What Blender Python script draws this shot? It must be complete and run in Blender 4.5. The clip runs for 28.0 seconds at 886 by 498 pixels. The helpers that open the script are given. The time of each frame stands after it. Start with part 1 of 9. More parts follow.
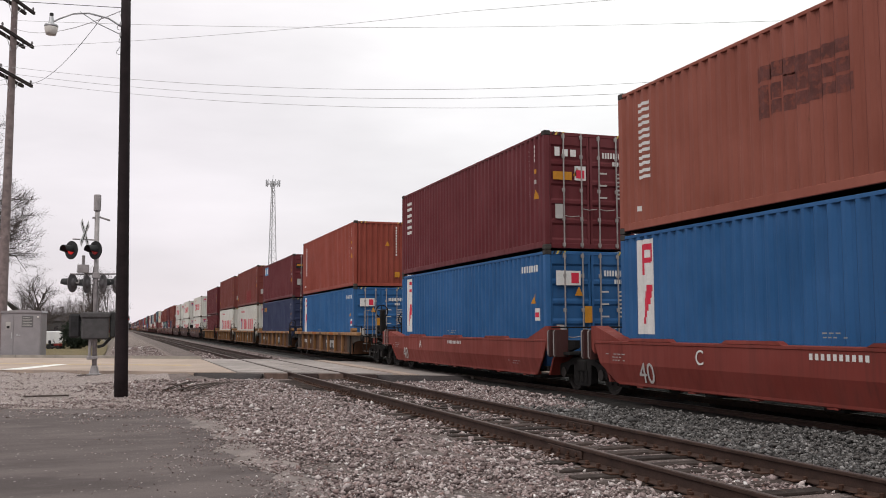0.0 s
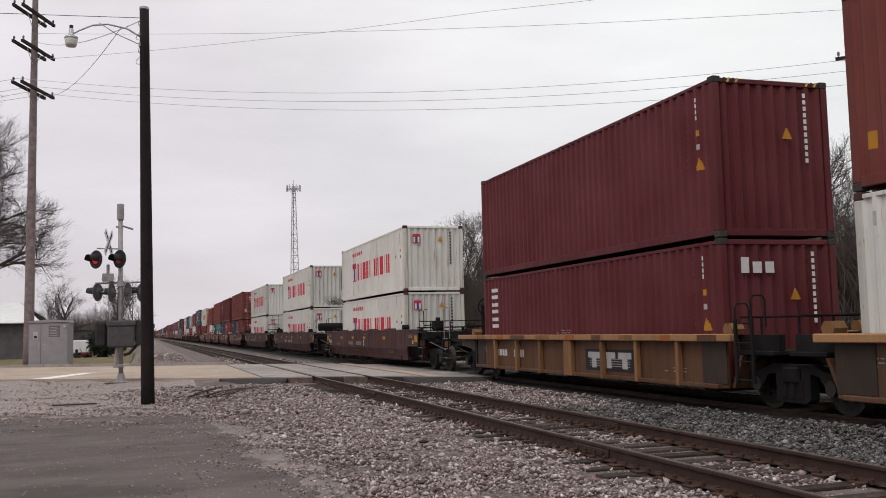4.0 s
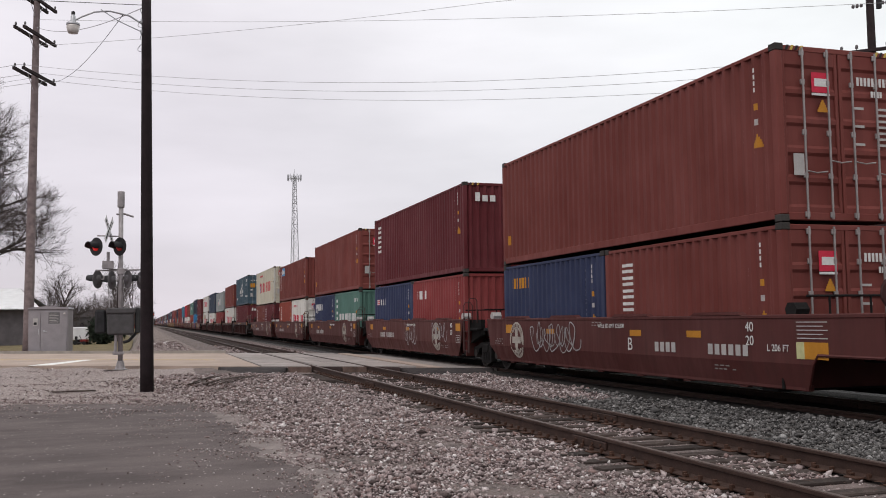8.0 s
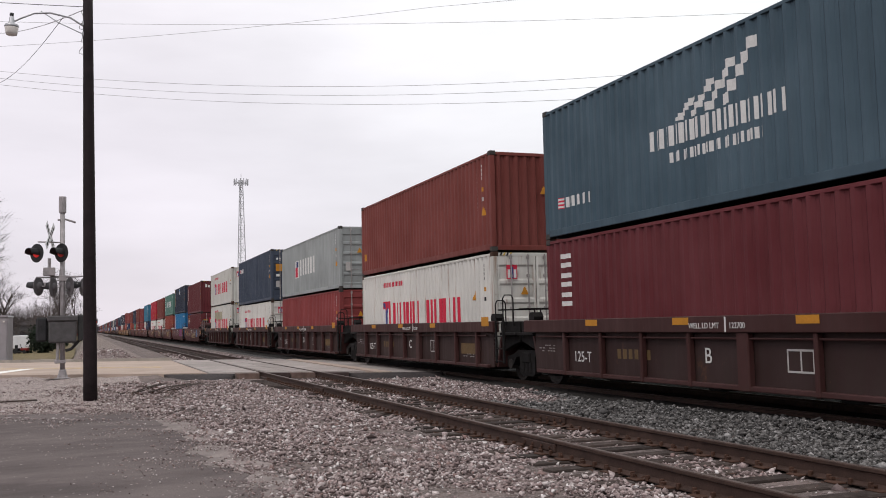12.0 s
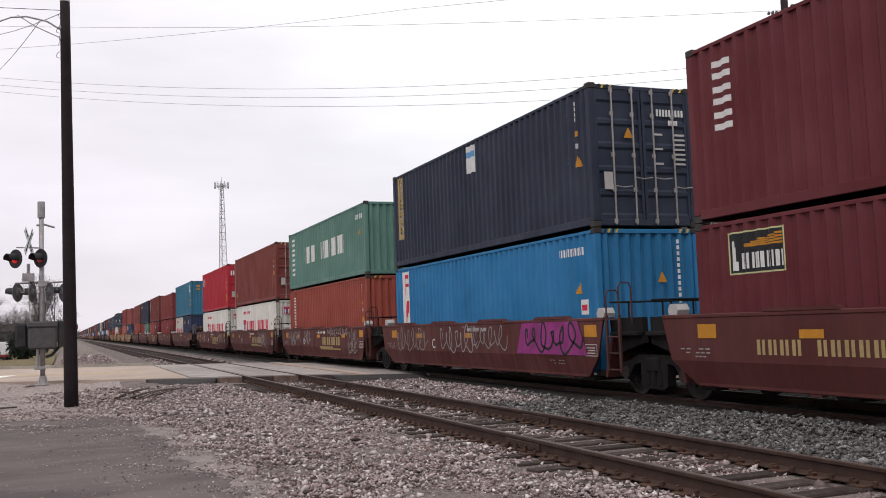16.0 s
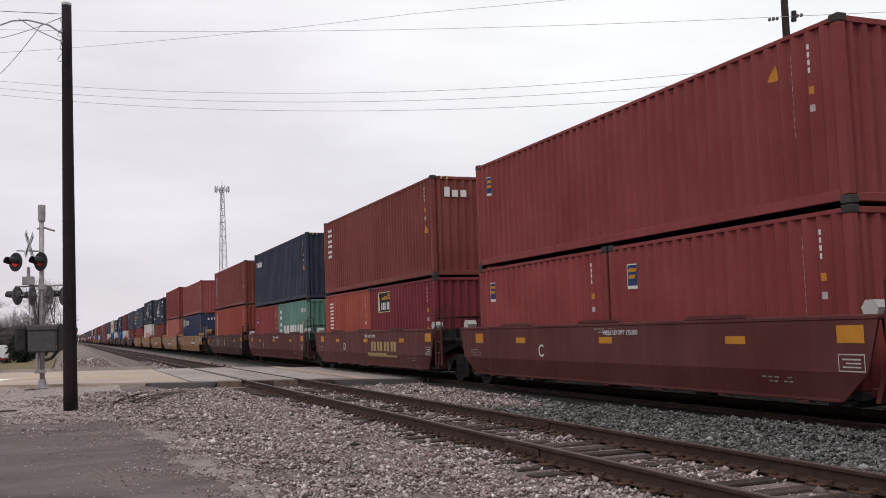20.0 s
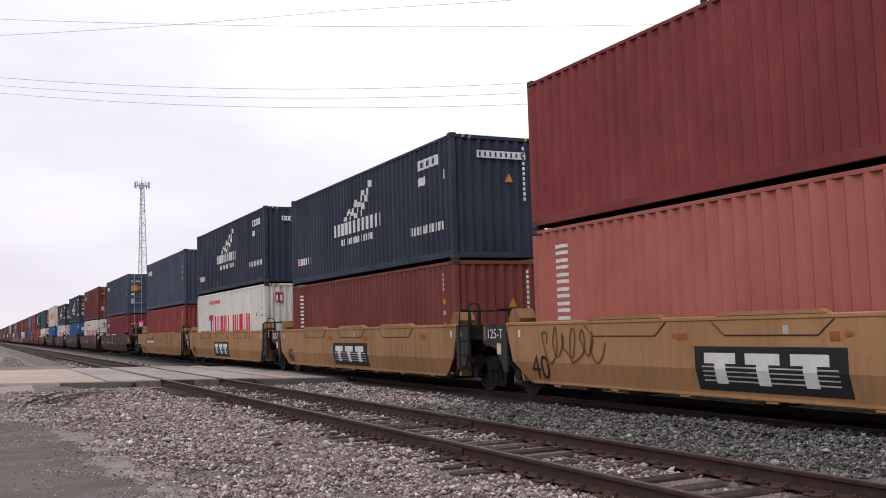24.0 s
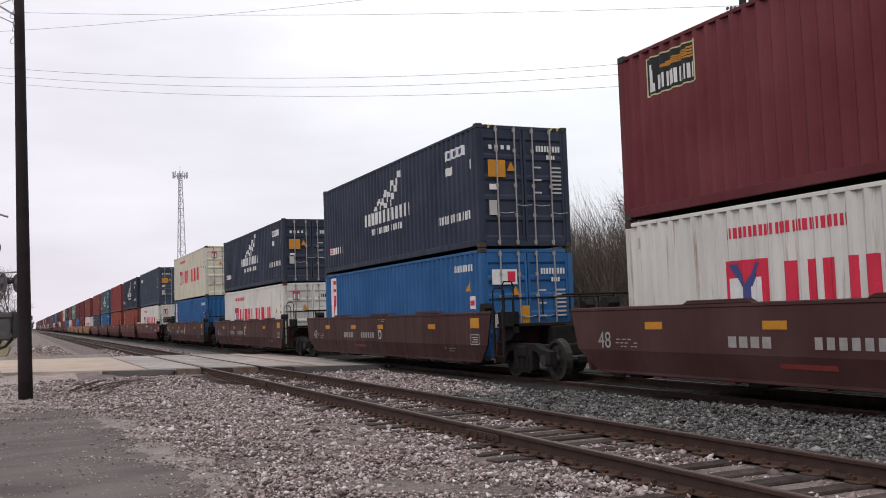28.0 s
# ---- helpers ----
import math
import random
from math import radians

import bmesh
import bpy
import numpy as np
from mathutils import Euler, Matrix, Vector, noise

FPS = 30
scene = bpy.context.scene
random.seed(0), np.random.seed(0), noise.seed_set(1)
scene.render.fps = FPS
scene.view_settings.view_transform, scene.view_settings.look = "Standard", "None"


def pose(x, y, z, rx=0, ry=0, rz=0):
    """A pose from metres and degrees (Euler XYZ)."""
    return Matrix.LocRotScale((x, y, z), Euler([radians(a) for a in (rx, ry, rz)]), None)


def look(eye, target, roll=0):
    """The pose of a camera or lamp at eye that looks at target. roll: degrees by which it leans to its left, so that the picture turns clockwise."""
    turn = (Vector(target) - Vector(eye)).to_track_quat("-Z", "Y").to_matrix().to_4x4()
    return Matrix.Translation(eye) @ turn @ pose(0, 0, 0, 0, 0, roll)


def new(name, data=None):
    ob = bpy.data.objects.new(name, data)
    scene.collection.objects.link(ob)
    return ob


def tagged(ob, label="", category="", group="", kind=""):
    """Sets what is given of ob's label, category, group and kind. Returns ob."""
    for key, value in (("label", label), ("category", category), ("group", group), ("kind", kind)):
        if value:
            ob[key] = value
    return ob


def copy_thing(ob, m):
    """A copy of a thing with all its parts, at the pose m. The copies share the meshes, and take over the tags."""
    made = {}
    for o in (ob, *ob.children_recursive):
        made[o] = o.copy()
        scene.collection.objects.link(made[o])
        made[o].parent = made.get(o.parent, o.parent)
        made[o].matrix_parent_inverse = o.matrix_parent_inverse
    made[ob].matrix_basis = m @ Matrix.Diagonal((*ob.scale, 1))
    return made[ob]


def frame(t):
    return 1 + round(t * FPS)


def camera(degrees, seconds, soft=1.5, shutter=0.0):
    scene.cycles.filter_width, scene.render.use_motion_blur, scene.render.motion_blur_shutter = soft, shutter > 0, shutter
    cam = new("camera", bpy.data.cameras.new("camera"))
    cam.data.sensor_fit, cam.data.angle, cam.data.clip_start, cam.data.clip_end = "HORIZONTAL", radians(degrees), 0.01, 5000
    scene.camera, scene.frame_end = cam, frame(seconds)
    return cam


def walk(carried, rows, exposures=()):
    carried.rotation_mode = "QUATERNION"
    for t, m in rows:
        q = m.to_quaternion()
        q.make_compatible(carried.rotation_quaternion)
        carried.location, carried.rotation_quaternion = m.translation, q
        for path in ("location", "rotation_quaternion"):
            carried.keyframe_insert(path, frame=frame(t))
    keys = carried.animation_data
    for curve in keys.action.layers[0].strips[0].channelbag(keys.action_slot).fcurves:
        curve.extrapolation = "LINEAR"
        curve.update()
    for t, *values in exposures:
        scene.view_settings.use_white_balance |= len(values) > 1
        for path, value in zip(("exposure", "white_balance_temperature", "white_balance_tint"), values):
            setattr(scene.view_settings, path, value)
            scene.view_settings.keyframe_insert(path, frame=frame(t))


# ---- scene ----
# ---- camera: a person's height, turning on the spot ----
cam = camera(50.24, 28.0, soft=0.95)
EYE = Vector((0.0, 0.0, 1.6))
# seconds, yaw, pitch, lean
TURNS = [
    (0.0, -18.83, 4.75, -0.17),
    (0.5, -16.68, 3.90, -0.47),
    (1.0, -16.91, 4.24, -1.73),
    (1.5, -17.22, 4.35, -1.78),
    (2.0, -19.73, 5.19, -1.42),
    (2.5, -19.43, 5.83, -0.99),
    (3.0, -18.26, 5.52, -1.14),
    (3.5, -17.60, 5.16, -1.59),
    (5.5, -17.39, 4.15, -0.43),
    (6.0, -17.50, 4.13, -0.65),
    (6.5, -17.61, 4.22, -0.34),
    (7.0, -17.51, 4.29, -0.41),
    (7.5, -17.44, 4.35, -0.73),
    (8.0, -17.51, 4.30, -0.73),
    (8.5, -17.55, 4.34, -0.51),
    (9.0, -17.60, 4.43, -0.56),
    (9.5, -17.86, 4.45, -0.81),
    (10.0, -18.39, 4.40, -1.02),
    (10.5, -19.22, 4.26, -1.04),
    (11.0, -19.95, 4.19, -0.88),
    (11.5, -20.36, 4.33, -1.06),
    (12.0, -20.63, 4.49, -1.33),
    (12.5, -20.84, 4.62, -1.60),
    (14.5, -21.53, 4.37, -1.90),
    (15.0, -21.61, 4.30, -1.83),
    (15.5, -21.68, 4.40, -1.94),
    (16.0, -21.72, 4.54, -2.01),
    (16.5, -21.76, 4.65, -2.15),
    (17.0, -21.79, 4.76, -2.37),
    (17.5, -21.81, 4.85, -2.48),
    (18.0, -21.95, 5.06, -2.36),
    (18.5, -22.02, 5.28, -2.01),
    (19.0, -21.81, 5.32, -1.87),
    (19.5, -21.61, 5.16, -1.85),
    (20.0, -21.72, 4.83, -1.80),
    (20.5, -22.35, 4.53, -1.69),
    (22.5, -26.01, 3.76, -2.31),
    (23.0, -26.45, 4.12, -2.37),
    (23.5, -26.52, 4.40, -2.03),
    (24.0, -26.26, 4.63, -1.70),
    (24.5, -25.91, 4.69, -2.09),
    (25.0, -25.51, 4.75, -2.36),
    (25.5, -25.09, 4.83, -2.28),
    (26.0, -24.73, 4.83, -1.92),
    (26.5, -24.39, 4.61, -1.59),
    (27.0, -24.18, 4.38, -1.74),
    (27.5, -24.08, 4.17, -1.79),
    (28.0, -24.07, 3.93, -1.98),
]


def aim(yaw, pitch, lean):
    y, p = radians(yaw), radians(pitch)
    way = Vector((-math.sin(y) * math.cos(p), math.cos(y) * math.cos(p), math.sin(p)))
    return look(EYE, EYE + way, lean)


# the picture brightens and darkens with what fills it
GAIN = [(t, g, 6720 if t < 4 else 6550 if t < 21.5 else 6430, 8 if t < 4 else 10) for t, g in (
    (0, 0.3), (1, 0.15), (2, 0.1), (3, 0.08), (5.5, 0.06), (6.4, 0.08), (7.2, 0.1), (8, 0.14), (9, 0.17), (10, 0.17), (11, 0.18), (12, 0.26), (13.5, 0.2), (14.6, 0.12), (15.2, 0.14),
    (16, 0.34), (17, 0.22), (18, 0.14), (19, 0.12), (20, 0.16), (21.4, 0.36), (23, 0.42), (24, 0.37), (25, 0.32), (26.5, 0.24), (28, 0.3))]
walk(cam, [(t, aim(y, p, r)) for t, y, p, r in TURNS], GAIN)


# ---- overcast daylight ----
world = bpy.data.worlds.new("overcast_sky")
scene.world = world
world.use_nodes = True
wn, wl = world.node_tree.nodes, world.node_tree.links
wn.clear()
w_out = wn.new("ShaderNodeOutputWorld")
w_bg = wn.new("ShaderNodeBackground")
w_sky = wn.new("ShaderNodeTexSky")
w_sky.sky_type, w_sky.sun_disc = "NISHITA", False
w_sky.sun_elevation, w_sky.sun_rotation = radians(52), radians(228)
w_co = wn.new("ShaderNodeTexCoord")
w_sep = wn.new("ShaderNodeSeparateXYZ")
wl.new(w_co.outputs["Generated"], w_sep.inputs[0])
w_ramp = wn.new("ShaderNodeValToRGB")
for pos, col in ((0.0, (0.565, 0.53, 0.57, 1)), (0.10, (0.69, 0.652, 0.697, 1)), (0.34, (0.925, 0.91, 0.905, 1)), (1.0, (0.97, 0.98, 0.97, 1))):
    e = w_ramp.color_ramp.elements.new(pos) if pos not in (0.0, 1.0) else w_ramp.color_ramp.elements[int(pos)]
    e.position, e.color = pos, col
wl.new(w_sep.outputs[2], w_ramp.inputs[0])
# soft cloud structure
w_map = wn.new("ShaderNodeMapping")
w_map.inputs["Scale"].default_value = (1.2, 1.2, 4.5)
wl.new(w_co.outputs["Generated"], w_map.inputs[0])
w_noise = wn.new("ShaderNodeTexNoise")
w_noise.inputs["Scale"].default_value, w_noise.inputs["Detail"].default_value = 2.4, 6
wl.new(w_map.outputs[0], w_noise.inputs["Vector"])
w_cl = wn.new("ShaderNodeMapRange")
w_cl.inputs["From Min"].default_value, w_cl.inputs["From Max"].default_value = 0.3, 0.7
w_cl.inputs["To Min"].default_value, w_cl.inputs["To Max"].default_value = 0.86, 1.07
wl.new(w_noise.outputs["Fac"], w_cl.inputs["Value"])
w_mul = wn.new("ShaderNodeVectorMath")
w_mul.operation = "SCALE"
wl.new(w_ramp.outputs[0], w_mul.inputs[0])
# brighter cloud towards the east
w_east = wn.new("ShaderNodeMapRange")
w_east.inputs["From Min"].default_value, w_east.inputs["From Max"].default_value = -0.2, 0.9
w_east.inputs["To Min"].default_value, w_east.inputs["To Max"].default_value = 0.98, 1.17
wl.new(w_sep.outputs[0], w_east.inputs["Value"])
w_both = wn.new("ShaderNodeMath")
w_both.operation = "MULTIPLY"
wl.new(w_cl.outputs[0], w_both.inputs[0])
wl.new(w_east.outputs[0], w_both.inputs[1])
wl.new(w_both.outputs[0], w_mul.inputs["Scale"])
# the cloud turns faintly greenish towards the east
w_side = wn.new("ShaderNodeMapRange")
w_side.inputs["From Min"].default_value, w_side.inputs["From Max"].default_value = 0.05, 0.6
wl.new(w_sep.outputs[0], w_side.inputs["Value"])
w_tint = wn.new("ShaderNodeMix")
w_tint.data_type = "RGBA"
w_tint.inputs[6].default_value, w_tint.inputs[7].default_value = (1.0, 0.99, 1.015, 1), (0.945, 1.0, 0.975, 1)
wl.new(w_side.outputs[0], w_tint.inputs[0])
w_cloud = wn.new("ShaderNodeVectorMath")
w_cloud.operation = "MULTIPLY"
wl.new(w_mul.outputs[0], w_cloud.inputs[0])
wl.new(w_tint.outputs[2], w_cloud.inputs[1])
w_skys = wn.new("ShaderNodeVectorMath")
w_skys.operation = "SCALE"
w_skys.inputs["Scale"].default_value = 0.10
wl.new(w_sky.outputs[0], w_skys.inputs[0])
w_mix = wn.new("ShaderNodeMix")
w_mix.data_type = "RGBA"
w_mix.inputs["Factor"].default_value = 0.94
wl.new(w_skys.outputs[0], w_mix.inputs[6])
wl.new(w_cloud.outputs[0], w_mix.inputs[7])
wl.new(w_mix.outputs[2], w_bg.inputs["Color"])
w_bg.inputs["Strength"].default_value = 1.22
wl.new(w_bg.outputs[0], w_out.inputs["Surface"])

sun = new("sun", bpy.data.lights.new("sun", "SUN"))
sun.data.energy, sun.data.angle, sun.data.color = 1.0, radians(25), (1.0, 0.97, 0.93)
sun.matrix_world = look((-34, -30, 58), (0, 0, 0))


# ---- materials ----
def _nodes(name):
    m = bpy.data.materials.new(name)
    m.use_nodes = True
    n, l = m.node_tree.nodes, m.node_tree.links
    return m, n, l, n["Principled BSDF"]


def _noise(n, l, scale, detail=4.0, stretch=None, rough=0.55, offset=None):
    co = n.new("ShaderNodeTexCoord")
    out = co.outputs["Object"]
    mp = n.new("ShaderNodeMapping")
    mp.inputs["Scale"].default_value = stretch or (1, 1, 1)
    l.new(out, mp.inputs[0])
    out = mp.outputs[0]
    if offset is not None:
        add = n.new("ShaderNodeVectorMath")
        add.operation = "ADD"
        l.new(out, add.inputs[0])
        l.new(offset, add.inputs[1])
        out = add.outputs[0]
    t = n.new("ShaderNodeTexNoise")
    t.inputs["Scale"].default_value, t.inputs["Detail"].default_value, t.inputs["Roughness"].default_value = scale, detail, rough
    l.new(out, t.inputs["Vector"])
    return t.outputs["Fac"]


def _range(n, l, value, a, b, c, d):
    r = n.new("ShaderNodeMapRange")
    for k, v in zip(("From Min", "From Max", "To Min", "To Max"), (a, b, c, d)):
        r.inputs[k].default_value = v
    l.new(value, r.inputs["Value"])
    return r.outputs[0]


def _mix(n, l, fac, a, b, mode="MIX"):
    x = n.new("ShaderNodeMix")
    x.data_type, x.blend_type = "RGBA", mode
    for sock, v in ((0, fac), (6, a), (7, b)):
        if hasattr(v, "links"):
            l.new(v, x.inputs[sock])
        elif sock == 0:
            x.inputs[0].default_value = v
        else:
            x.inputs[sock].default_value = (*v[:3], 1)
    return x.outputs[2]


def _bump(n, l, bsdf, height, strength, distance):
    b = n.new("ShaderNodeBump")
    b.inputs["Strength"].default_value, b.inputs["Distance"].default_value = strength, distance
    l.new(height, b.inputs["Height"])
    l.new(b.outputs[0], bsdf.inputs["Normal"])


def surface(name, color, rough=0.7, metal=0.0, var=0.25, scale=2.0, grain=40.0, bump=0.25, depth=0.004, second=None, cover=0.5, vary=0.0):
    """Plain weathered stuff: two scales of tone, fine relief, roughness that follows. second: a second colour in patches."""
    m, n, l, b = _nodes(name)
    big, fine = _noise(n, l, scale), _noise(n, l, grain, 5.0)
    col = _mix(n, l, _range(n, l, big, 0.3, 0.7, 0, 1), [c * (1 - var) for c in color], [min(1, c * (1 + var)) for c in color])
    if second:
        col = _mix(n, l, _range(n, l, _noise(n, l, scale * 2.3, 6.0), cover, cover + 0.15, 0, 1), col, second)
    col = _mix(n, l, _range(n, l, fine, 0.25, 0.75, 0.0, 0.35), col, [c * 0.45 for c in color])
    if vary:
        info = n.new("ShaderNodeObjectInfo")
        hsv = n.new("ShaderNodeHueSaturation")
        l.new(_range(n, l, info.outputs["Random"], 0, 1, 1 - vary, 1 + vary), hsv.inputs["Value"])
        l.new(col, hsv.inputs["Color"])
        col = hsv.outputs[0]
    l.new(col, b.inputs["Base Color"])
    b.inputs["Metallic"].default_value = metal
    b.inputs["Specular IOR Level"].default_value = 0.2
    l.new(_range(n, l, fine, 0.2, 0.8, max(0.05, rough - 0.12), min(1, rough + 0.12)), b.inputs["Roughness"])
    _bump(n, l, b, fine, bump, depth)
    return m


def paint(name, color, rough=0.55, grime=0.2, rust=0.12, fade=0.11, weep=0.0):
    """Weathered paint on sheet steel: faded patches, rain streaks, road dust and rust spots, different on each thing."""
    m, n, l, b = _nodes(name)
    info = n.new("ShaderNodeObjectInfo")
    off = n.new("ShaderNodeVectorMath")
    off.operation = "SCALE"
    comb = n.new("ShaderNodeCombineXYZ")
    for i in range(3):
        l.new(info.outputs["Random"], comb.inputs[i])
    l.new(comb.outputs[0], off.inputs[0])
    off.inputs["Scale"].default_value = 60.0
    o = off.outputs[0]
    big = _noise(n, l, 0.7, 4.0, offset=o)
    streak = _noise(n, l, 1.0, 5.0, (6, 6, 0.5), 0.65, o)
    spots = _noise(n, l, 3.2, 9.0, (1, 1, 0.6), 0.75, o)
    fine = _noise(n, l, 55.0, 3.0, offset=o)
    col = _mix(n, l, _range(n, l, big, 0.3, 0.7, 0, 1), [c * (1 - fade) for c in color], [min(0.95, c * (1 + fade) + 0.012) for c in color])
    col = _mix(n, l, _range(n, l, streak, 0.48, 0.8, 0, grime), col, (0.045, 0.036, 0.031))
    col = _mix(n, l, _range(n, l, spots, 0.70 - rust * 0.35, 0.78 - rust * 0.3, 0, 0.75), col, (0.11, 0.05, 0.027))
    if weep:
        run = _noise(n, l, 1.0, 6.0, (9, 9, 0.42), 0.7, o)
        col = _mix(n, l, _range(n, l, run, 0.58 - weep * 0.12, 0.74 - weep * 0.12, 0, 0.85), col, (0.20, 0.085, 0.036))
    hsv = n.new("ShaderNodeHueSaturation")
    l.new(_range(n, l, info.outputs["Random"], 0, 1, 0.9, 1.1), hsv.inputs["Value"])
    l.new(col, hsv.inputs["Color"])
    l.new(hsv.outputs[0], b.inputs["Base Color"])
    l.new(_range(n, l, streak, 0.3, 0.7, rough - 0.08, rough + 0.2), b.inputs["Roughness"])
    b.inputs["Specular IOR Level"].default_value = 0.14
    _bump(n, l, b, fine, 0.12, 0.003)
    return m


def glow(name, color, strength):
    m, n, l, b = _nodes(name)
    b.inputs["Base Color"].default_value = (*color, 1)
    b.inputs["Emission Color"].default_value = (*color, 1)
    b.inputs["Emission Strength"].default_value = strength
    return m


def stones(name, colors, vary=0.45):
    m, n, l, b = _nodes(name)
    geo = n.new("ShaderNodeNewGeometry")
    ramp = n.new("ShaderNodeValToRGB")
    ramp.color_ramp.elements[0].color = (*colors[0], 1)
    ramp.color_ramp.elements[1].color = (*colors[-1], 1)
    for i, c in enumerate(colors[1:-1]):
        ramp.color_ramp.elements.new((i + 1) / (len(colors) - 1)).color = (*c, 1)
    l.new(geo.outputs["Random Per Island"], ramp.inputs[0])
    col = _mix(n, l, _range(n, l, _noise(n, l, 45.0), 0.3, 0.7, 0, 0.5), ramp.outputs[0], [c * 0.5 for c in colors[0]])
    l.new(col, b.inputs["Base Color"])
    b.inputs["Roughness"].default_value = 0.85
    b.inputs["Specular IOR Level"].default_value = 0.15
    _bump(n, l, b, _noise(n, l, 90.0), 0.3, 0.004)
    return m


def ground_mat(name, colors, cell, soil, patch=0.5):
    """Loose stone seen from farther off: cells of mixed tone with dark joints over soil."""
    m, n, l, b = _nodes(name)
    co = n.new("ShaderNodeTexCoord")
    v = n.new("ShaderNodeTexVoronoi")
    v.inputs["Scale"].default_value = 1.0 / cell
    l.new(co.outputs["Object"], v.inputs["Vector"])
    e = n.new("ShaderNodeTexVoronoi")
    e.feature = "DISTANCE_TO_EDGE"
    e.inputs["Scale"].default_value = 1.0 / cell
    l.new(co.outputs["Object"], e.inputs["Vector"])
    sep = n.new("ShaderNodeSeparateColor")
    l.new(v.outputs["Color"], sep.inputs[0])
    ramp = n.new("ShaderNodeValToRGB")
    ramp.color_ramp.elements[0].color = (*colors[0], 1)
    ramp.color_ramp.elements[1].color = (*colors[-1], 1)
    for i, c in enumerate(colors[1:-1]):
        ramp.color_ramp.elements.new((i + 1) / (len(colors) - 1)).color = (*c, 1)
    l.new(sep.outputs[0], ramp.inputs[0])
    col = _mix(n, l, _range(n, l, e.outputs["Distance"], 0.0, 0.12, 0.75, 0.0), ramp.outputs[0], [c * 0.35 for c in soil])
    col = _mix(n, l, _range(n, l, _noise(n, l, 0.9, 6.0), patch, patch + 0.2, 0.0, 0.7), col, soil)
    l.new(col, b.inputs["Base Color"])
    b.inputs["Roughness"].default_value = 0.9
    b.inputs["Specular IOR Level"].default_value = 0.15
    _bump(n, l, b, _range(n, l, e.outputs["Distance"], 0.0, 0.35, 0, 1), 0.8, cell * 0.4)
    return m


def asphalt_mat(name):
    """Worn asphalt: sweeps left by tyres, dusty patches, pale aggregate specks, hairline joints."""
    m, n, l, b = _nodes(name)
    sweep = _noise(n, l, 1.0, 5.0, (0.35, 0.8, 1), 0.66)
    blot = _noise(n, l, 1.4, 6.0, (0.6, 1.0, 1), 0.62)
    grain = _noise(n, l, 85.0, 4.0)
    col = _mix(n, l, _range(n, l, sweep, 0.36, 0.62, 0, 1), (0.074, 0.059, 0.058), (0.132, 0.107, 0.104))
    col = _mix(n, l, _range(n, l, blot, 0.5, 0.72, 0, 0.6), col, (0.172, 0.14, 0.135))
    col = _mix(n, l, _range(n, l, grain, 0.35, 0.7, 0.0, 0.45), col, (0.04, 0.032, 0.031))
    v = n.new("ShaderNodeTexVoronoi")
    v.inputs["Scale"].default_value = 16.0
    l.new(n.new("ShaderNodeTexCoord").outputs["Object"], v.inputs["Vector"])
    sep = n.new("ShaderNodeSeparateColor")
    l.new(v.outputs["Color"], sep.inputs[0])
    lim = n.new("ShaderNodeMath")
    lim.operation = "MULTIPLY"
    l.new(_range(n, l, sep.outputs[0], 0.86, 0.9, 0, 1), lim.inputs[0])
    l.new(_range(n, l, v.outputs["Distance"], 0.16, 0.26, 1, 0), lim.inputs[1])
    col = _mix(n, l, lim.outputs[0], col, (0.33, 0.29, 0.28))
    l.new(col, b.inputs["Base Color"])
    b.inputs["Roughness"].default_value = 0.88
    b.inputs["Specular IOR Level"].default_value = 0.15
    _bump(n, l, b, grain, 0.6, 0.006)
    return m


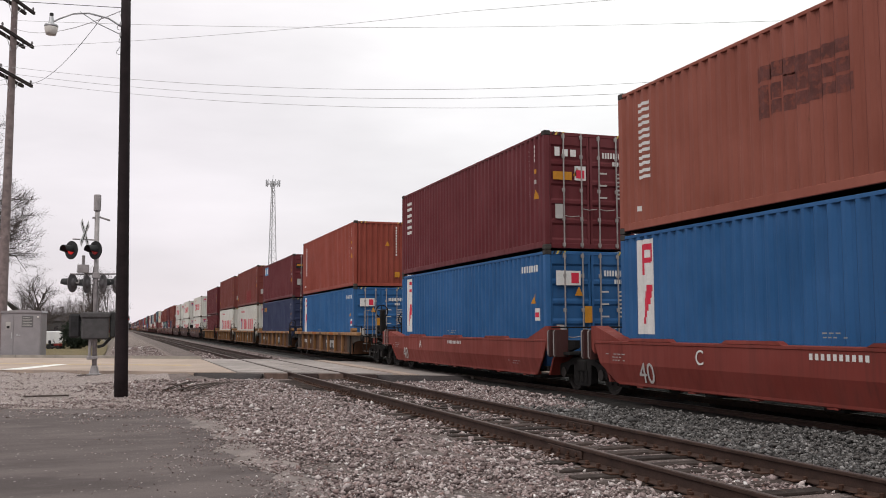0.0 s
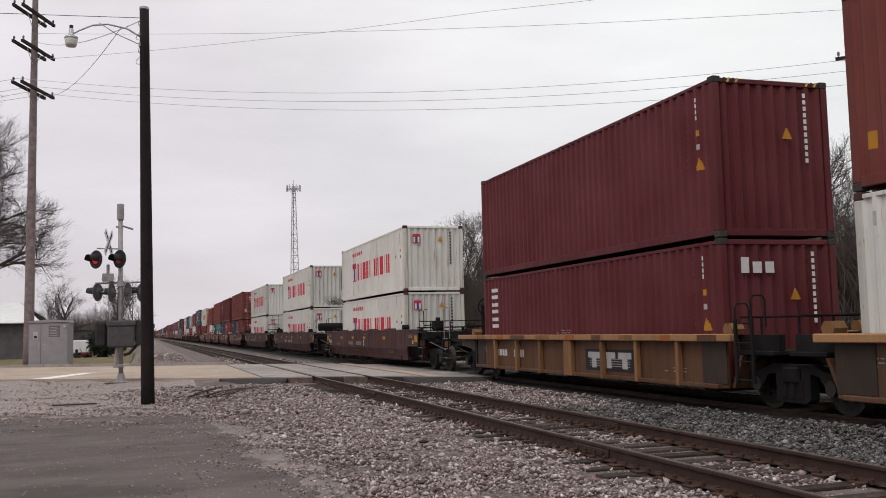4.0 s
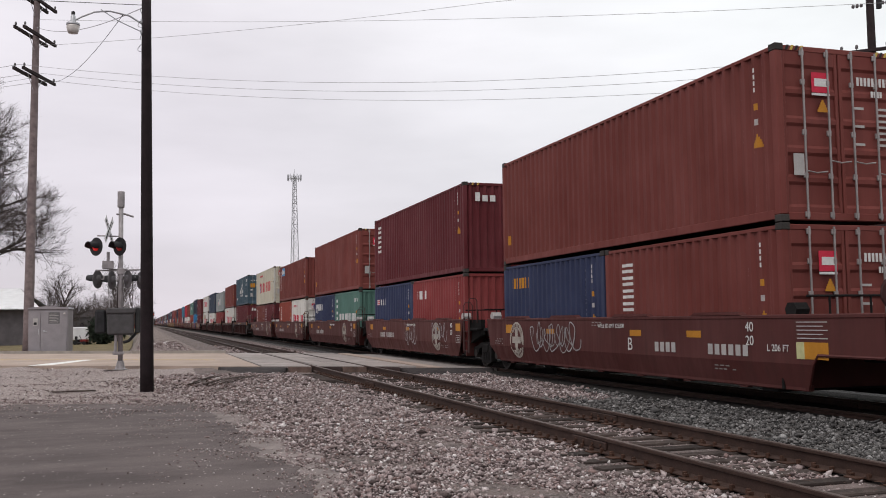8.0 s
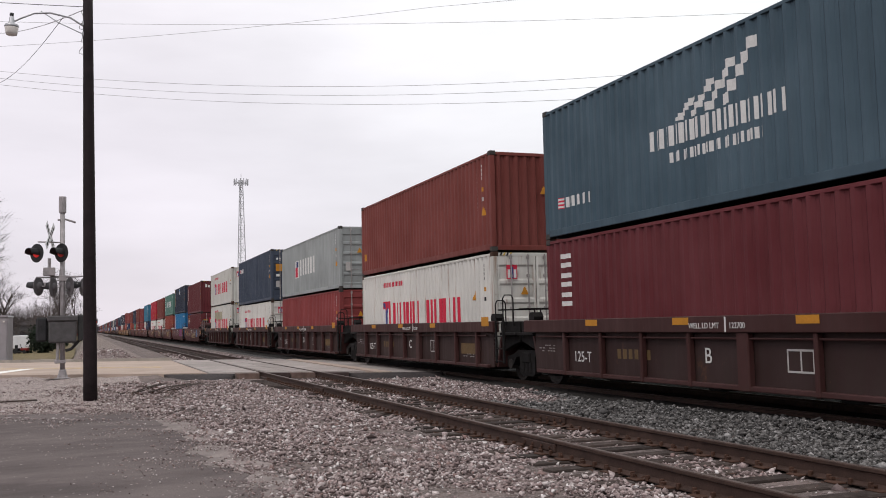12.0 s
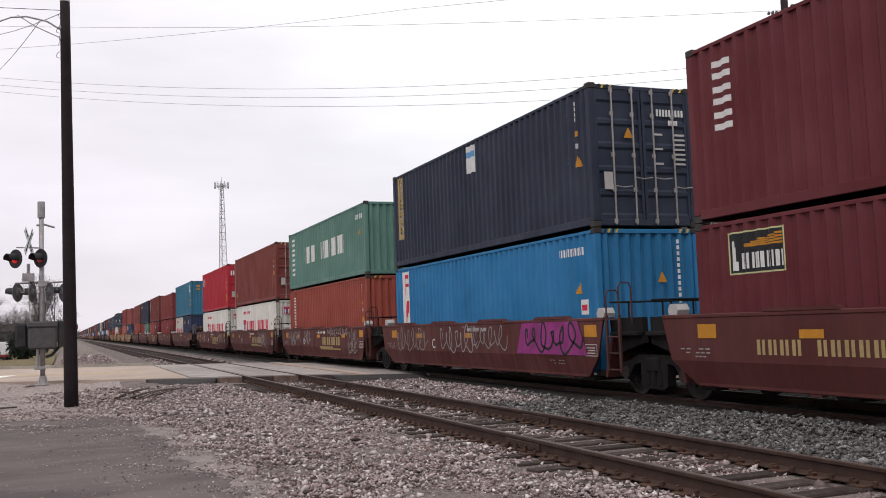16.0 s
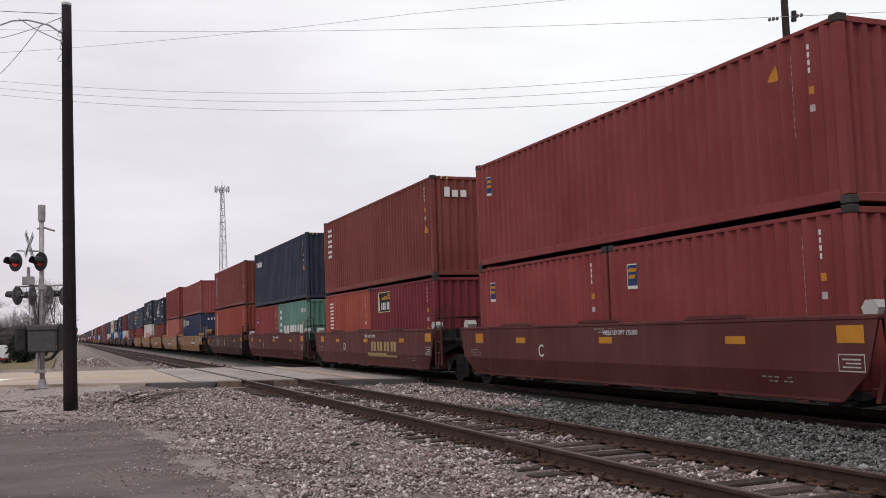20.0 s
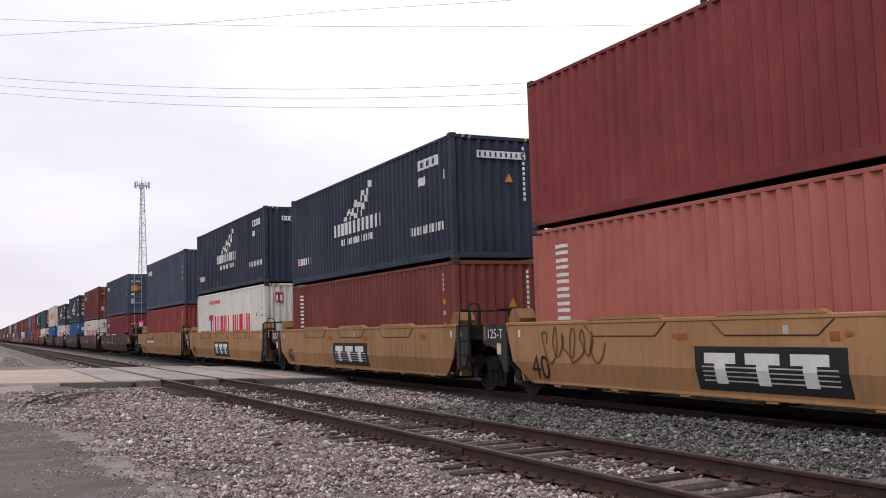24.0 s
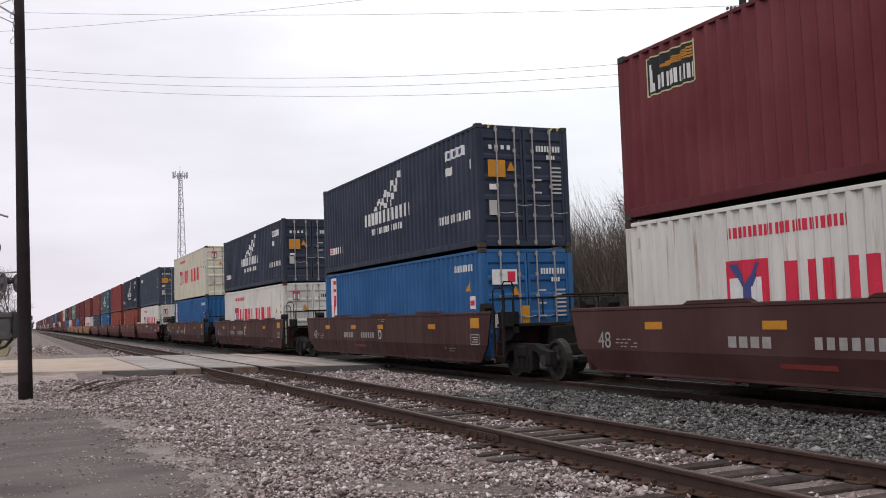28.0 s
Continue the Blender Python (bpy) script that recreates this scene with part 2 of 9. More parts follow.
M = dict(
    asphalt=asphalt_mat("worn_asphalt"),
    road=surface("road_concrete", (0.38, 0.298, 0.25), 0.85, var=0.16, scale=0.5, grain=30, bump=0.3, second=(0.27, 0.235, 0.215), cover=0.6),
    # dark asphalt on the ramps, shade colour on the panels under the train
    apron=surface("patched_asphalt_and_shade", (0.034, 0.028, 0.028), 0.9, var=0.3, scale=2.5, grain=70, bump=0.6, depth=0.006, second=(0.055, 0.046, 0.044), cover=0.55),
    timber_pale=surface("weathered_timber", (0.13, 0.088, 0.074), 0.9, var=0.35, scale=4, grain=25, bump=0.5, vary=0.15),
    lane=ground_mat("track_side_gravel", ((0.13, 0.1, 0.09), (0.22, 0.176, 0.16), (0.32, 0.27, 0.25), (0.17, 0.13, 0.115)), 0.04, (0.2, 0.158, 0.138), 0.5),
    panel=surface("crossing_panel", (0.29, 0.255, 0.24), 0.85, var=0.2, scale=1.5, grain=40, bump=0.3, vary=0.12),
    timber=surface("crossing_timber", (0.05, 0.034, 0.032), 0.9, var=0.35, scale=3, grain=25, bump=0.5, vary=0.2),
    kerb=surface("kerb_concrete", (0.3, 0.27, 0.24), 0.9, var=0.2),
    marking=surface("road_marking_white", (0.78, 0.77, 0.75), 0.7, var=0.1, scale=5),
    marking_yellow=surface("road_marking_yellow", (0.6, 0.42, 0.16), 0.75, var=0.15, scale=5, second=(0.42, 0.36, 0.3), cover=0.5),
    grass=surface("winter_grass", (0.15, 0.115, 0.062), 0.95, var=0.35, scale=1.2, grain=25, bump=0.9, depth=0.03, second=(0.11, 0.115, 0.045), cover=0.55),
    rail=surface("rail_steel_rusty", (0.05, 0.029, 0.023), 0.7, 0.15, var=0.3, scale=6, grain=60),
    rail_top=surface("rail_head_worn", (0.13, 0.1, 0.09), 0.5, 0.5, var=0.2, scale=10),
    tie=surface("creosote_tie", (0.046, 0.034, 0.03), 0.92, var=0.35, scale=5, grain=35, bump=0.7, depth=0.01, vary=0.35, second=(0.085, 0.068, 0.062), cover=0.55),
    plate=surface("tie_plate_rust", (0.07, 0.036, 0.025), 0.8, 0.2, var=0.3),
    stone=stones("ballast_stone", ((0.07, 0.052, 0.05), (0.225, 0.17, 0.166), (0.34, 0.27, 0.262), (0.12, 0.09, 0.085), (0.44, 0.36, 0.352), (0.25, 0.163, 0.15), (0.6, 0.525, 0.515), (0.36, 0.274, 0.268), (0.78, 0.73, 0.72))),
    stone_grey=stones("fresh_ballast_stone", ((0.035, 0.033, 0.033), (0.09, 0.086, 0.084), (0.145, 0.138, 0.136), (0.215, 0.205, 0.2), (0.09, 0.081, 0.077), (0.4, 0.385, 0.38))),
    ballast=ground_mat("ballast_bed", ((0.07, 0.056, 0.053), (0.14, 0.114, 0.109), (0.22, 0.185, 0.177), (0.12, 0.09, 0.081)), 0.03, (0.24, 0.186, 0.172), 0.5),
    ballast_grey=ground_mat("fresh_ballast_bed", ((0.035, 0.035, 0.035), (0.08, 0.077, 0.077), (0.14, 0.136, 0.136), (0.07, 0.066, 0.063)), 0.036, (0.085, 0.077, 0.073), 0.7),
    gravel=ground_mat("gravel_verge", ((0.14, 0.112, 0.106), (0.32, 0.262, 0.25), (0.5, 0.43, 0.41), (0.24, 0.19, 0.176)), 0.03, (0.3, 0.24, 0.224), 0.55),
    # stone tones taken near black, to paint in the shade below the wagons
    bed_shade=ground_mat("shaded_ballast", ((0.012, 0.011, 0.01), (0.024, 0.021, 0.02), (0.036, 0.032, 0.03), (0.018, 0.015, 0.014)), 0.045, (0.018, 0.015, 0.013), 0.6),
    dusty=surface("dusty_asphalt_edge", (0.19, 0.158, 0.15), 0.9, var=0.35, scale=1.3, grain=60, bump=0.6, depth=0.008, second=(0.27, 0.228, 0.215), cover=0.5),
    lens_dim=glow("dim_red_lens", (0.3, 0.012, 0.012), 0.10),
    dirt=surface("bare_dirt", (0.15, 0.125, 0.105), 0.95, var=0.3, scale=0.8, grain=20, bump=0.6, depth=0.01),
    pole=surface("creosote_pole", (0.017, 0.011, 0.0125), 0.85, var=0.35, scale=4, grain=40, bump=0.5, depth=0.006),
    pole_grey=surface("weathered_pole", (0.19, 0.15, 0.15), 0.9, var=0.3, scale=4, grain=40, bump=0.5),
    pole_brown=surface("brown_pole", (0.03, 0.021, 0.022), 0.9, var=0.3, scale=4, grain=40, bump=0.5),
    galv=surface("galvanised_steel", (0.42, 0.42, 0.44), 0.5, 0.6, var=0.15, scale=6),
    mast=surface("aluminium_mast", (0.30, 0.275, 0.28), 0.5, 0.3, var=0.25, scale=5, second=(0.3, 0.28, 0.28), cover=0.6),
    black=surface("black_enamel", (0.025, 0.024, 0.026), 0.55, var=0.3, scale=6),
    box_green=surface("dark_mechanism_case", (0.04, 0.04, 0.04), 0.6, var=0.25, scale=4),
    back_grey=surface("weathered_light_back", (0.1, 0.092, 0.098), 0.6, var=0.25, scale=4),
    box_grey=surface("grey_mechanism_case", (0.075, 0.07, 0.072), 0.6, var=0.25, scale=4),
    cabinet=surface("grey_cabinet_paint", (0.27, 0.25, 0.265), 0.5, var=0.1, scale=2, grain=60, bump=0.1),
    cabinet_dark=surface("cabinet_joint", (0.12, 0.115, 0.12), 0.6),
    white=surface("white_sheet", (0.74, 0.73, 0.74), 0.5, var=0.08, scale=2),
    shed=surface("dark_shed_wall", (0.10, 0.09, 0.095), 0.8, var=0.2, scale=2),
    red_paint=surface("red_machine_paint", (0.16, 0.018, 0.016), 0.45, var=0.2),
    wire=surface("overhead_wire", (0.36, 0.35, 0.37), 0.6, 0.3, var=0.1),
    wire_dark=surface("dark_cable", (0.05, 0.048, 0.05), 0.7, var=0.1),
    insulator=surface("porcelain", (0.13, 0.12, 0.125), 0.35, var=0.1),
    lamp_glass=surface("lamp_refractor", (0.62, 0.58, 0.55), 0.35, var=0.1),
    lens_on=glow("lit_red_lens", (0.75, 0.02, 0.02), 0.22),
    lens_off=surface("dark_red_lens", (0.09, 0.012, 0.012), 0.25, var=0.2),
    bark=surface("winter_bark", (0.085, 0.07, 0.064), 0.95, var=0.3, scale=3, grain=30, bump=0.5, vary=0.2),
    twig=surface("twigs", (0.085, 0.069, 0.067), 0.95, var=0.3, scale=1.5, vary=0.2),
    brush=surface("winter_brush", (0.105, 0.085, 0.072), 0.95, var=0.35, scale=0.8, vary=0.2),
    evergreen=surface("evergreen_needles", (0.022, 0.03, 0.02), 0.9, var=0.35, scale=3),
    far_wood=surface("far_woodland", (0.1, 0.09, 0.092), 0.98, var=0.25, scale=0.15, grain=2, bump=0.3, depth=0.3),
    casting=surface("corner_casting", (0.05, 0.045, 0.042), 0.7, 0.3, var=0.3),
    under=surface("underframe_grime", (0.012, 0.0105, 0.0105), 0.9, 0.1, var=0.4, scale=3),
    wheel=surface("wheel_steel", (0.035, 0.03, 0.028), 0.6, 0.3, var=0.3, scale=5),
    bar=surface("locking_bar_zinc", (0.3, 0.275, 0.27), 0.5, 0.5, var=0.2, scale=4),
    gasket=surface("rubber_gasket", (0.02, 0.02, 0.02), 0.8),
    d_white=surface("white_marking", (0.60, 0.59, 0.58), 0.6, var=0.08, scale=4),
    d_violet=surface("violet_blue_marking", (0.055, 0.065, 0.2), 0.6, var=0.12, scale=3),
    d_red=surface("red_marking", (0.52, 0.026, 0.058), 0.6, var=0.12, scale=3),
    d_blue=surface("light_blue_marking", (0.10, 0.27, 0.50), 0.6, var=0.1, scale=3),
    d_navy=surface("navy_marking", (0.02, 0.04, 0.12), 0.6, var=0.1, scale=3),
    d_yellow=surface("yellow_marking", (0.45, 0.195, 0.02), 0.6, var=0.12, scale=3),
    d_black=surface("black_marking", (0.018, 0.018, 0.02), 0.6, var=0.1, scale=3),
    d_smear=surface("blurred_dark_smear", (0.115, 0.042, 0.037), 0.8, var=0.3, scale=4, second=(0.19, 0.058, 0.042), cover=0.5),
    d_rail=surface("worn_grab_rail", (0.2, 0.185, 0.18), 0.6, 0.2, var=0.3, scale=6, second=(0.07, 0.05, 0.045), cover=0.55),
    d_brakered=surface("brake_gear_red", (0.085, 0.025, 0.023), 0.7, var=0.35, scale=5),
    d_gold=surface("gold_marking", (0.34, 0.25, 0.115), 0.6, var=0.15, scale=3),
    d_grey=surface("grey_marking", (0.4, 0.38, 0.37), 0.6, var=0.15, scale=3),
    d_purple=surface("magenta_spray", (0.24, 0.03, 0.16), 0.6, var=0.3, scale=2),
    d_spray=surface("white_spray", (0.34, 0.33, 0.34), 0.7, var=0.2, scale=5),
    d_spray_blue=surface("blue_spray", (0.12, 0.2, 0.36), 0.7, var=0.2, scale=3),
    d_pale=surface("pale_yellow_sticker", (0.48, 0.47, 0.25), 0.6, var=0.15, scale=6),
    d_pale_grey=surface("worn_beige_marking", (0.36, 0.33, 0.29), 0.7, var=0.25, scale=5),
    d_dim=surface("dim_small_print", (0.27, 0.25, 0.245), 0.6, var=0.15, scale=6),
    d_gold_dim=surface("faded_gold_lettering", (0.12, 0.075, 0.035), 0.7, var=0.25, scale=4),
    end_black=surface("black_end_plate", (0.03, 0.029, 0.031), 0.7, var=0.35, scale=3, second=(0.05, 0.036, 0.026), cover=0.6),
    hazard=surface("hazard_stripe", (0.5, 0.36, 0.08), 0.6, var=0.2, scale=8),
    brown=paint("brown_container_paint", (0.143, 0.034, 0.028)),
    rust_brown=paint("sunburnt_brown_container_paint", (0.215, 0.064, 0.045), grime=0.1),
    orange=paint("rust_orange_container_paint", (0.232, 0.049, 0.034)),
    maroon=paint("maroon_container_paint", (0.1, 0.0165, 0.021)),
    redbrown=paint("red_brown_container_paint", (0.182, 0.033, 0.033)),
    red=paint("red_container_paint", (0.33, 0.016, 0.03)),
    blue=paint("mid_blue_container_paint", (0.017, 0.083, 0.215), grime=0.2),
    cyan=paint("bright_blue_container_paint", (0.016, 0.128, 0.28), grime=0.2),
    teal=paint("teal_container_paint", (0.03, 0.13, 0.21), grime=0.35, rust=0.3),
    navy=paint("dark_navy_container_paint", (0.020, 0.026, 0.045), grime=0.2),
    navy_faded=paint("faded_navy_container_paint", (0.038, 0.05, 0.076), grime=0.2),
    slate=paint("slate_blue_container_paint", (0.046, 0.076, 0.1), grime=0.2),
    indigo=paint("indigo_container_paint", (0.024, 0.032, 0.074), grime=0.2),
    faded_red=paint("faded_red_container_paint", (0.225, 0.057, 0.055), grime=0.12),
    salmon=paint("faded_salmon_container_paint", (0.3, 0.09, 0.072), grime=0.12),
    green=paint("green_container_paint", (0.08, 0.162, 0.136), grime=0.2),
    grey=paint("grey_container_paint", (0.23, 0.245, 0.245)),
    white_c=paint("white_container_paint", (0.53, 0.515, 0.485), grime=0.13, rust=0.14, fade=0.08, weep=0.06),
    cream=paint("cream_container_paint", (0.475, 0.445, 0.36), grime=0.14, rust=0.16, fade=0.08, weep=0.14),
    car_red=paint("oxide_red_car_paint", (0.17, 0.03, 0.023), grime=0.4, rust=0.2),
    car_brown=paint("dark_brown_car_paint", (0.045, 0.0155, 0.0145), grime=0.35, rust=0.15),
    car_bay=paint("dull_brown_bay_paint", (0.03, 0.0135, 0.0125), grime=0.5, rust=0.25),
    car_mineral=paint("mineral_red_car_paint", (0.075, 0.0185, 0.0165), grime=0.4, rust=0.15),
    car_yellow=paint("ochre_car_paint", (0.285, 0.15, 0.068), grime=0.35, rust=0.25),
    car_smear=surface("orange_smear", (0.3, 0.1, 0.03), 0.8, var=0.3, scale=6),
    car_mud=paint("muddy_ochre_car_paint", (0.095, 0.042, 0.021), grime=0.85, rust=0.4),
    car_soot=paint("sooty_end_bay_paint", (0.035, 0.024, 0.018), grime=0.6, rust=0.3),
    car_post=paint("dusty_ochre_post_paint", (0.2, 0.098, 0.04), grime=0.7, rust=0.3),
    white_frame=paint("rust_streaked_white_paint", (0.45, 0.435, 0.40), grime=0.3, rust=0.36, fade=0.1, weep=0.45),
    smudge=surface("soot_smudge", (0.13, 0.12, 0.105), 0.9, var=0.4, scale=8),
    crimson=paint("crimson_container_paint", (0.135, 0.018, 0.026)),
    repaint=paint("fresh_red_brown_patch", (0.19, 0.024, 0.026), grime=0.2),
    overpaint=paint("drab_overpaint", (0.30, 0.275, 0.20), grime=0.3),
)


# ---- mesh building ----
class Geo:
    """Vertices and faces of one mesh, with a material slot for each face."""

    def __init__(self):
        self.v, self.f, self.m, self.mats = [], [], [], []

    def slot(self, mat):
        if mat not in self.mats:
            self.mats.append(mat)
        return self.mats.index(mat)

    def face(self, pts, mat):
        k = len(self.v)
        self.v += [tuple(p) for p in pts]
        self.f.append(tuple(range(k, k + len(pts))))
        self.m.append(self.slot(mat))

    def box(self, a, b, mat, c=0.0):
        """A block from corner a to corner b; c: the width of its chamfers."""
        (x0, y0, z0), (x1, y1, z1) = a, b
        s, k = self.slot(mat), len(self.v)
        if c <= 0:
            self.v += [(x, y, z) for x in (x0, x1) for y in (y0, y1) for z in (z0, z1)]
            fs = [(0, 1, 3, 2), (4, 6, 7, 5), (0, 4, 5, 1), (2, 3, 7, 6), (0, 2, 6, 4), (1, 5, 7, 3)]
        else:
            c = min(c, (x1 - x0) * 0.45, (y1 - y0) * 0.45, (z1 - z0) * 0.45)
            for x, sx in ((x0, 1), (x1, -1)):
                for y, sy in ((y0, 1), (y1, -1)):
                    for z, sz in ((z0, 1), (z1, -1)):
                        self.v += [(x, y + sy * c, z + sz * c), (x + sx * c, y, z + sz * c), (x + sx * c, y + sy * c, z)]
            q = lambda i, j: i * 3 + j
            fs = [[q(i, 0) for i in (0, 1, 3, 2)], [q(i, 0) for i in (4, 6, 7, 5)], [q(i, 1) for i in (0, 4, 5, 1)],
                  [q(i, 1) for i in (2, 3, 7, 6)], [q(i, 2) for i in (0, 2, 6, 4)], [q(i, 2) for i in (1, 5, 7, 3)]]
            for i in range(8):
                fs.append([q(i, 0), q(i, 1), q(i, 2)])
            for i, j, p, r in ((0, 1, 0, 1), (2, 3, 0, 1), (4, 5, 0, 1), (6, 7, 0, 1), (0, 2, 0, 2), (1, 3, 0, 2),
                               (4, 6, 0, 2), (5, 7, 0, 2), (0, 4, 1, 2), (1, 5, 1, 2), (2, 6, 1, 2), (3, 7, 1, 2)):
                fs.append([q(i, p), q(j, p), q(j, r), q(i, r)])
        for f in fs:
            self.f.append(tuple(k + i for i in f))
            self.m.append(s)

    def tube(self, pts, radii, mat, n=8, caps=True):
        """A round bar through the points; one radius or one for each point."""
        pts = [Vector(p) for p in pts]
        if not hasattr(radii, "__len__"):
            radii = [radii] * len(pts)
        s, k = self.slot(mat), len(self.v)
        side = None
        for i, p in enumerate(pts):
            d = (pts[min(i + 1, len(pts) - 1)] - pts[max(i - 1, 0)]).normalized()
            if side is None:
                side = d.cross(Vector((0, 0, 1)) if abs(d.z) < 0.9 else Vector((1, 0, 0))).normalized()
            side = (side - d * side.dot(d)).normalized()
            up = d.cross(side)
            for j in range(n):
                a = 2 * math.pi * j / n
                self.v.append(tuple(p + (side * math.cos(a) + up * math.sin(a)) * radii[i]))
        for i in range(len(pts) - 1):
            for j in range(n):
                a, b = k + i * n + j, k + i * n + (j + 1) % n
                self.f.append((a, b, b + n, a + n))
                self.m.append(s)
        if caps:
            self.f += [tuple(k + j for j in range(n))[::-1], tuple(k + (len(pts) - 1) * n + j for j in range(n))]
            self.m += [s, s]

    def prism(self, outline, axis, a, b, mat):
        """An outline of two coordinates drawn out along an axis from a to b."""
        s, k, n = self.slot(mat), len(self.v), len(outline)
        for w in (a, b):
            for p, q in outline:
                self.v.append({"x": (w, p, q), "y": (p, w, q), "z": (p, q, w)}[axis])
        self.f += [tuple(k + i for i in range(n))[::-1], tuple(k + n + i for i in range(n))]
        self.f += [(k + i, k + (i + 1) % n, k + n + (i + 1) % n, k + n + i) for i in range(n)]
        self.m += [s] * (n + 2)

    def lathe(self, rings, mat, centre=(0, 0, 0), axis="z", n=16):
        """Rings of (radius, height) turned round an axis."""
        s, k = self.slot(mat), len(self.v)
        cx, cy, cz = centre
        for r, h in rings:
            for j in range(n):
                a = 2 * math.pi * j / n
                p, q = r * math.cos(a), r * math.sin(a)
                self.v.append({"z": (cx + p, cy + q, cz + h), "x": (cx + h, cy + p, cz + q), "y": (cx + p, cy + h, cz + q)}[axis])
        for i in range(len(rings) - 1):
            for j in range(n):
                a, b = k + i * n + j, k + i * n + (j + 1) % n
                self.f.append((a, b, b + n, a + n))
                self.m.append(s)
        self.f += [tuple(k + j for j in range(n))[::-1], tuple(k + (len(rings) - 1) * n + j for j in range(n))]
        self.m += [s, s]

    def mesh(self, name, smooth=False):
        me = bpy.data.meshes.new(name)
        me.from_pydata(self.v, [], self.f)
        for m in self.mats:
            me.materials.append(m)
        me.polygons.foreach_set("material_index", self.m)
        if smooth:
            me.polygons.foreach_set("use_smooth", [True] * len(me.polygons))
        bm = bmesh.new()
        bm.from_mesh(me)
        bmesh.ops.recalc_face_normals(bm, faces=bm.faces)
        bm.to_mesh(me)
        bm.free()
        return me


def part(name, geo, parent=None, label="", smooth=False, m=None, kind=""):
    """One mesh object from a Geo or a mesh, under a thing or a part."""
    ob = new(name, geo if isinstance(geo, bpy.types.Mesh) else geo.mesh(name, smooth))
    if parent:
        ob.parent = parent
    if m is not None:
        ob.matrix_basis = m
    return tagged(ob, label, kind=kind)


def thing(name, label, category, m=None, group="", kind=""):
    ob = new(name)
    ob.empty_display_size = 0.2
    if m is not None:
        ob.matrix_basis = m
    return tagged(ob, label, category, group, kind)


_words = {}


def lettering(text, size, mat):
    """A flat mesh of the built-in font, reading along -y on a face that looks to -x."""
    key = (text, size, mat.name)
    if key not in _words:
        cu = bpy.data.curves.new("lettering", "FONT")
        cu.body, cu.size, cu.extrude = text, size, 0.002
        ob = bpy.data.objects.new("lettering", cu)
        me = bpy.data.meshes.new_from_object(ob)
        bpy.data.objects.remove(ob)
        me.transform(Matrix(((0, 0, -1, 0), (-1, 0, 0, 0), (0, 1, 0, 0), (0, 0, 0, 1))))
        me.materials.clear()
        me.materials.append(mat)
        _words[key] = me
    return _words[key]


# ---- the ground and the road ----
ROAD_SLOPE = -0.70           # the road crosses the tracks at a slant
NEAR_EDGE, FAR_EDGE = 33.5, 47.5
X1, X2 = 5.86, 10.82         # the two tracks' middles
RAIL1, RAIL2 = 0.215, 0.155  # heights of their rail tops


def road_y(x, edge):
    return edge + ROAD_SLOPE * x


def ground_height(x, y):
    z = 0.0
    if x > 13.5:
        z -= min(0.6, (x - 13.5) * 0.12)
    e = road_y(x, NEAR_EDGE) - y
    if x < 3.2 and 0 < e < 5:        # the gravel climbs to the road, less beside the crossing
        z += 0.17 * (1 - e / 5) ** 1.5 * min(1, max(0, (3.2 - x) / 1.2))
    if 1.6 < x < 13.5:       # ballast shoulder
        z += 0.03 * min(1, (x - 1.6) / 2.0)
    return z


def sheet(name, xs, ys, mat, lift, label, category, height=ground_height):
    g = Geo()
    s = g.slot(mat)
    for y in ys:
        for x in xs:
            g.v.append((x, y, height(x, y) + lift))
    n = len(xs)
    for j in range(len(ys) - 1):
        for i in range(n - 1):
            g.f.append((j * n + i, j * n + i + 1, (j + 1) * n + i + 1, (j + 1) * n + i))
            g.m.append(s)
    ob = part(name, g)
    return tagged(ob, label, category, kind="structure")


def frange(a, b, step):
    return [a + (b - a) * i / max(1, round((b - a) / step)) for i in range(max(1, round((b - a) / step)) + 1)]


sheet("ground", [-3000, -400, -60, -20, 0, 1.6, 3.6, 8, 13.5, 14.5, 16.5, 18.5, 30, 60, 400, 3000], [-1500, -300, -60, -20, 0, 20, 40, 60, 120, 400, 1500, 4000],
      M["dirt"], -0.09, "flat ground of bare winter earth reaching the horizon", "ground")
sheet("ballast", [1.4, 1.7, 2.1, 2.5, 3, 3.6, 4.2, 5, 7, 8.6], [-720, -300] + frange(-60, 15, 5) + frange(16, 36, 0.8) + frange(40, 60, 5) + [100, 200, 400, 800, 1800], M["ballast"], -0.02, "weathered mixed ballast under the empty track", "ballast")
def shoulder(x, y):
    # Raised strip past x 12 is added to block bright slits under the wagons.
    return 0.09 if 9.35 < x < 10.0 else 0.05 if 8.9 < x < 9.35 else 0.14 if 12.0 < x < 13.2 else 0.03 if x < 13 else -0.05


sheet("ballast_far", [8.6, 9.0, 9.4, 9.94, 10.2, 11.8, 12.15, 13.1, 13.8], [-720, -300] + frange(-60, 60, 5) + [100, 200, 400, 800, 1800], M["ballast_grey"], -0.022,
      "fresh grey ballast under the train's track", "ballast", shoulder)
# This dark strip stands in for the train's shade on the ballast.
sheet("trackbed", [9.05, 9.4, 9.94, 10.2, 11.8, 12.15, 12.6], [-720, -300] + frange(-60, 60, 5) + [100, 200, 400, 800, 1800], M["bed_shade"], -0.008, "ballast of the train's track, coloured dark for the shade under the wagons", "ballast", shoulder)
sheet("gravel", [-40, -20, -8, -4, -2, 0, 1.5], frange(-40, 20, 4) + frange(21, 66, 0.8), M["gravel"], -0.015, "pale loose gravel beside the road", "gravel")


def patch(name, outline, mat, z, label, category, thick=0.02):
    g = Geo()
    g.prism(outline, "z", z - thick, z, mat)
    return tagged(part(name, g), label, category, kind="structure")


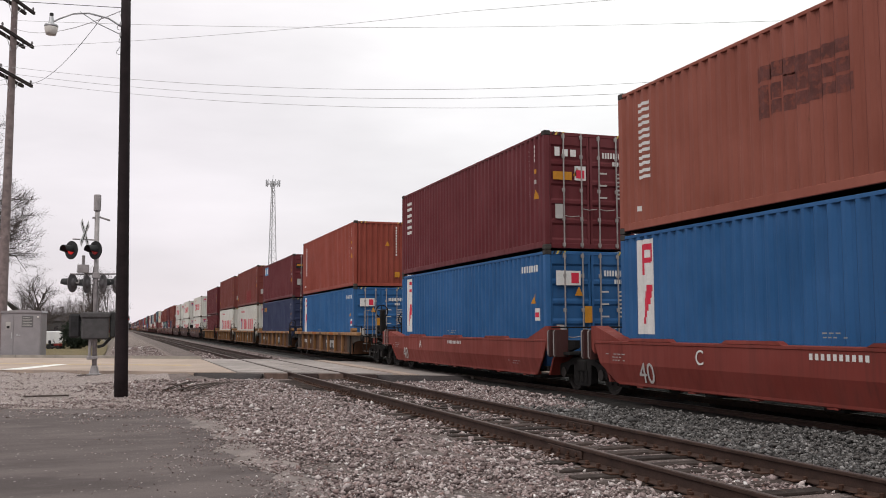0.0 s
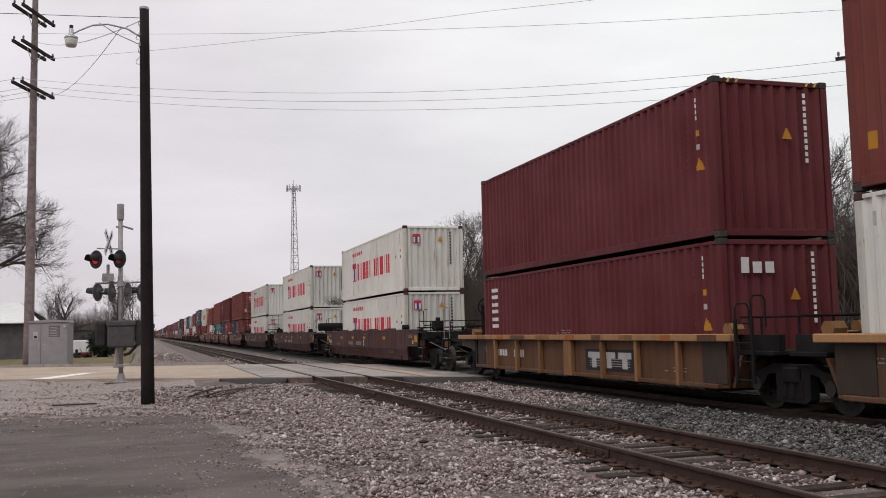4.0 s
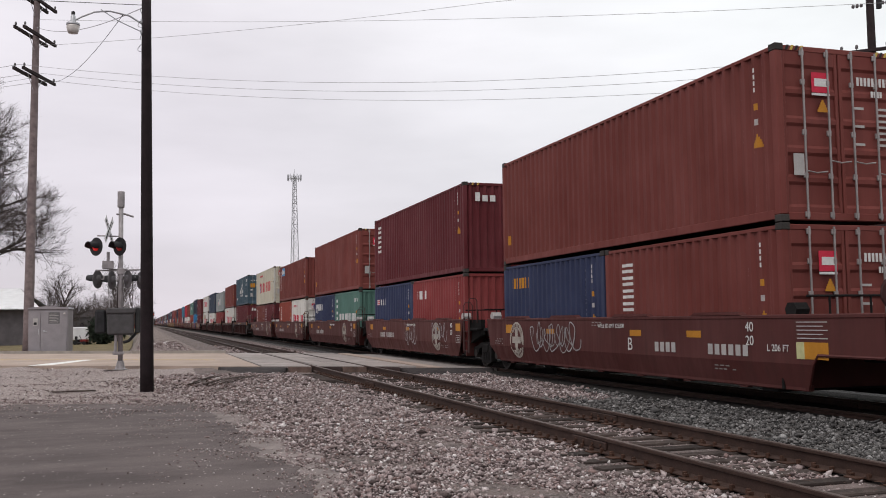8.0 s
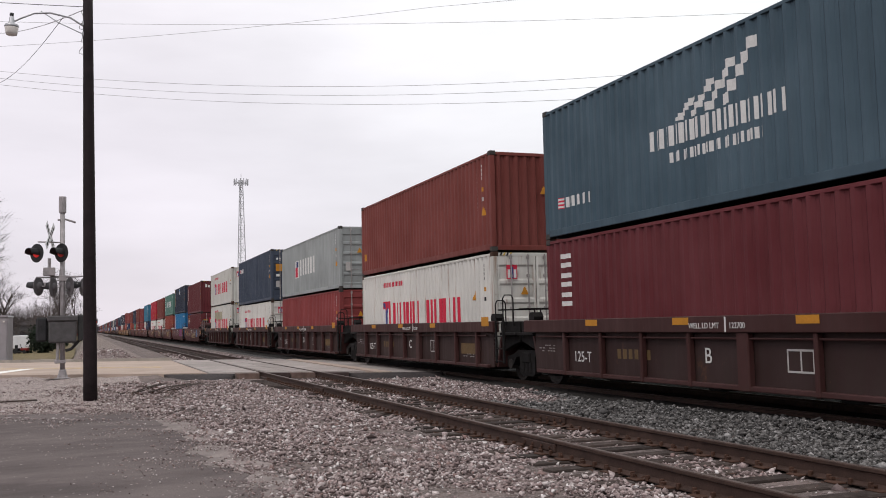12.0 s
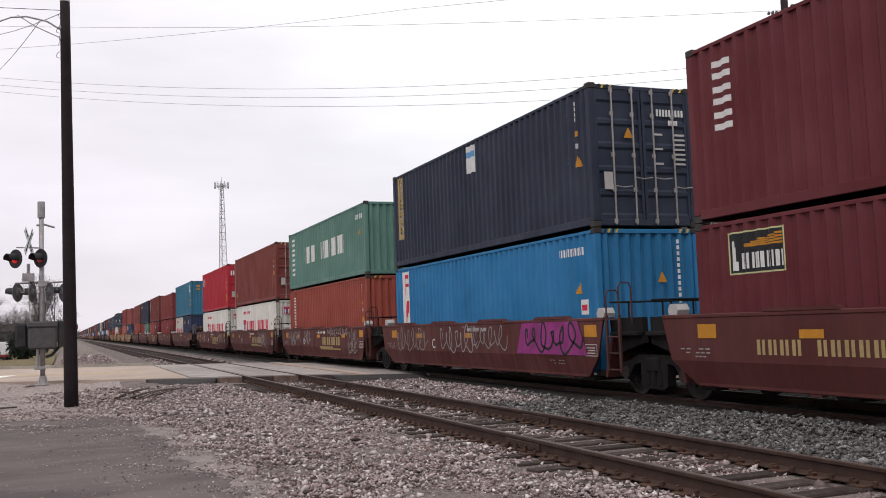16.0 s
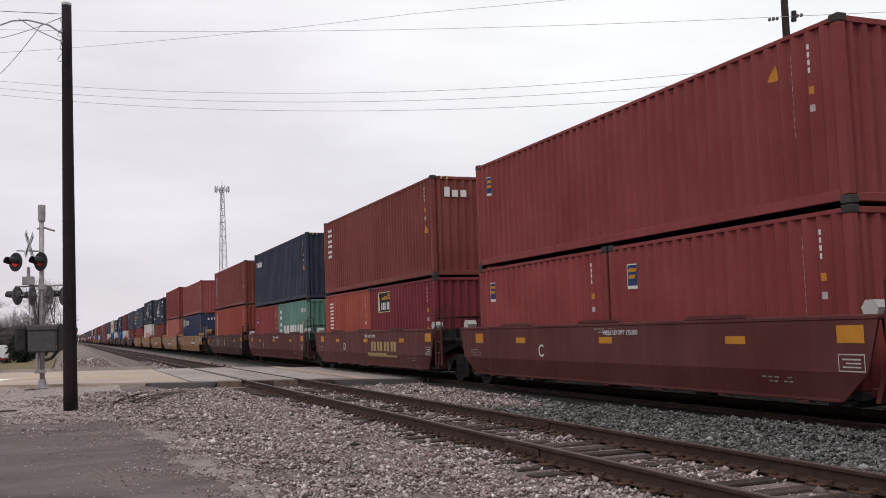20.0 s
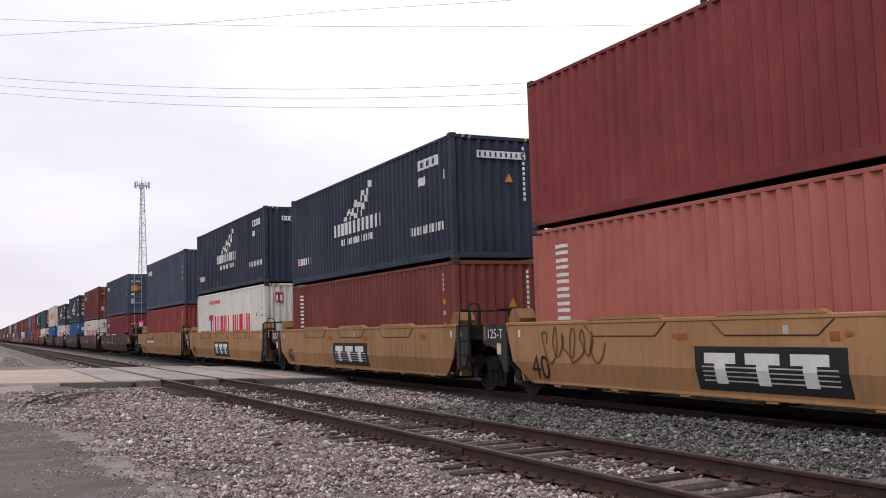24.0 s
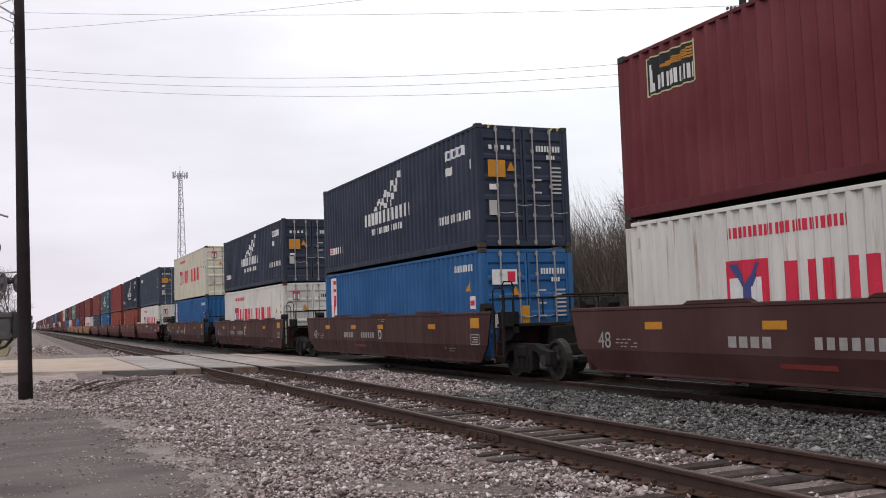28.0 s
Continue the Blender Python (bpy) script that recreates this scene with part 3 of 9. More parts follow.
# worn asphalt drive on which the camera stands: a wavering edge
def drive_side(y):
    return 1.42 + 0.10 * math.sin(y * 0.8) - 0.12 * max(0, y - 14.5)


def ragged(off, amp, seed):
    side = [(drive_side(y) + off + amp * noise.noise((y * 0.9, seed, 0)) + amp * 0.6 * noise.noise((y * 3.1, seed, 5)), y) for y in frange(-12, 17.2 + off, 0.16)]
    end = [(x, 20.2 + off - 0.35 * x + amp * 3.6 * noise.noise((x * 0.45, seed, 9)) + amp * 2.4 * noise.noise((x * 1.9, seed, 2)) - max(0, x) ** 2 * 1.1) for x in frange(1.15 + off * 0.5, -30, 0.2)]
    return side + end + [(-30, -12)]


patch("drive_edge", ragged(0.55, 0.4, 7), M["dusty"], 0.004, "dusty crumbling edge of the drive", "drive")
patch("drive", ragged(0.0, 0.45, 3), M["asphalt"], 0.009, "patched dark asphalt drive with a ragged gravel edge", "drive")

# the road, concrete grey with a yellow tinge, on a slant
RZ = 0.19


def slant(x0, x1, e0, e1):
    return [(x0, road_y(x0, e0)), (x1, road_y(x1, e0)), (x1, road_y(x1, e1)), (x0, road_y(x0, e1))]


patch("road", slant(-120, 3.55, NEAR_EDGE, FAR_EDGE), M["road"], RZ, "pale worn concrete road up to the crossing", "road", 0.3)
patch("road_beyond", slant(12.9, 120, NEAR_EDGE, FAR_EDGE), M["road"], RZ - 0.02, "pale road going on behind the tracks", "road", 0.3)
patch("road_between_tracks", slant(8.2, 8.6, NEAR_EDGE, FAR_EDGE), M["road"], RZ - 0.003, "strip of road between the two tracks", "road", 0.3)
# white stop bar, yellow lines
g = Geo()
g.prism([(-3.9, 36.1), (-3.2, 36.0), (-1.9, 40.6), (-2.35, 40.7)], "z", RZ, RZ + 0.005, M["marking"])
tagged(part("stop_line", g), "broad white stop line painted on the road", "road marking", kind="structure")
g = Geo()
for k in (38.9, 39.6):
    g.prism(slant(-60, 2.6, k, k + 0.12), "z", RZ, RZ + 0.004, M["marking_yellow"])
tagged(part("centre_line", g), "worn double yellow centre line on the road", "road marking", kind="structure")

# kerb along the far edge
kerb = thing("kerb", "low concrete kerb along the far edge of the road", "kerb", kind="structure")
for i in range(24):
    x0 = -30 + i * 1.4
    g = Geo()
    g.prism([(x0, road_y(x0, FAR_EDGE)), (x0 + 1.385, road_y(x0 + 1.385, FAR_EDGE)), (x0 + 1.385, road_y(x0 + 1.385, FAR_EDGE) + 0.2), (x0, road_y(x0, FAR_EDGE) + 0.2)],
            "z", 0.02, RZ + 0.13, M["kerb"])
    part("kerbstone", g, kerb)

# grass and the gravel strip beyond the road
patch("verge", [(-120, road_y(-120, FAR_EDGE) + 0.3), (-0.9, road_y(-0.9, FAR_EDGE) + 0.3), (-0.8, 62), (-1.0, 90), (-3, 160), (-120, 160)], M["grass"], 0.14,
      "tired winter grass beyond the road", "grass", 0.1)
patch("service_track", [(-0.85, road_y(-0.85, FAR_EDGE) + 0.25), (2.9, road_y(2.9, FAR_EDGE) + 0.25), (2.9, 1500), (-0.5, 1500), (-0.75, 90)], M["lane"], 0.06,
      "grey gravel service track running along the railway", "gravel", 0.06)
patch("far_field", [(-900, 160), (-1.1, 160), (-1.1, 1500), (-900, 1500)], M["grass"], 0.1, "flat winter fields towards the horizon", "field", 0.1)
patch("far_lot", [(-90, 92), (-9, 92), (-6, 130), (-90, 130)], M["kerb"], 0.17, "pale paved lot beyond the grass", "pavement", 0.06)

# ---- the tracks ----
def rail_outline(cx, top):
    h = [(-0.07, -0.172), (0.07, -0.172), (0.07, -0.16), (0.012, -0.135), (0.01, -0.045), (0.036, -0.034), (0.036, -0.006), (0.028, 0.0),
         (-0.028, 0.0), (-0.036, -0.006), (-0.036, -0.034), (-0.01, -0.045), (-0.012, -0.135), (-0.07, -0.16)]
    return [(cx + x, top + z) for x, z in h]


def build_track(name, cx, top, label):
    t = thing(name, label, "railway track", kind="structure")
    for side in (-1, 1):
        c = cx + side * 0.7525
        g = Geo()
        g.prism(rail_outline(c, top), "y", -720, 1800, M["rail"])
        r = part("rail", g, t)
        g = Geo()
        g.box((c - 0.026, -720, top - 0.001), (c + 0.026, 1800, top + 0.002), M["rail_top"])
        part("rail_head", g, r, "worn brighter running surface")
    return t


track1 = build_track("track_near", X1, RAIL1, "empty railway track with rusty rails on wooden ties")
track2 = build_track("track_far", X2, RAIL2, "railway track under the moving train")

# ---- the level crossing: timber and concrete panels laid between the rails ----
crossing = thing("crossing_surface", "grey crossing panels laid between and beside the rails", "crossing", kind="structure")


def panel_row(x0, x1, mat, z, n=5, chop=0.0):
    e0, e1 = NEAR_EDGE + chop, FAR_EDGE - 0.2
    for i in range(n):
        a, b = e0 + (e1 - e0) * i / n, e0 + (e1 - e0) * (i + 1) / n - 0.03
        g = Geo()
        g.prism(slant(x0, x1, a, b), "z", z - 0.22, z, mat)
        part("panel", g, crossing)


for cx, z in ((X1, RAIL1), (X2, RAIL2)):
    inner = M["panel"] if cx == X1 else M["apron"]      # near-black here paints in the shade beneath the train
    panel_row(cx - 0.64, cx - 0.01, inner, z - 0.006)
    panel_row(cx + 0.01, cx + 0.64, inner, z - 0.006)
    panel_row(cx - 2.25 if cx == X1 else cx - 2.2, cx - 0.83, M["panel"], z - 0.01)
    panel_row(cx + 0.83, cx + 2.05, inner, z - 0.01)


def header(x0, x1, deep, z, mat, label):
    """A block along the crossing's near edge."""
    g = Geo()
    g.prism([(x0, road_y(x0, NEAR_EDGE) - deep), (x1, road_y(x1, NEAR_EDGE) - deep), (x1, road_y(x1, NEAR_EDGE) - 0.02), (x0, road_y(x0, NEAR_EDGE) - 0.02)], "z", -0.03, z, mat)
    part("header_timber", g, crossing, label)


header(4.36, 5.0, 0.30, RZ - 0.012, M["timber_pale"], "weathered pale brown timber at the panels' end")
header(5.19, 5.84, 0.26, RZ - 0.006, M["timber"], "dark timber between the rails")
header(5.88, 6.53, 0.24, RZ - 0.006, M["timber_pale"], "brown timber between the rails")
header(6.74, 7.42, 0.26, RZ - 0.01, M["timber"], "dark timber beside the rail")


def ramp(name, x0, x1, reach, label):
    """Asphalt feathered down from the crossing's near edge to the stones, with a rounded outline."""
    g = Geo()
    n, rows = 22, 5
    sl = g.slot(M["apron"])
    for j in range(rows + 1):
        v = j / rows
        for i in range(n + 1):
            u = i / n
            x = x0 + (x1 - x0) * u
            out = reach * max(0.02, math.sin(math.pi * min(1, u * 1.02)) ** 0.55) * (1 + 0.16 * noise.noise((x * 1.7, reach, 0)))
            g.v.append((x, road_y(x, NEAR_EDGE) - 0.03 - out * v, RZ - 0.03 - (RZ - 0.035) * v ** 1.7 + 0.01 * noise.noise((x * 4, v * 3, 1)) * (v < 0.95)))
    for j in range(rows):
        for i in range(n):
            a = j * (n + 1) + i
            g.f.append((a, a + 1, a + n + 2, a + n + 1))
            g.m.append(sl)
    g.prism([(x0, road_y(x0, NEAR_EDGE) - 0.03), (x1, road_y(x1, NEAR_EDGE) - 0.03), (x1, road_y(x1, NEAR_EDGE)), (x0, road_y(x0, NEAR_EDGE))], "z", -0.05, RZ - 0.03, M["apron"])
    tagged(part(name, g), label, "asphalt", kind="structure")


ramp("asphalt_lip", 2.3, 4.34, 1.5, "dark asphalt lip feathered onto the stones")
ramp("asphalt_apron", 7.46, 9.9, 2.2, "dark asphalt apron before the train's track")

# ---- lamp pole ----
def lamp_pole():
    t = thing("lamp_pole", "tall dark wooden pole with a street lamp on an arm", "street lamp", pose(0.06, 23.8, 0))
    g = Geo()
    n, top = 14, 9.66
    g.tube([(-0.11 * z / top, 0.0, z) for z in frange(-0.3, top, 0.9)], [0.163 - 0.05 * max(0, z) / top for z in frange(-0.3, top, 0.9)], M["pole"], n)
    part("pole", g, t, smooth=True)
    g = Geo()
    g.lathe([(0.0, 0.03), (0.10, 0.02), (0.118, 0.0), (0.118, -0.05)], M["galv"], (-0.11, 0, top), n=14)
    part("cap", g, t)
    g = Geo()
    arm = [(-0.20, 0, 8.92), (-0.5, 0, 9.10), (-0.95, 0, 9.18), (-1.3, 0, 9.13), (-1.6, 0, 8.98), (-1.72, 0, 8.9)]
    g.tube(arm, 0.022, M["galv"], 8)
    part("arm", g, t, "curved galvanised bracket arm")
    g = Geo()
    g.tube([(-0.2, 0, 8.72), (-0.75, 0, 8.95), (-1.15, 0, 9.2)], 0.012, M["galv"], 6)
    part("brace", g, t)
    for z in (8.98, 8.72):
        g = Geo()
        g.box((-0.24, -0.06, z - 0.05), (-0.14, 0.06, z + 0.05), M["galv"], 0.01)
        part("bracket", g, t)
    lamp = Geo()
    lamp.lathe([(0.04, 0.16), (0.055, 0.12), (0.06, 0.02), (0.08, -0.02), (0.15, -0.05), (0.16, -0.09), (0.15, -0.11)], M["galv"], (-1.78, 0, 8.86))
    head = part("lamp_head", lamp, t, "grey metal lamp head", smooth=True)
    g = Geo()
    g.lathe([(0.145, -0.10), (0.15, -0.14), (0.135, -0.23), (0.115, -0.29), (0.02, -0.30)], M["lamp_glass"], (-1.78, 0, 8.86))
    part("refractor", g, head, "ribbed glass refractor", smooth=True)
    g = Geo()
    g.lathe([(0.03, 0.0), (0.045, 0.02), (0.045, 0.09), (0.02, 0.1)], M["black"], (-1.78, 0, 9.0), n=10)
    part("photocell", g, head)
    for k, (dz, sag) in enumerate(((9.3, 0.1), (9.12, -0.12), (8.85, -0.18), (8.5, -0.1))):
        pts = [(-0.13 - 0.17 * math.sin(math.pi * i / 8) * (1 if k % 2 else 0.7), -0.05, dz - 0.28 * i / 8 + sag * math.sin(math.pi * i / 8)) for i in range(9)]
        g = Geo()
        g.tube(pts, 0.006, M["wire_dark"], 5)
        part("drop_wire", g, t, "loop of dark service wire")
    return t


lamp_pole()

# ---- crossing signal ----
def signal_light(t, x, y, z, rz, lit, label):
    """A round black target with a hooded red lens, facing along -y before it is turned."""
    m = pose(x, y, z, 0, 0, rz)
    g = Geo()
    g.lathe([(0.05, 0.10), (0.13, 0.06), (0.15, 0.0), (0.30, -0.01), (0.305, -0.03), (0.29, -0.035)], M["black"] if lit is not False else M["back_grey"], axis="y", n=22)
    s = part("flashing_light", g, t, label, smooth=False, m=m)
    g = Geo()
    g.lathe([(0.148, -0.03), (0.14, -0.06), (0.09, -0.085), (0.02, -0.095)], M["lens_on"] if lit else M["lens_dim"] if lit is None else M["lens_off"], axis="y", n=18)
    part("lens", g, s, "lit red lens" if lit else "dark red lens", smooth=True)
    g = Geo()
    k = len(g.v)
    sl = g.slot(M["black"])
    n = 14
    for d, r in ((-0.03, 0.165), (-0.36, 0.155), (-0.36, 0.147), (-0.03, 0.152)):
        for j in range(n + 1):
            a = radians(-25) + radians(230) * j / n
            g.v.append((r * math.cos(a), d if j not in (0, n) else max(d, -0.2), r * math.sin(a)))
    for i in range(3):
        for j in range(n):
            a = k + i * (n + 1) + j
            g.f.append((a, a + 1, a + n + 2, a + n + 1))
            g.m.append(sl)
    part("hood", g, s)
    g = Geo()
    g.tube([(0, 0.08, 0), (0, 0.2, 0), (0, 0.2, 0.12)], 0.025, M["mast"], 6)
    part("fitting", g, s)
    return s


def crossing_signal():
    t = thing("crossing_signal", "railway crossing signal with red flashing lights on a pale mast", "crossing signal", pose(-0.78, 33.0, 0.10))
    g = Geo()
    g.tube([(0.02, 0, 0.0), (-0.02, 0, 5.42)], 0.078, M["mast"], 14)
    part("mast", g, t, smooth=True)
    g = Geo()
    g.lathe([(0.105, 0), (0.115, 0.02), (0.115, 0.52), (0.108, 0.535), (0.09, 0.535)], M["mast"], (-0.02, 0, 5.37), n=14)
    part("mast_top", g, t, "wider pale cap of the mast")
    g = Geo()
    g.lathe([(0.24, 0), (0.24, 0.03), (0.15, 0.05), (0.11, 0.26), (0.09, 0.3)], M["mast"], (0.02, 0, 0.0), n=14)
    part("base", g, t)
    for k in range(4):
        g = Geo()
        a = math.pi / 4 + k * math.pi / 2
        g.tube([(0.02 + 0.19 * math.cos(a), 0.19 * math.sin(a), 0.0), (0.02 + 0.19 * math.cos(a), 0.19 * math.sin(a), 0.12)], 0.018, M["galv"], 6)
        part("anchor_bolt", g, t)
    g = Geo()
    g.prism([(-0.5, -0.28), (0.42, -0.3), (0.45, 0.32), (-0.35, 0.3)], "z", -0.12, 0.004, M["tie"])
    part("footing", g, t, "dark wooden footing")
    # stub arm near the top
    g = Geo()
    g.tube([(-0.16, -0.05, 5.13), (0.08, 0, 5.16), (0.38, 0.05, 5.07)], 0.035, M["mast"], 6)
    part("stub_arm", g, t)
    # crossbuck, seen almost edge on
    for k, a in enumerate((42, -42)):
        g = Geo()
        g.box((-0.57, -0.008, -0.115), (0.57, 0.008, 0.115), M["white"], 0.004)
        b = part("crossbuck_blade", g, t, "white crossbuck blade", m=pose(-0.38, -0.13 - 0.02 * k, 4.6, 0, 0, 76) @ pose(0, 0, 0, 0, a, 0))
        g = Geo()
        for i in range(6):
            g.box((-0.46 + i * 0.16, -0.011, -0.06), (-0.38 + i * 0.16, -0.008, 0.06), M["d_black"])
        part("blade_marking", g, b, "dark bars")
    g = Geo()
    g.tube([(-0.02, 0, 4.4), (-0.36, -0.12, 4.4), (-0.75, 0.02, 4.42)], 0.025, M["mast"], 6)
    part("upper_crossarm", g, t)
    signal_light(t, -0.76, -0.02, 4.05, -48, True, "black-backed flashing light, lit red")
    signal_light(t, -0.02, -0.2, 4.05, -48, None, "black-backed flashing light, dim red")
    g = Geo()
    g.box((-0.58, -0.16, 3.32), (-0.22, 0.04, 3.58), M["mast"], 0.015)
    part("junction_box", g, t, "small grey junction box")
    g = Geo()
    g.tube([(-0.4, -0.06, 3.58), (-0.4, -0.06, 3.88)], 0.05, M["mast"], 8)
    part("bell", g, t)
    g = Geo()
    g.tube([(-0.8, 0.0, 3.27), (0.0, 0, 3.27), (0.62, 0.02, 3.30)], 0.03, M["mast"], 6)
    part("lower_crossarm", g, t)
    signal_light(t, -0.70, 0.02, 2.98, -118, False, "unlit flashing light turned side on")
    signal_light(t, -0.26, -0.02, 2.95, -112, False, "unlit flashing light turned side on")
    signal_light(t, 0.20, 0.0, 2.98, 114, False, "unlit flashing light turned side on")
    signal_light(t, 0.62, 0.06, 2.95, 116, False, "unlit flashing light turned side on")
    g = Geo()
    g.box((-0.12, -0.12, 3.14), (0.12, 0.12, 3.34), M["mast"], 0.02)
    part("crossarm_hub", g, t)
    g = Geo()
    g.tube([(-0.36, -0.06, 3.34), (-0.37, -0.08, 2.6), (-0.33, -0.1, 1.98)], 0.02, M["mast"], 6)
    part("cable_conduit", g, t, "thin conduit from the junction box")
    # gate mechanism
    g = Geo()
    g.box((-0.40, -0.30, 1.15), (0.44, 0.12, 1.86), M["box_grey"], 0.05)
    c = part("gate_mechanism", g, t, "dark grey gate mechanism case")
    g = Geo()
    g.box((-0.44, -0.33, 1.84), (0.48, 0.15, 2.03), M["box_grey"], 0.04)
    part("case_lid", g, c)
    g = Geo()
    g.box((-0.78, -0.22, 1.2), (-0.43, 0.1, 1.98), M["black"], 0.06)
    part("counterweight", g, c, "black gate counterweight")
    g = Geo()
    g.box((0.46, -0.2, 1.2), (0.64, 0.1, 2.05), M["box_green"], 0.04)
    part("counterweight", g, c, "dark gate counterweight")
    g = Geo()
    g.tube([(0.5, -0.05, 1.2), (0.28, -0.1, 0.95), (0.1, -0.1, 0.9)], 0.05, M["black"], 8)
    part("gate_arm_stub", g, c)
    g = Geo()
    g.tube([(-0.14, -0.12, 0.55), (-0.12, -0.12, 1.2)], 0.05, M["mast"], 8)
    g.box((-0.22, -0.2, 0.5), (0.12, 0.12, 0.6), M["mast"], 0.01)
    part("conduit", g, t, "conduit down the mast")
    return t


crossing_signal()

# ---- relay cabinet by the road ----
def relay_cabinet():
    t = thing("relay_cabinet", "grey metal signal cabinet with doors beside the road", "cabinet", pose(-4.58, 52.2, 0.12, 0, 0, -8))
    g = Geo()
    g.box((-0.95, -0.6, 0.05), (0.95, 0.6, 2.28), M["cabinet"], 0.02)
    part("body", g, t)
    g = Geo()
    g.prism([(-1.0, 2.28), (1.0, 2.28), (0.95, 2.36), (0.0, 2.44), (-0.95, 2.36)], "y", -0.66, 0.66, M["cabinet"])
    part("roof", g, t)
    for k, (a, b) in enumerate(((-0.9, -0.36), (-0.34, 0.9))):
        g = Geo()
        g.box((a, -0.625, 0.14), (b, -0.602, 2.2), M["cabinet"], 0.008)
        d = part("door", g, t)
        g = Geo()
        if k:
            g.box((a + 0.12, -0.655, 1.12), (a + 0.2, -0.626, 1.22), M["galv"], 0.01)
            g.tube([(a + 0.16, -0.67, 1.17), (a + 0.3, -0.67, 1.15)], 0.012, M["galv"], 6)
        else:
            g.box((b - 0.1, -0.64, 1.0), (b - 0.06, -0.626, 1.3), M["galv"], 0.006)
        part("handle", g, d, "steel handle")
    g = Geo()
    g.box((0.02, -0.632, 1.55), (0.56, -0.626, 2.12), M["cabinet_dark"])
    part("notice", g, t, "faded printed notice")
    g = Geo()
    for i in range(6):
        g.box((0.06, -0.637, 1.62 + i * 0.08), (0.5 - 0.1 * (i % 2), -0.632, 1.645 + i * 0.08), M["d_grey"])
    part("notice_print", g, t, "grey bars of small print")
    g = Geo()
    g.box((-0.72, -0.632, 1.45), (-0.5, -0.626, 1.82), M["d_grey"])
    g.box((-0.68, -0.636, 1.5), (-0.54, -0.632, 1.62), M["d_black"])
    part("warning_label", g, t)
    for x in (-0.85, 0.85):
        g = Geo()
        g.box((x - 0.09, -0.6, -0.1), (x + 0.09, 0.6, 0.05), M["kerb"], 0.01)
        part("foot", g, t)
    g = Geo()
    g.lathe([(0.03, 0), (0.05, 0.01), (0.05, 0.07), (0.01, 0.09)], M["lamp_glass"], (0.78, -0.63, 2.02), n=8)
    part("indicator_lamp", g, t, "small pale indicator lamp")
    return t


relay_cabinet()


# ---- utility poles and overhead wires ----
def insulator(g, p):
    g.lathe([(0.015, 0), (0.02, 0.05), (0.06, 0.06), (0.045, 0.1), (0.06, 0.12), (0.035, 0.2), (0.01, 0.21)], M["insulator"], p, n=8)


def utility_pole_left():
    t = thing("utility_pole", "tall weathered utility pole with three tiers of double crossarms", "utility pole", pose(-5.65, 52.0, 0.1))
    g = Geo()
    g.tube([(0.02 + 0.006 * z, 0, z) for z in frange(-0.4, 20.5, 2)], [0.26 - 0.006 * max(z, 0) for z in frange(-0.4, 20.5, 2)], M["pole_grey"], 12)
    part("pole", g, t, smooth=True)
    d = Vector((0.347, 0.938, 0)).normalized()
    s = Vector((-d.y, d.x, 0))
    for z in (18.25, 16.4, 14.3):
        for k in (-1, 1):
            g = Geo()
            c = Vector((0.1, 0, z)) + s * 0.24 * k
            a, b = c - d * 1.74, c + d * 1.74
            for u, v in ((a, b),):
                q = s * 0.06
                r = Vector((0, 0, 0.075))
                pts = [u - q - r, u + q - r, u + q + r, u - q + r]
                pte = [v - q - r, v + q - r, v + q + r, v - q + r]
                g.face(pts, M["pole_brown"])
                g.face(pte[::-1], M["pole_brown"])
                for i in range(4):
                    g.face([pts[i], pts[(i + 1) % 4], pte[(i + 1) % 4], pte[i]], M["pole_brown"])
            arm = part("crossarm", g, t, "dark wooden crossarm")
            for e in (-1.6, 1.6):
                g = Geo()
                insulator(g, tuple(c + d * e + Vector((0, 0, 0.075))))
                part("insulator", g, arm)
        g = Geo()
        for e in (-0.75, 0.75):
            g.tube([Vector((0.1, 0, z - 0.95)), Vector((0.1, 0, z - 0.05)) + d * e], 0.018, M["galv"], 5)
        part("arm_brace", g, t)
    return t


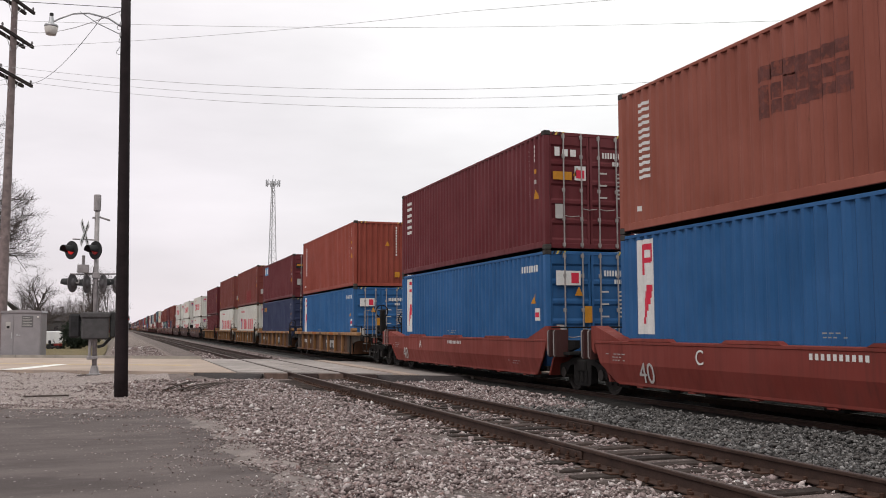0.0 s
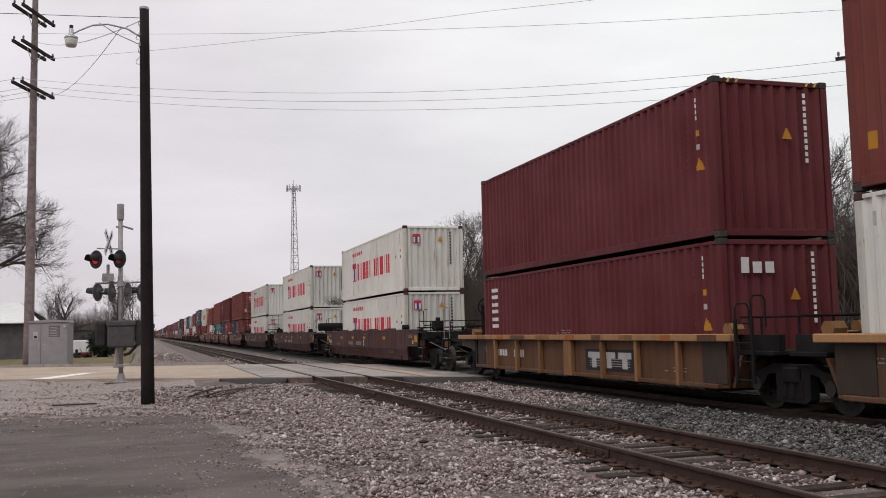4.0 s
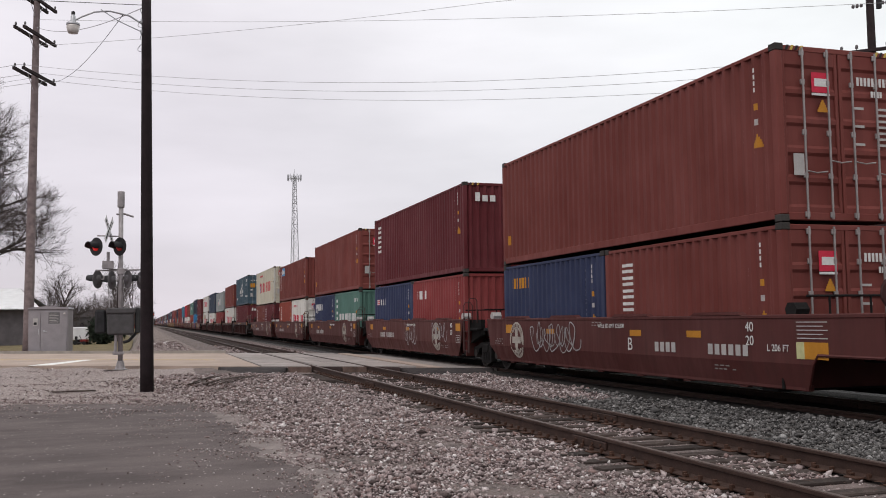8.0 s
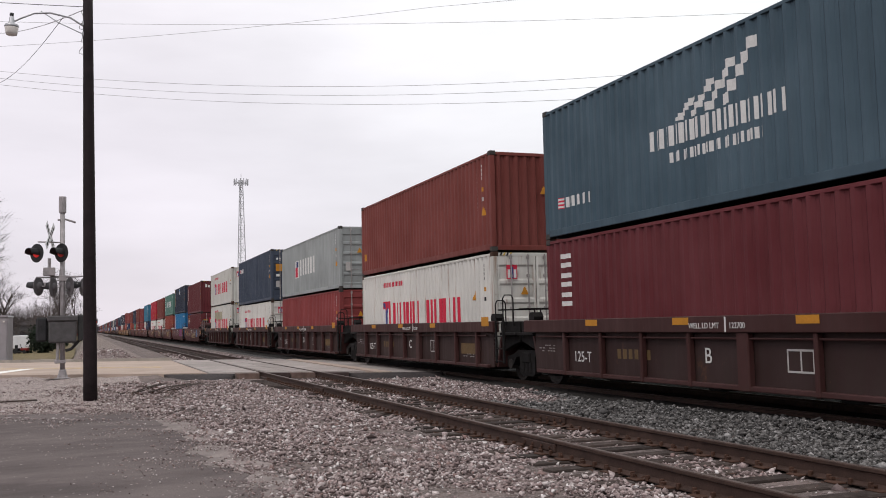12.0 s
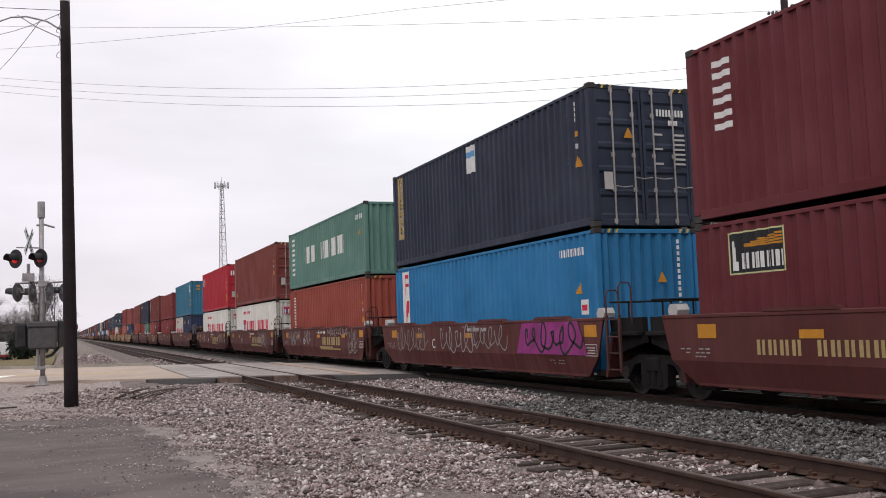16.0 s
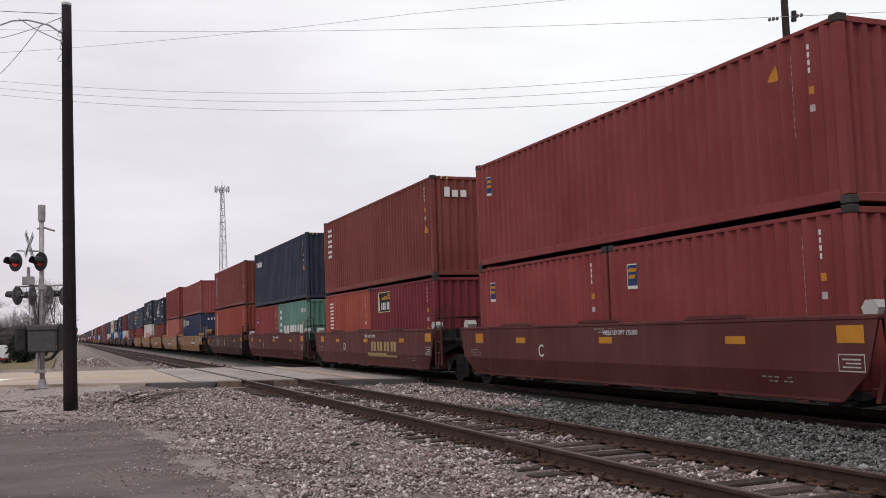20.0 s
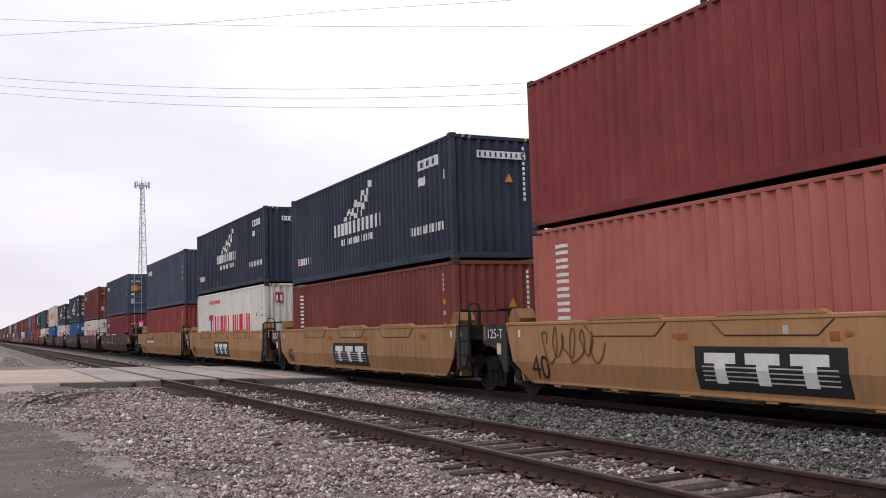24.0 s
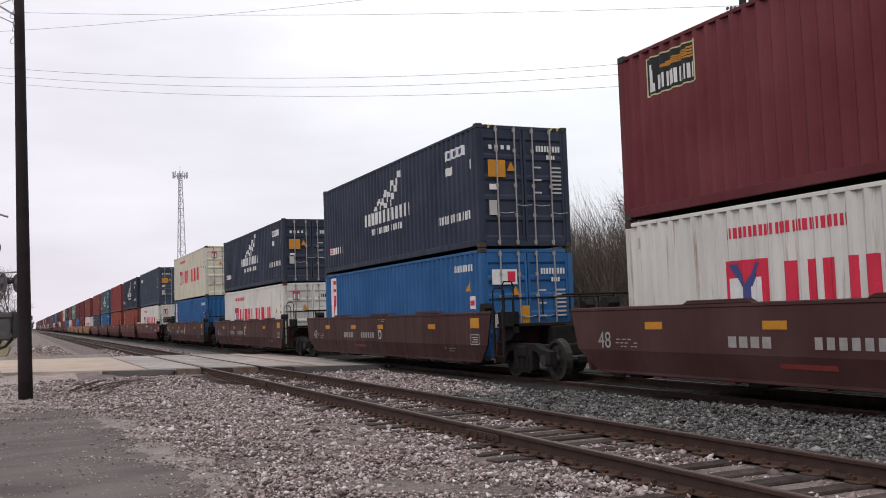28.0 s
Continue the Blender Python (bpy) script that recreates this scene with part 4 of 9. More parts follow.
def utility_pole_right():
    t = thing("utility_pole", "dark utility pole with crossarms and wires behind the train", "utility pole", pose(25.8, 28.2, -0.55))
    g = Geo()
    g.tube([(0.0, 0, z) for z in frange(-0.4, 15.4, 2)], [0.21 - 0.005 * max(z, 0) for z in frange(-0.4, 15.4, 2)], M["pole_brown"], 12)
    part("pole", g, t, smooth=True)
    d1 = Vector((0.73, -0.68, 0))
    d2 = Vector((0.35, 0.93, 0))
    for d, z, h in ((d1, 11.95, 1.15), (d2, 11.2, 1.2)):
        g = Geo()
        s = Vector((-d.y, d.x, 0)) * 0.05
        c = Vector((0, 0, z)) - Vector((-d.y, d.x, 0)) * 0.22
        r = Vector((0, 0, 0.06))
        a, b = c - d * h, c + d * h
        pa = [a - s - r, a + s - r, a + s + r, a - s + r]
        pb = [b - s - r, b + s - r, b + s + r, b - s + r]
        g.face(pa, M["pole_brown"])
        g.face(pb[::-1], M["pole_brown"])
        for i in range(4):
            g.face([pa[i], pa[(i + 1) % 4], pb[(i + 1) % 4], pb[i]], M["pole_brown"])
        arm = part("crossarm", g, t)
        for e in (-0.9, -0.45, 0.45, 0.9):
            g = Geo()
            insulator(g, tuple(c + d * h * e + Vector((0, 0, 0.06))))
            part("insulator", g, arm)
        g = Geo()
        for e in (-0.6, 0.6):
            g.tube([Vector((0, 0, z - 0.6)), c + d * h * e], 0.014, M["galv"], 5)
        part("arm_brace", g, t)
    for k in (-1, 1):
        g = Geo()
        for i in range(3):
            q = Vector((0, 0, 13.75)) + d1 * k * (0.3 + 0.14 * i)
            g.lathe([(0.02, -0.05), (0.075, -0.02), (0.075, 0.02), (0.02, 0.05)], M["insulator"], tuple(q), "x", 8)
        part("strain_insulator", g, t)
    g = Geo()
    g.tube([Vector((0, 0, 13.55)) + d1 * 0.3, Vector((0, 0, 13.95)) + d1 * 0.32], 0.1, M["black"], 8)
    part("arrester", g, t)
    for k in range(4):
        g = Geo()
        pts = [Vector((0, 0, 11.2)) + d1 * (0.3 + 0.2 * k) + Vector((0.15 * math.sin(i), 0.1 * math.cos(i * 1.3), -0.16 * i + 0.02 * i * i)) for i in range(7)]
        g.tube(pts, 0.009, M["wire_dark"], 4)
        part("jumper_wire", g, t)
    g = Geo()
    g.tube([Vector((0, 0, 9.4)), Vector((0, 0, 10.9)) + d1 * 1.0], 0.025, M["galv"], 5)
    part("strut", g, t)
    return t


utility_pole_left()
utility_pole_right()
PL, PR = Vector((-5.55, 52.0, 0.1)), Vector((25.55, 28.2, -0.55))


def wire(a, b, sag, r=0.011, mat="wire", label="thin overhead wire spanning the tracks"):
    g = Geo()
    n = 24
    g.tube([a.lerp(b, i / n) - Vector((0, 0, sag * 4 * (i / n) * (1 - i / n))) for i in range(n + 1)], r, M[mat], 5)
    return tagged(part("overhead_wire", g), label, "wire", "overhead wires")


dl = Vector((0.347, 0.938, 0)).normalized()
for k, (e, zr, er) in enumerate(((-1.6, 11.88, -0.9), (0.0, 11.45, -0.5), (1.6, 10.9, 0.6))):
    wire(PL + dl * e + Vector((0, 0, 14.5)), PR + Vector((0.73 * er, -0.68 * er, zr)), 0.98, 0.009)
    wire(PR + Vector((0.73 * er, -0.68 * er, zr)), PR + Vector((60, -36, zr - 1 + 0.4 * k)), 0.6)
    wire(PL + dl * e + Vector((0, 0, 14.5)), PL + Vector((-60, 42, 15)), 0.8)
wire(PL + Vector((0, 0, 17.3)), PR + Vector((0, 0, 13.75)), 0.35, 0.009)
wire(PR + Vector((0, 0, 13.75)), PR + Vector((60, -40, 13)), 0.8)
wire(PL + Vector((0, 0, 15.9)), Vector((14.16, 38.15, 15.5)), 0.2, 0.009)
wire(Vector((14.16, 38.15, 15.5)), Vector((64.16, 3.15, 15.3)), 0.3, 0.009)
wire(PL + Vector((0.6, 0.6, 14.2)), Vector((-0.6, 23.8, 9.1)), 0.5, 0.008, "wire_dark", "dark service cable from the utility pole to the lamp pole")
wire(PL + Vector((-0.2, 0, 14.2)), PL + Vector((-40, 10, 9)), 0.5, 0.008, "wire_dark", "dark guy cable running off beyond the pole")
wire(Vector((-0.1, 23.8, 9.4)), Vector((-60, 28, 10.5)), 0.6, 0.008, "wire_dark", "dark service cable leaving the lamp pole")
wire(Vector((-0.1, 23.8, 9.35)), PL + Vector((0, 0, 16.9)), 0.4)

# ---- lattice mast in the distance ----
def lattice_tower():
    t = thing("radio_tower", "tall grey steel lattice communications tower with antennas on top", "tower", pose(42.4, 282, -0.5))
    H = 45.9
    corner = [Vector((math.cos(radians(90 + 120 * k)), math.sin(radians(90 + 120 * k)), 0)) for k in range(3)]
    rad = lambda z: 2.0 - 1.5 * z / H
    for c in corner:
        g = Geo()
        g.tube([c * rad(0), c * rad(H) + Vector((0, 0, H))], 0.13, M["galv"], 6)
        part("leg", g, t)
    for k in range(3):
        g = Geo()
        a, b = corner[k], corner[(k + 1) % 3]
        n = 22
        for i in range(n):
            z0, z1 = H * i / n, H * (i + 1) / n
            p, q = (a, b) if i % 2 else (b, a)
            g.tube([p * rad(z0) + Vector((0, 0, z0)), q * rad(z1) + Vector((0, 0, z1))], 0.06, M["galv"], 4)
            g.tube([a * rad(z1) + Vector((0, 0, z1)), b * rad(z1) + Vector((0, 0, z1))], 0.05, M["galv"], 4)
        part("bracing", g, t, kind="stuff")
    g = Geo()
    ring = [Vector((2.0 * math.cos(radians(30 + 60 * i)), 2.0 * math.sin(radians(30 + 60 * i)), H - 0.8)) for i in range(7)]
    g.tube(ring, 0.05, M["galv"], 5)
    for r in ring[:6]:
        g.tube([Vector((0, 0, H - 0.8)), r], 0.06, M["galv"], 4)
    part("platform", g, t)
    for r in ring[:6]:
        for e in (-0.5, 0.5):
            g = Geo()
            p = r + Vector((-r.y, r.x, 0)).normalized() * e
            g.box((p.x - 0.11, p.y - 0.08, H - 1.5), (p.x + 0.11, p.y + 0.08, H + 0.4), M["galv"], 0.03)
            part("antenna", g, t)
    g = Geo()
    g.tube([(0, 0, H - 1), (0, 0, H + 2.0)], 0.06, M["galv"], 5)
    part("whip", g, t)
    return t


lattice_tower()


# ---- containers ----
# A container's own space: y runs from its near end (0) to its far end, x is across, z up from its base.
HALF, PITCH = 1.219, 0.28


def wave(y):
    """How far the pressed side sheet lies behind its outer face at y."""
    u = (y / PITCH) % 1.0
    if u < 0.27:
        return 0.0
    if u < 0.5:
        return 0.046 * (u - 0.27) / 0.23
    if u < 0.77:
        return 0.046
    return 0.046 * (1 - (u - 0.77) / 0.23)


def breaks(a, b, period=PITCH):
    ys = [a]
    k = math.floor(a / period)
    while k * period < b:
        for u in (0.0, 0.27, 0.5, 0.77):
            y = (k + u) * period
            if a + 1e-4 < y < b - 1e-4:
                ys.append(y)
        k += 1
    return ys + [b]


def corrugated(g, a, b, z0, z1, mat, at, depth=1.0, period=PITCH):
    """A pressed sheet from a to b, between two heights; at(u, out, z) places its points."""
    s, k = g.slot(mat), len(g.v)
    ys = breaks(a, b, period)
    for z in (z0, z1):
        for y in ys:
            g.v.append(at(y, wave(y * PITCH / period) * depth, z))
    n = len(ys)
    for i in range(n - 1):
        g.f.append((k + i, k + i + 1, k + n + i + 1, k + n + i))
        g.m.append(s)


class Marks:
    """Flat markings that follow the pressed side (side=True) or stand on the near end."""

    def __init__(self, skin=True):
        self.g, self.skin = Geo(), skin

    def rect(self, y0, y1, z0, z1, mat, lift=0.004):
        g = self.g
        ys = breaks(min(y0, y1), max(y0, y1)) if self.skin else [min(y0, y1), max(y0, y1)]
        s, k, n = g.slot(M[mat]), len(g.v), len(ys)
        for z in (z0, z1):
            for y in ys:
                g.v.append((-HALF + 0.006 + (wave(y) if self.skin else 0) - lift, y, z))
        for i in range(n - 1):
            g.f.append((k + i, k + i + 1, k + n + i + 1, k + n + i))
            g.m.append(s)

    def leaning(self, y0, y1, z0, z1, lean, mat, lift=0.004, n=6):
        for i in range(n):
            a, b = z0 + (z1 - z0) * i / n, z0 + (z1 - z0) * (i + 1) / n
            d = -lean * (i + 0.5) / n
            self.rect(y0 + d, y1 + d, a, b, mat, lift)

    def word(self, y0, y1, z0, z1, n, mat, weight=0.31, lift=0.005):
        """A name reduced to upright bars, a thick and a thin one for each of n letters, reading from y0 down to y1."""
        w = (y0 - y1) / n
        for i in range(n):
            a = y0 - i * w
            self.rect(a, a - w * weight, z0, z1, mat, lift)
            self.rect(a - w * (0.84 - weight * 0.75), a - w * 0.84, z0, z1, mat, lift)

    def column(self, y0, y1, z1, z0, n, mat, gap=0.3):
        """Upright row of n short bars, one for each letter, from z1 down to z0."""
        h = (z1 - z0) / n
        for i in range(n):
            b = z1 - i * h
            self.rect(y0, y1, b - h * 0.24, b, mat)
            self.rect(y0, y1, b - h * (1 - gap), b - h * 0.46, mat)


def serial(mk, L, H, dark=False, tri=True, sticker=True):
    """The upright rows of small characters by the near corner, reduced to bars."""
    c = "d_black" if dark else "d_white"
    for i in range(11):
        mk.rect(0.965, 0.922, H - 0.35 - i * 0.11 - 0.075, H - 0.35 - i * 0.11, c)
    for i in range(4):
        mk.rect(0.605, 0.562, H - 0.28 - i * 0.11 - 0.075, H - 0.28 - i * 0.11, c)
    if sticker:
        mk.rect(0.61, 0.53, H - 0.99, H - 0.88, "d_yellow")
        mk.rect(0.61, 0.53, H - 1.24, H - 1.14, "d_grey" if not dark else c)
    if tri:
        for i in range(5):
            mk.rect(0.66 - 0.025 * i, 0.44 + 0.025 * i, H - 1.62 + i * 0.045, H - 1.575 + i * 0.045, "d_yellow")


def line_box(mk, y0, y1, z0, z1):
    """The shipping line's square emblem: a red frame with white and blue shapes."""
    mk.rect(y0, y1, z0, z1, "d_red", 0.004)
    w, h = y0 - y1, z1 - z0
    mk.rect(y0 - w * 0.12, y0 - w * 0.42, z0 + h * 0.06, z1 - h * 0.30, "d_white", 0.007)
    mk.rect(y0 - w * 0.58, y0 - w * 0.88, z0 + h * 0.06, z1 - h * 0.30, "d_white", 0.007)
    mk.rect(y0 - w * 0.40, y0 - w * 0.60, z0 + h * 0.06, z0 + h * 0.55, "d_violet", 0.0085)
    mk.leaning(y0 - w * 0.38, y0 - w * 0.52, z0 + h * 0.55, z1 - h * 0.06, -w * 0.24, "d_violet", 0.0085, 10)
    mk.leaning(y0 - w * 0.48, y0 - w * 0.62, z0 + h * 0.55, z1 - h * 0.06, w * 0.24, "d_violet", 0.0085, 10)


SPECIAL = dict(texred="texmaroon", navydark="navyplain", browndark="brown", talpatch="tal", whitesoot="white", whitespray="white", creamdrab="white")


def marks_for(design, L, H):
    mk = Marks()
    note, design = design, SPECIAL.get(design, design)
    r = random.Random(4)
    if note == "browndark":          # rows of blurred dark smears
        for k in range(7):
            a = 7.75 - k * 0.3
            for z in (4.35 - 2.9, 4.62 - 2.9, 4.9 - 2.9):
                mk.rect(a, a - r.uniform(0.24, 0.33), z + r.uniform(-0.03, 0.05), z + r.uniform(0.2, 0.3), "d_smear", 0.003)
    if note == "talpatch":
        mk.rect(6.35, 3.6, 0.2, 1.18, "repaint", 0.003)
        mk.rect(6.6, 6.52, 0.8, 0.86, "d_white")
        mk.rect(5.5, 5.38, 0.78, 0.92, "d_pale")
        mk.rect(6.1, 6.0, 0.42, 0.48, "d_grey")
    if note == "whitespray":
        for k in range(5):
            a = 6.0 - k * 0.22
            mk.leaning(a, a - 0.07, 0.5, 1.05, 0.12 * (-1) ** k, "d_grey", 0.004, 5)
    if note == "creamdrab":
        mk.rect(9.65, 5.2, 1.72, 2.4, "overpaint", 0.003)
    long = L > 8
    c = H / 2
    if design in ("white", "cream"):
        if long:
            line_box(mk, 9.72, 8.84, c - 0.42, c + 0.45)
            mk.word(8.5, 5.75, c - 0.40, c + 0.38, 4, "d_red")
            mk.word(5.2, 2.25, c - 0.40, c + 0.38, 4, "d_red")
            mk.word(9.65, 7.35, H - 0.52, H - 0.36, 15, "d_red", 0.35)
        else:
            line_box(mk, 5.3, 4.75, c - 0.38, c + 0.32)
            mk.word(4.55, 2.75, c - 0.36, c + 0.26, 4, "d_red")
            mk.word(2.4, 0.9, c - 0.36, c + 0.26, 4, "d_red")
            mk.word(5.2, 3.6, H - 0.5, H - 0.36, 13, "d_red", 0.35)
        serial(mk, L, H, True, tri=False)
        for i in range(5):
            mk.rect(1.42 - 0.025 * i, 1.18 + 0.025 * i, H - 1.2 + i * 0.05, H - 1.15 + i * 0.05, "d_yellow")
        mk.rect(L - 0.42, L - 0.36, H - 0.5, H - 0.3, "d_grey")
    elif design in ("navy", "slate") and long:
        # a sail of slanting bars over two rows of bars
        for i in range(4):
            mk.leaning(7.15 - 0.42 * i, 6.95 - 0.42 * i, c + 0.18, c + 0.5 + 0.2 * i, 0.5 + 0.12 * i, "d_white", n=5)
        mk.word(7.9, 4.3, c - 0.22, c + 0.14, 12, "d_white", 0.32)
        mk.word(7.3, 4.8, c - 0.52, c - 0.34, 11, "d_white", 0.3)
        mk.word(2.35, 0.5, 0.72, 0.92, 12, "d_white", 0.3)
        mk.rect(11.6, 11.3, 0.62, 0.86, "d_red")
        for i in range(3):
            mk.rect(11.62, 11.28, 0.64 + i * 0.08, 0.68 + i * 0.08, "d_white", 0.006)
        mk.word(11.2, 10.2, 0.62, 0.84, 4, "d_white")
        mk.rect(1.9, 0.75, H - 0.62, H - 0.38, "d_white")
        for i in range(7):
            mk.rect(1.82 - i * 0.15, 1.76 - i * 0.15, H - 0.57, H - 0.43, "d_navy", 0.007)
        mk.rect(1.9, 1.4, H - 1.0, H - 0.8, "d_white")
        mk.rect(0.5, 0.36, H - 1.0, H - 0.78, "d_white")
    elif design == "navyplain":
        mk.rect(11.6, 11.3, H - 0.75, H - 0.5, "d_red")
        for i in range(3):
            mk.rect(11.62, 11.28, H - 0.73 + i * 0.08, H - 0.69 + i * 0.08, "d_white", 0.006)
        mk.word(11.2, 10.1, H - 0.78, H - 0.52, 4, "d_white")
        serial(mk, L, H)
    elif design == "green":
        if long:
            mk.word(9.15, 7.0, c - 0.28, c + 0.42, 5, "d_white", 0.34)
            mk.word(6.3, 2.75, c - 0.28, c + 0.42, 8, "d_white", 0.34)
            mk.column(11.5, 11.05, H - 0.3, 0.5, 4, "d_white")
        else:
            mk.word(4.9, 3.7, 0.95, 1.5, 5, "d_white", 0.34)
            mk.word(3.4, 1.0, 0.95, 1.5, 8, "d_white", 0.34)
            mk.column(5.6, 5.3, H - 0.35, 1.0, 2, "d_white")
        mk.word(1.2, 0.3, H - 0.55, H - 0.38, 8, "d_white")
        mk.rect(0.5, 0.36, H - 1.05, H - 0.85, "d_yellow")
        for i in range(5):
            mk.rect(0.86 - 0.025 * i, 0.64 + 0.025 * i, H - 1.1 + i * 0.05, H - 1.05 + i * 0.05, "d_yellow")
    elif design in ("blue", "cyan"):
        mk.rect(11.55, 10.95, 0.9, H - 0.16, "d_white")
        mk.rect(11.42, 11.30, H - 0.85, H - 0.25, "d_red", 0.007)
        mk.rect(11.30, 11.02, H - 0.37, H - 0.25, "d_red", 0.007)
        mk.rect(11.12, 11.02, H - 0.6, H - 0.37, "d_red", 0.007)
        mk.rect(11.30, 11.12, H - 0.62, H - 0.52, "d_red", 0.007)
        mk.leaning(11.42, 11.27, 1.1, 1.85, 0.22, "d_red", 0.007)
        mk.word(1.5, 0.5, H - 0.5, H - 0.34, 7, "d_white")
        mk.rect(0.75, 0.45, 1.2, 1.5, "d_white")
        mk.rect(0.7, 0.5, 1.28, 1.4, "d_red", 0.007)
        for i in range(5):
            mk.rect(0.86 - 0.03 * i, 0.6 + 0.03 * i, 1.62 + i * 0.05, 1.67 + i * 0.05, "d_yellow")
    elif design in ("brown", "orange", "salmon"):
        mk.column(L - 0.75, L - 1.2, H - 0.36, (0.75 if H < 2.7 else 0.95) if long else 0.9, 6 if long else 5, "d_white")
        serial(mk, L, H)
        mk.rect(11.5, 11.4, 0.4, 0.5, "d_white") if long else None
    elif design == "molbrown":
        mk.column(L - 0.6, L - 1.0, H - 0.36, 0.75, 6, "d_white")
        mk.rect(10.85, 9.4, H - 0.75, H - 0.18, "d_blue")
        mk.rect(10.7, 10.35, H - 0.65, H - 0.28, "d_white", 0.007)
        mk.rect(10.2, 9.55, H - 0.6, H - 0.35, "d_white", 0.007)
        serial(mk, L, H)
    elif design == "texmaroon":
        mk.column(L - 0.66, L - 1.05, H - 0.36, H - 1.6, 3, "d_white")
        serial(mk, L, H)
    elif design in ("beacon", "beaconlit"):
        y0, z0 = L - 0.77, H - 0.88
        mk.rect(y0, y0 - 1.3, z0, z0 + 0.66, "d_pale")
        mk.rect(y0 - 0.03, y0 - 1.27, z0 + 0.025, z0 + 0.635, "d_black", 0.0055)
        for i in range(4):
            for k in range(5):
                a = y0 - 0.36 - 0.18 * k
                mk.rect(a, a - 0.18, z0 + 0.41 + i * (0.012 + 0.009 * k), z0 + 0.425 + i * (0.012 + 0.009 * k) + 0.004 * k, "d_yellow", 0.007)
        mk.rect(y0 - 0.08, y0 - 0.25, z0 + 0.06, z0 + 0.2, "d_white", 0.007)
        mk.rect(y0 - 0.1, y0 - 0.22, z0 + 0.2, z0 + 0.42, "d_white", 0.007)
        mk.rect(y0 - 0.12, y0 - 0.2, z0 + 0.42, z0 + 0.52, "d_white", 0.007)
        mk.word(y0 - 0.3, y0 - 1.24, z0 + 0.08, z0 + 0.32, 6, "d_white", 0.34, 0.007)
        serial(mk, L, H)
    elif design == "beaconred":
        y0 = L - 0.55
        mk.rect(y0, y0 - 0.36, H - 0.86, H - 0.4, "d_white")
        mk.rect(y0 - 0.02, y0 - 0.34, H - 0.8, H - 0.42, "d_navy", 0.0055)
        mk.leaning(y0 - 0.1, y0 - 0.3, H - 0.55, H - 0.48, 0.04, "d_yellow", 0.007, 3)
        mk.leaning(y0 - 0.1, y0 - 0.25, H - 0.67, H - 0.6, 0.04, "d_yellow", 0.007, 3)
        serial(mk, L, H, tri=False)
        for i in range(5):
            mk.rect(1.42 - 0.022 * i, 1.2 + 0.022 * i, H - 0.62 + i * 0.045, H - 0.575 + i * 0.045, "d_yellow") if long else None
    elif design == "dcgred":
        mk.word(5.5, 4.3, H - 0.72, H - 0.42, 3, "d_white", 0.36)
        serial(mk, L, H)
    elif design == "navyflag":
        mk.rect(5.6, 5.3, H - 0.8, H - 0.58, "d_red")
        for i in range(3):
            mk.rect(5.62, 5.28, H - 0.79 + i * 0.08, H - 0.75 + i * 0.08, "d_white", 0.006)
        mk.word(5.2, 4.0, H - 0.82, H - 0.58, 4, "d_white")
        serial(mk, L, H)
    elif design == "red":
        mk.word(11.75, 10.85, H - 0.95, H - 0.4, 3, "d_white", 0.28)
        serial(mk, L, H)
        mk.rect(0.75, 0.4, 0.45, 0.95, "d_yellow")
    elif design == "teal":
        mk.rect(1.25, 0.3, H - 0.95, H - 0.78, "d_white")
        mk.rect(1.25, 0.62, H - 0.74, H - 0.57, "d_white")
        mk.rect(1.25, 0.7, H - 0.53, H - 0.36, "d_white")
        mk.rect(0.7, 0.55, H - 1.25, H - 1.05, "d_white")
        mk.rect(0.88, 0.43, H - 1.75, H - 1.5, "d_yellow")
        mk.rect(0.88, 0.43, H - 2.1, H - 1.9, "d_yellow")
    elif design == "grey":
        mk.rect(8.85, 8.0, c - 0.42, c + 0.42, "d_white")
        mk.rect(8.7, 8.3, c - 0.38, c + 0.1, "d_red", 0.007)
        mk.rect(8.55, 8.1, c + 0.1, c + 0.38, "d_navy", 0.007)
        mk.word(7.7, 4.5, c - 0.34, c + 0.42, 3, "d_white")
        serial(mk, L, H)
    elif design == "indigo":
        if long:
            for i in range(6):
                mk.leaning(12.0 - 0.2 * i, 11.86 - 0.2 * i, 1.86 + 0.1 * (i % 3), 2.62 + 0.1 * (i % 2), 0.15 - 0.1 * (i % 2), "d_white", n=4)
            mk.word(10.5, 8.3, 2.1, 2.5, 6, "d_white", 0.3)
        else:
            for i in range(5):
                mk.leaning(5.75 - 0.15 * i, 5.66 - 0.15 * i, 1.55 + 0.08 * (i % 3), 2.1 + 0.06 * (i % 2), 0.14 - 0.1 * (i % 2), "d_white", n=4)
            mk.word(4.9, 3.6, 1.75, 2.1, 6, "d_white", 0.3)
        serial(mk, L, H)
    elif design in ("seaco", "seacohaz"):
        mk.word(L - 0.6, L - 1.75, H - 0.66, H - 0.38, 5, "d_yellow", 0.32)
        serial(mk, L, H)
        if design == "seacohaz":
            for i in range(8):
                w = 0.22 * (1 - abs(i - 3.5) / 4)
                mk.rect(2.22 + w, 2.22 - w, 1.85 + i * 0.05, 1.9 + i * 0.05, "d_white")
    elif design == "pearl":
        mk.rect(11.75, 11.25, 0.85, H - 0.12, "d_gold")
        mk.column(11.65, 11.35, H - 0.2, 0.95, 7, "d_white")
        mk.rect(6.35, 5.7, H - 0.85, H - 0.15, "d_white")
        mk.rect(6.25, 5.8, H - 0.45, H - 0.3, "d_blue", 0.007)
        serial(mk, L, H)
    else:
        serial(mk, L, H)
        if design == "tal":
            mk.rect(11.85, 11.7, 0.55, 0.8, "d_yellow")
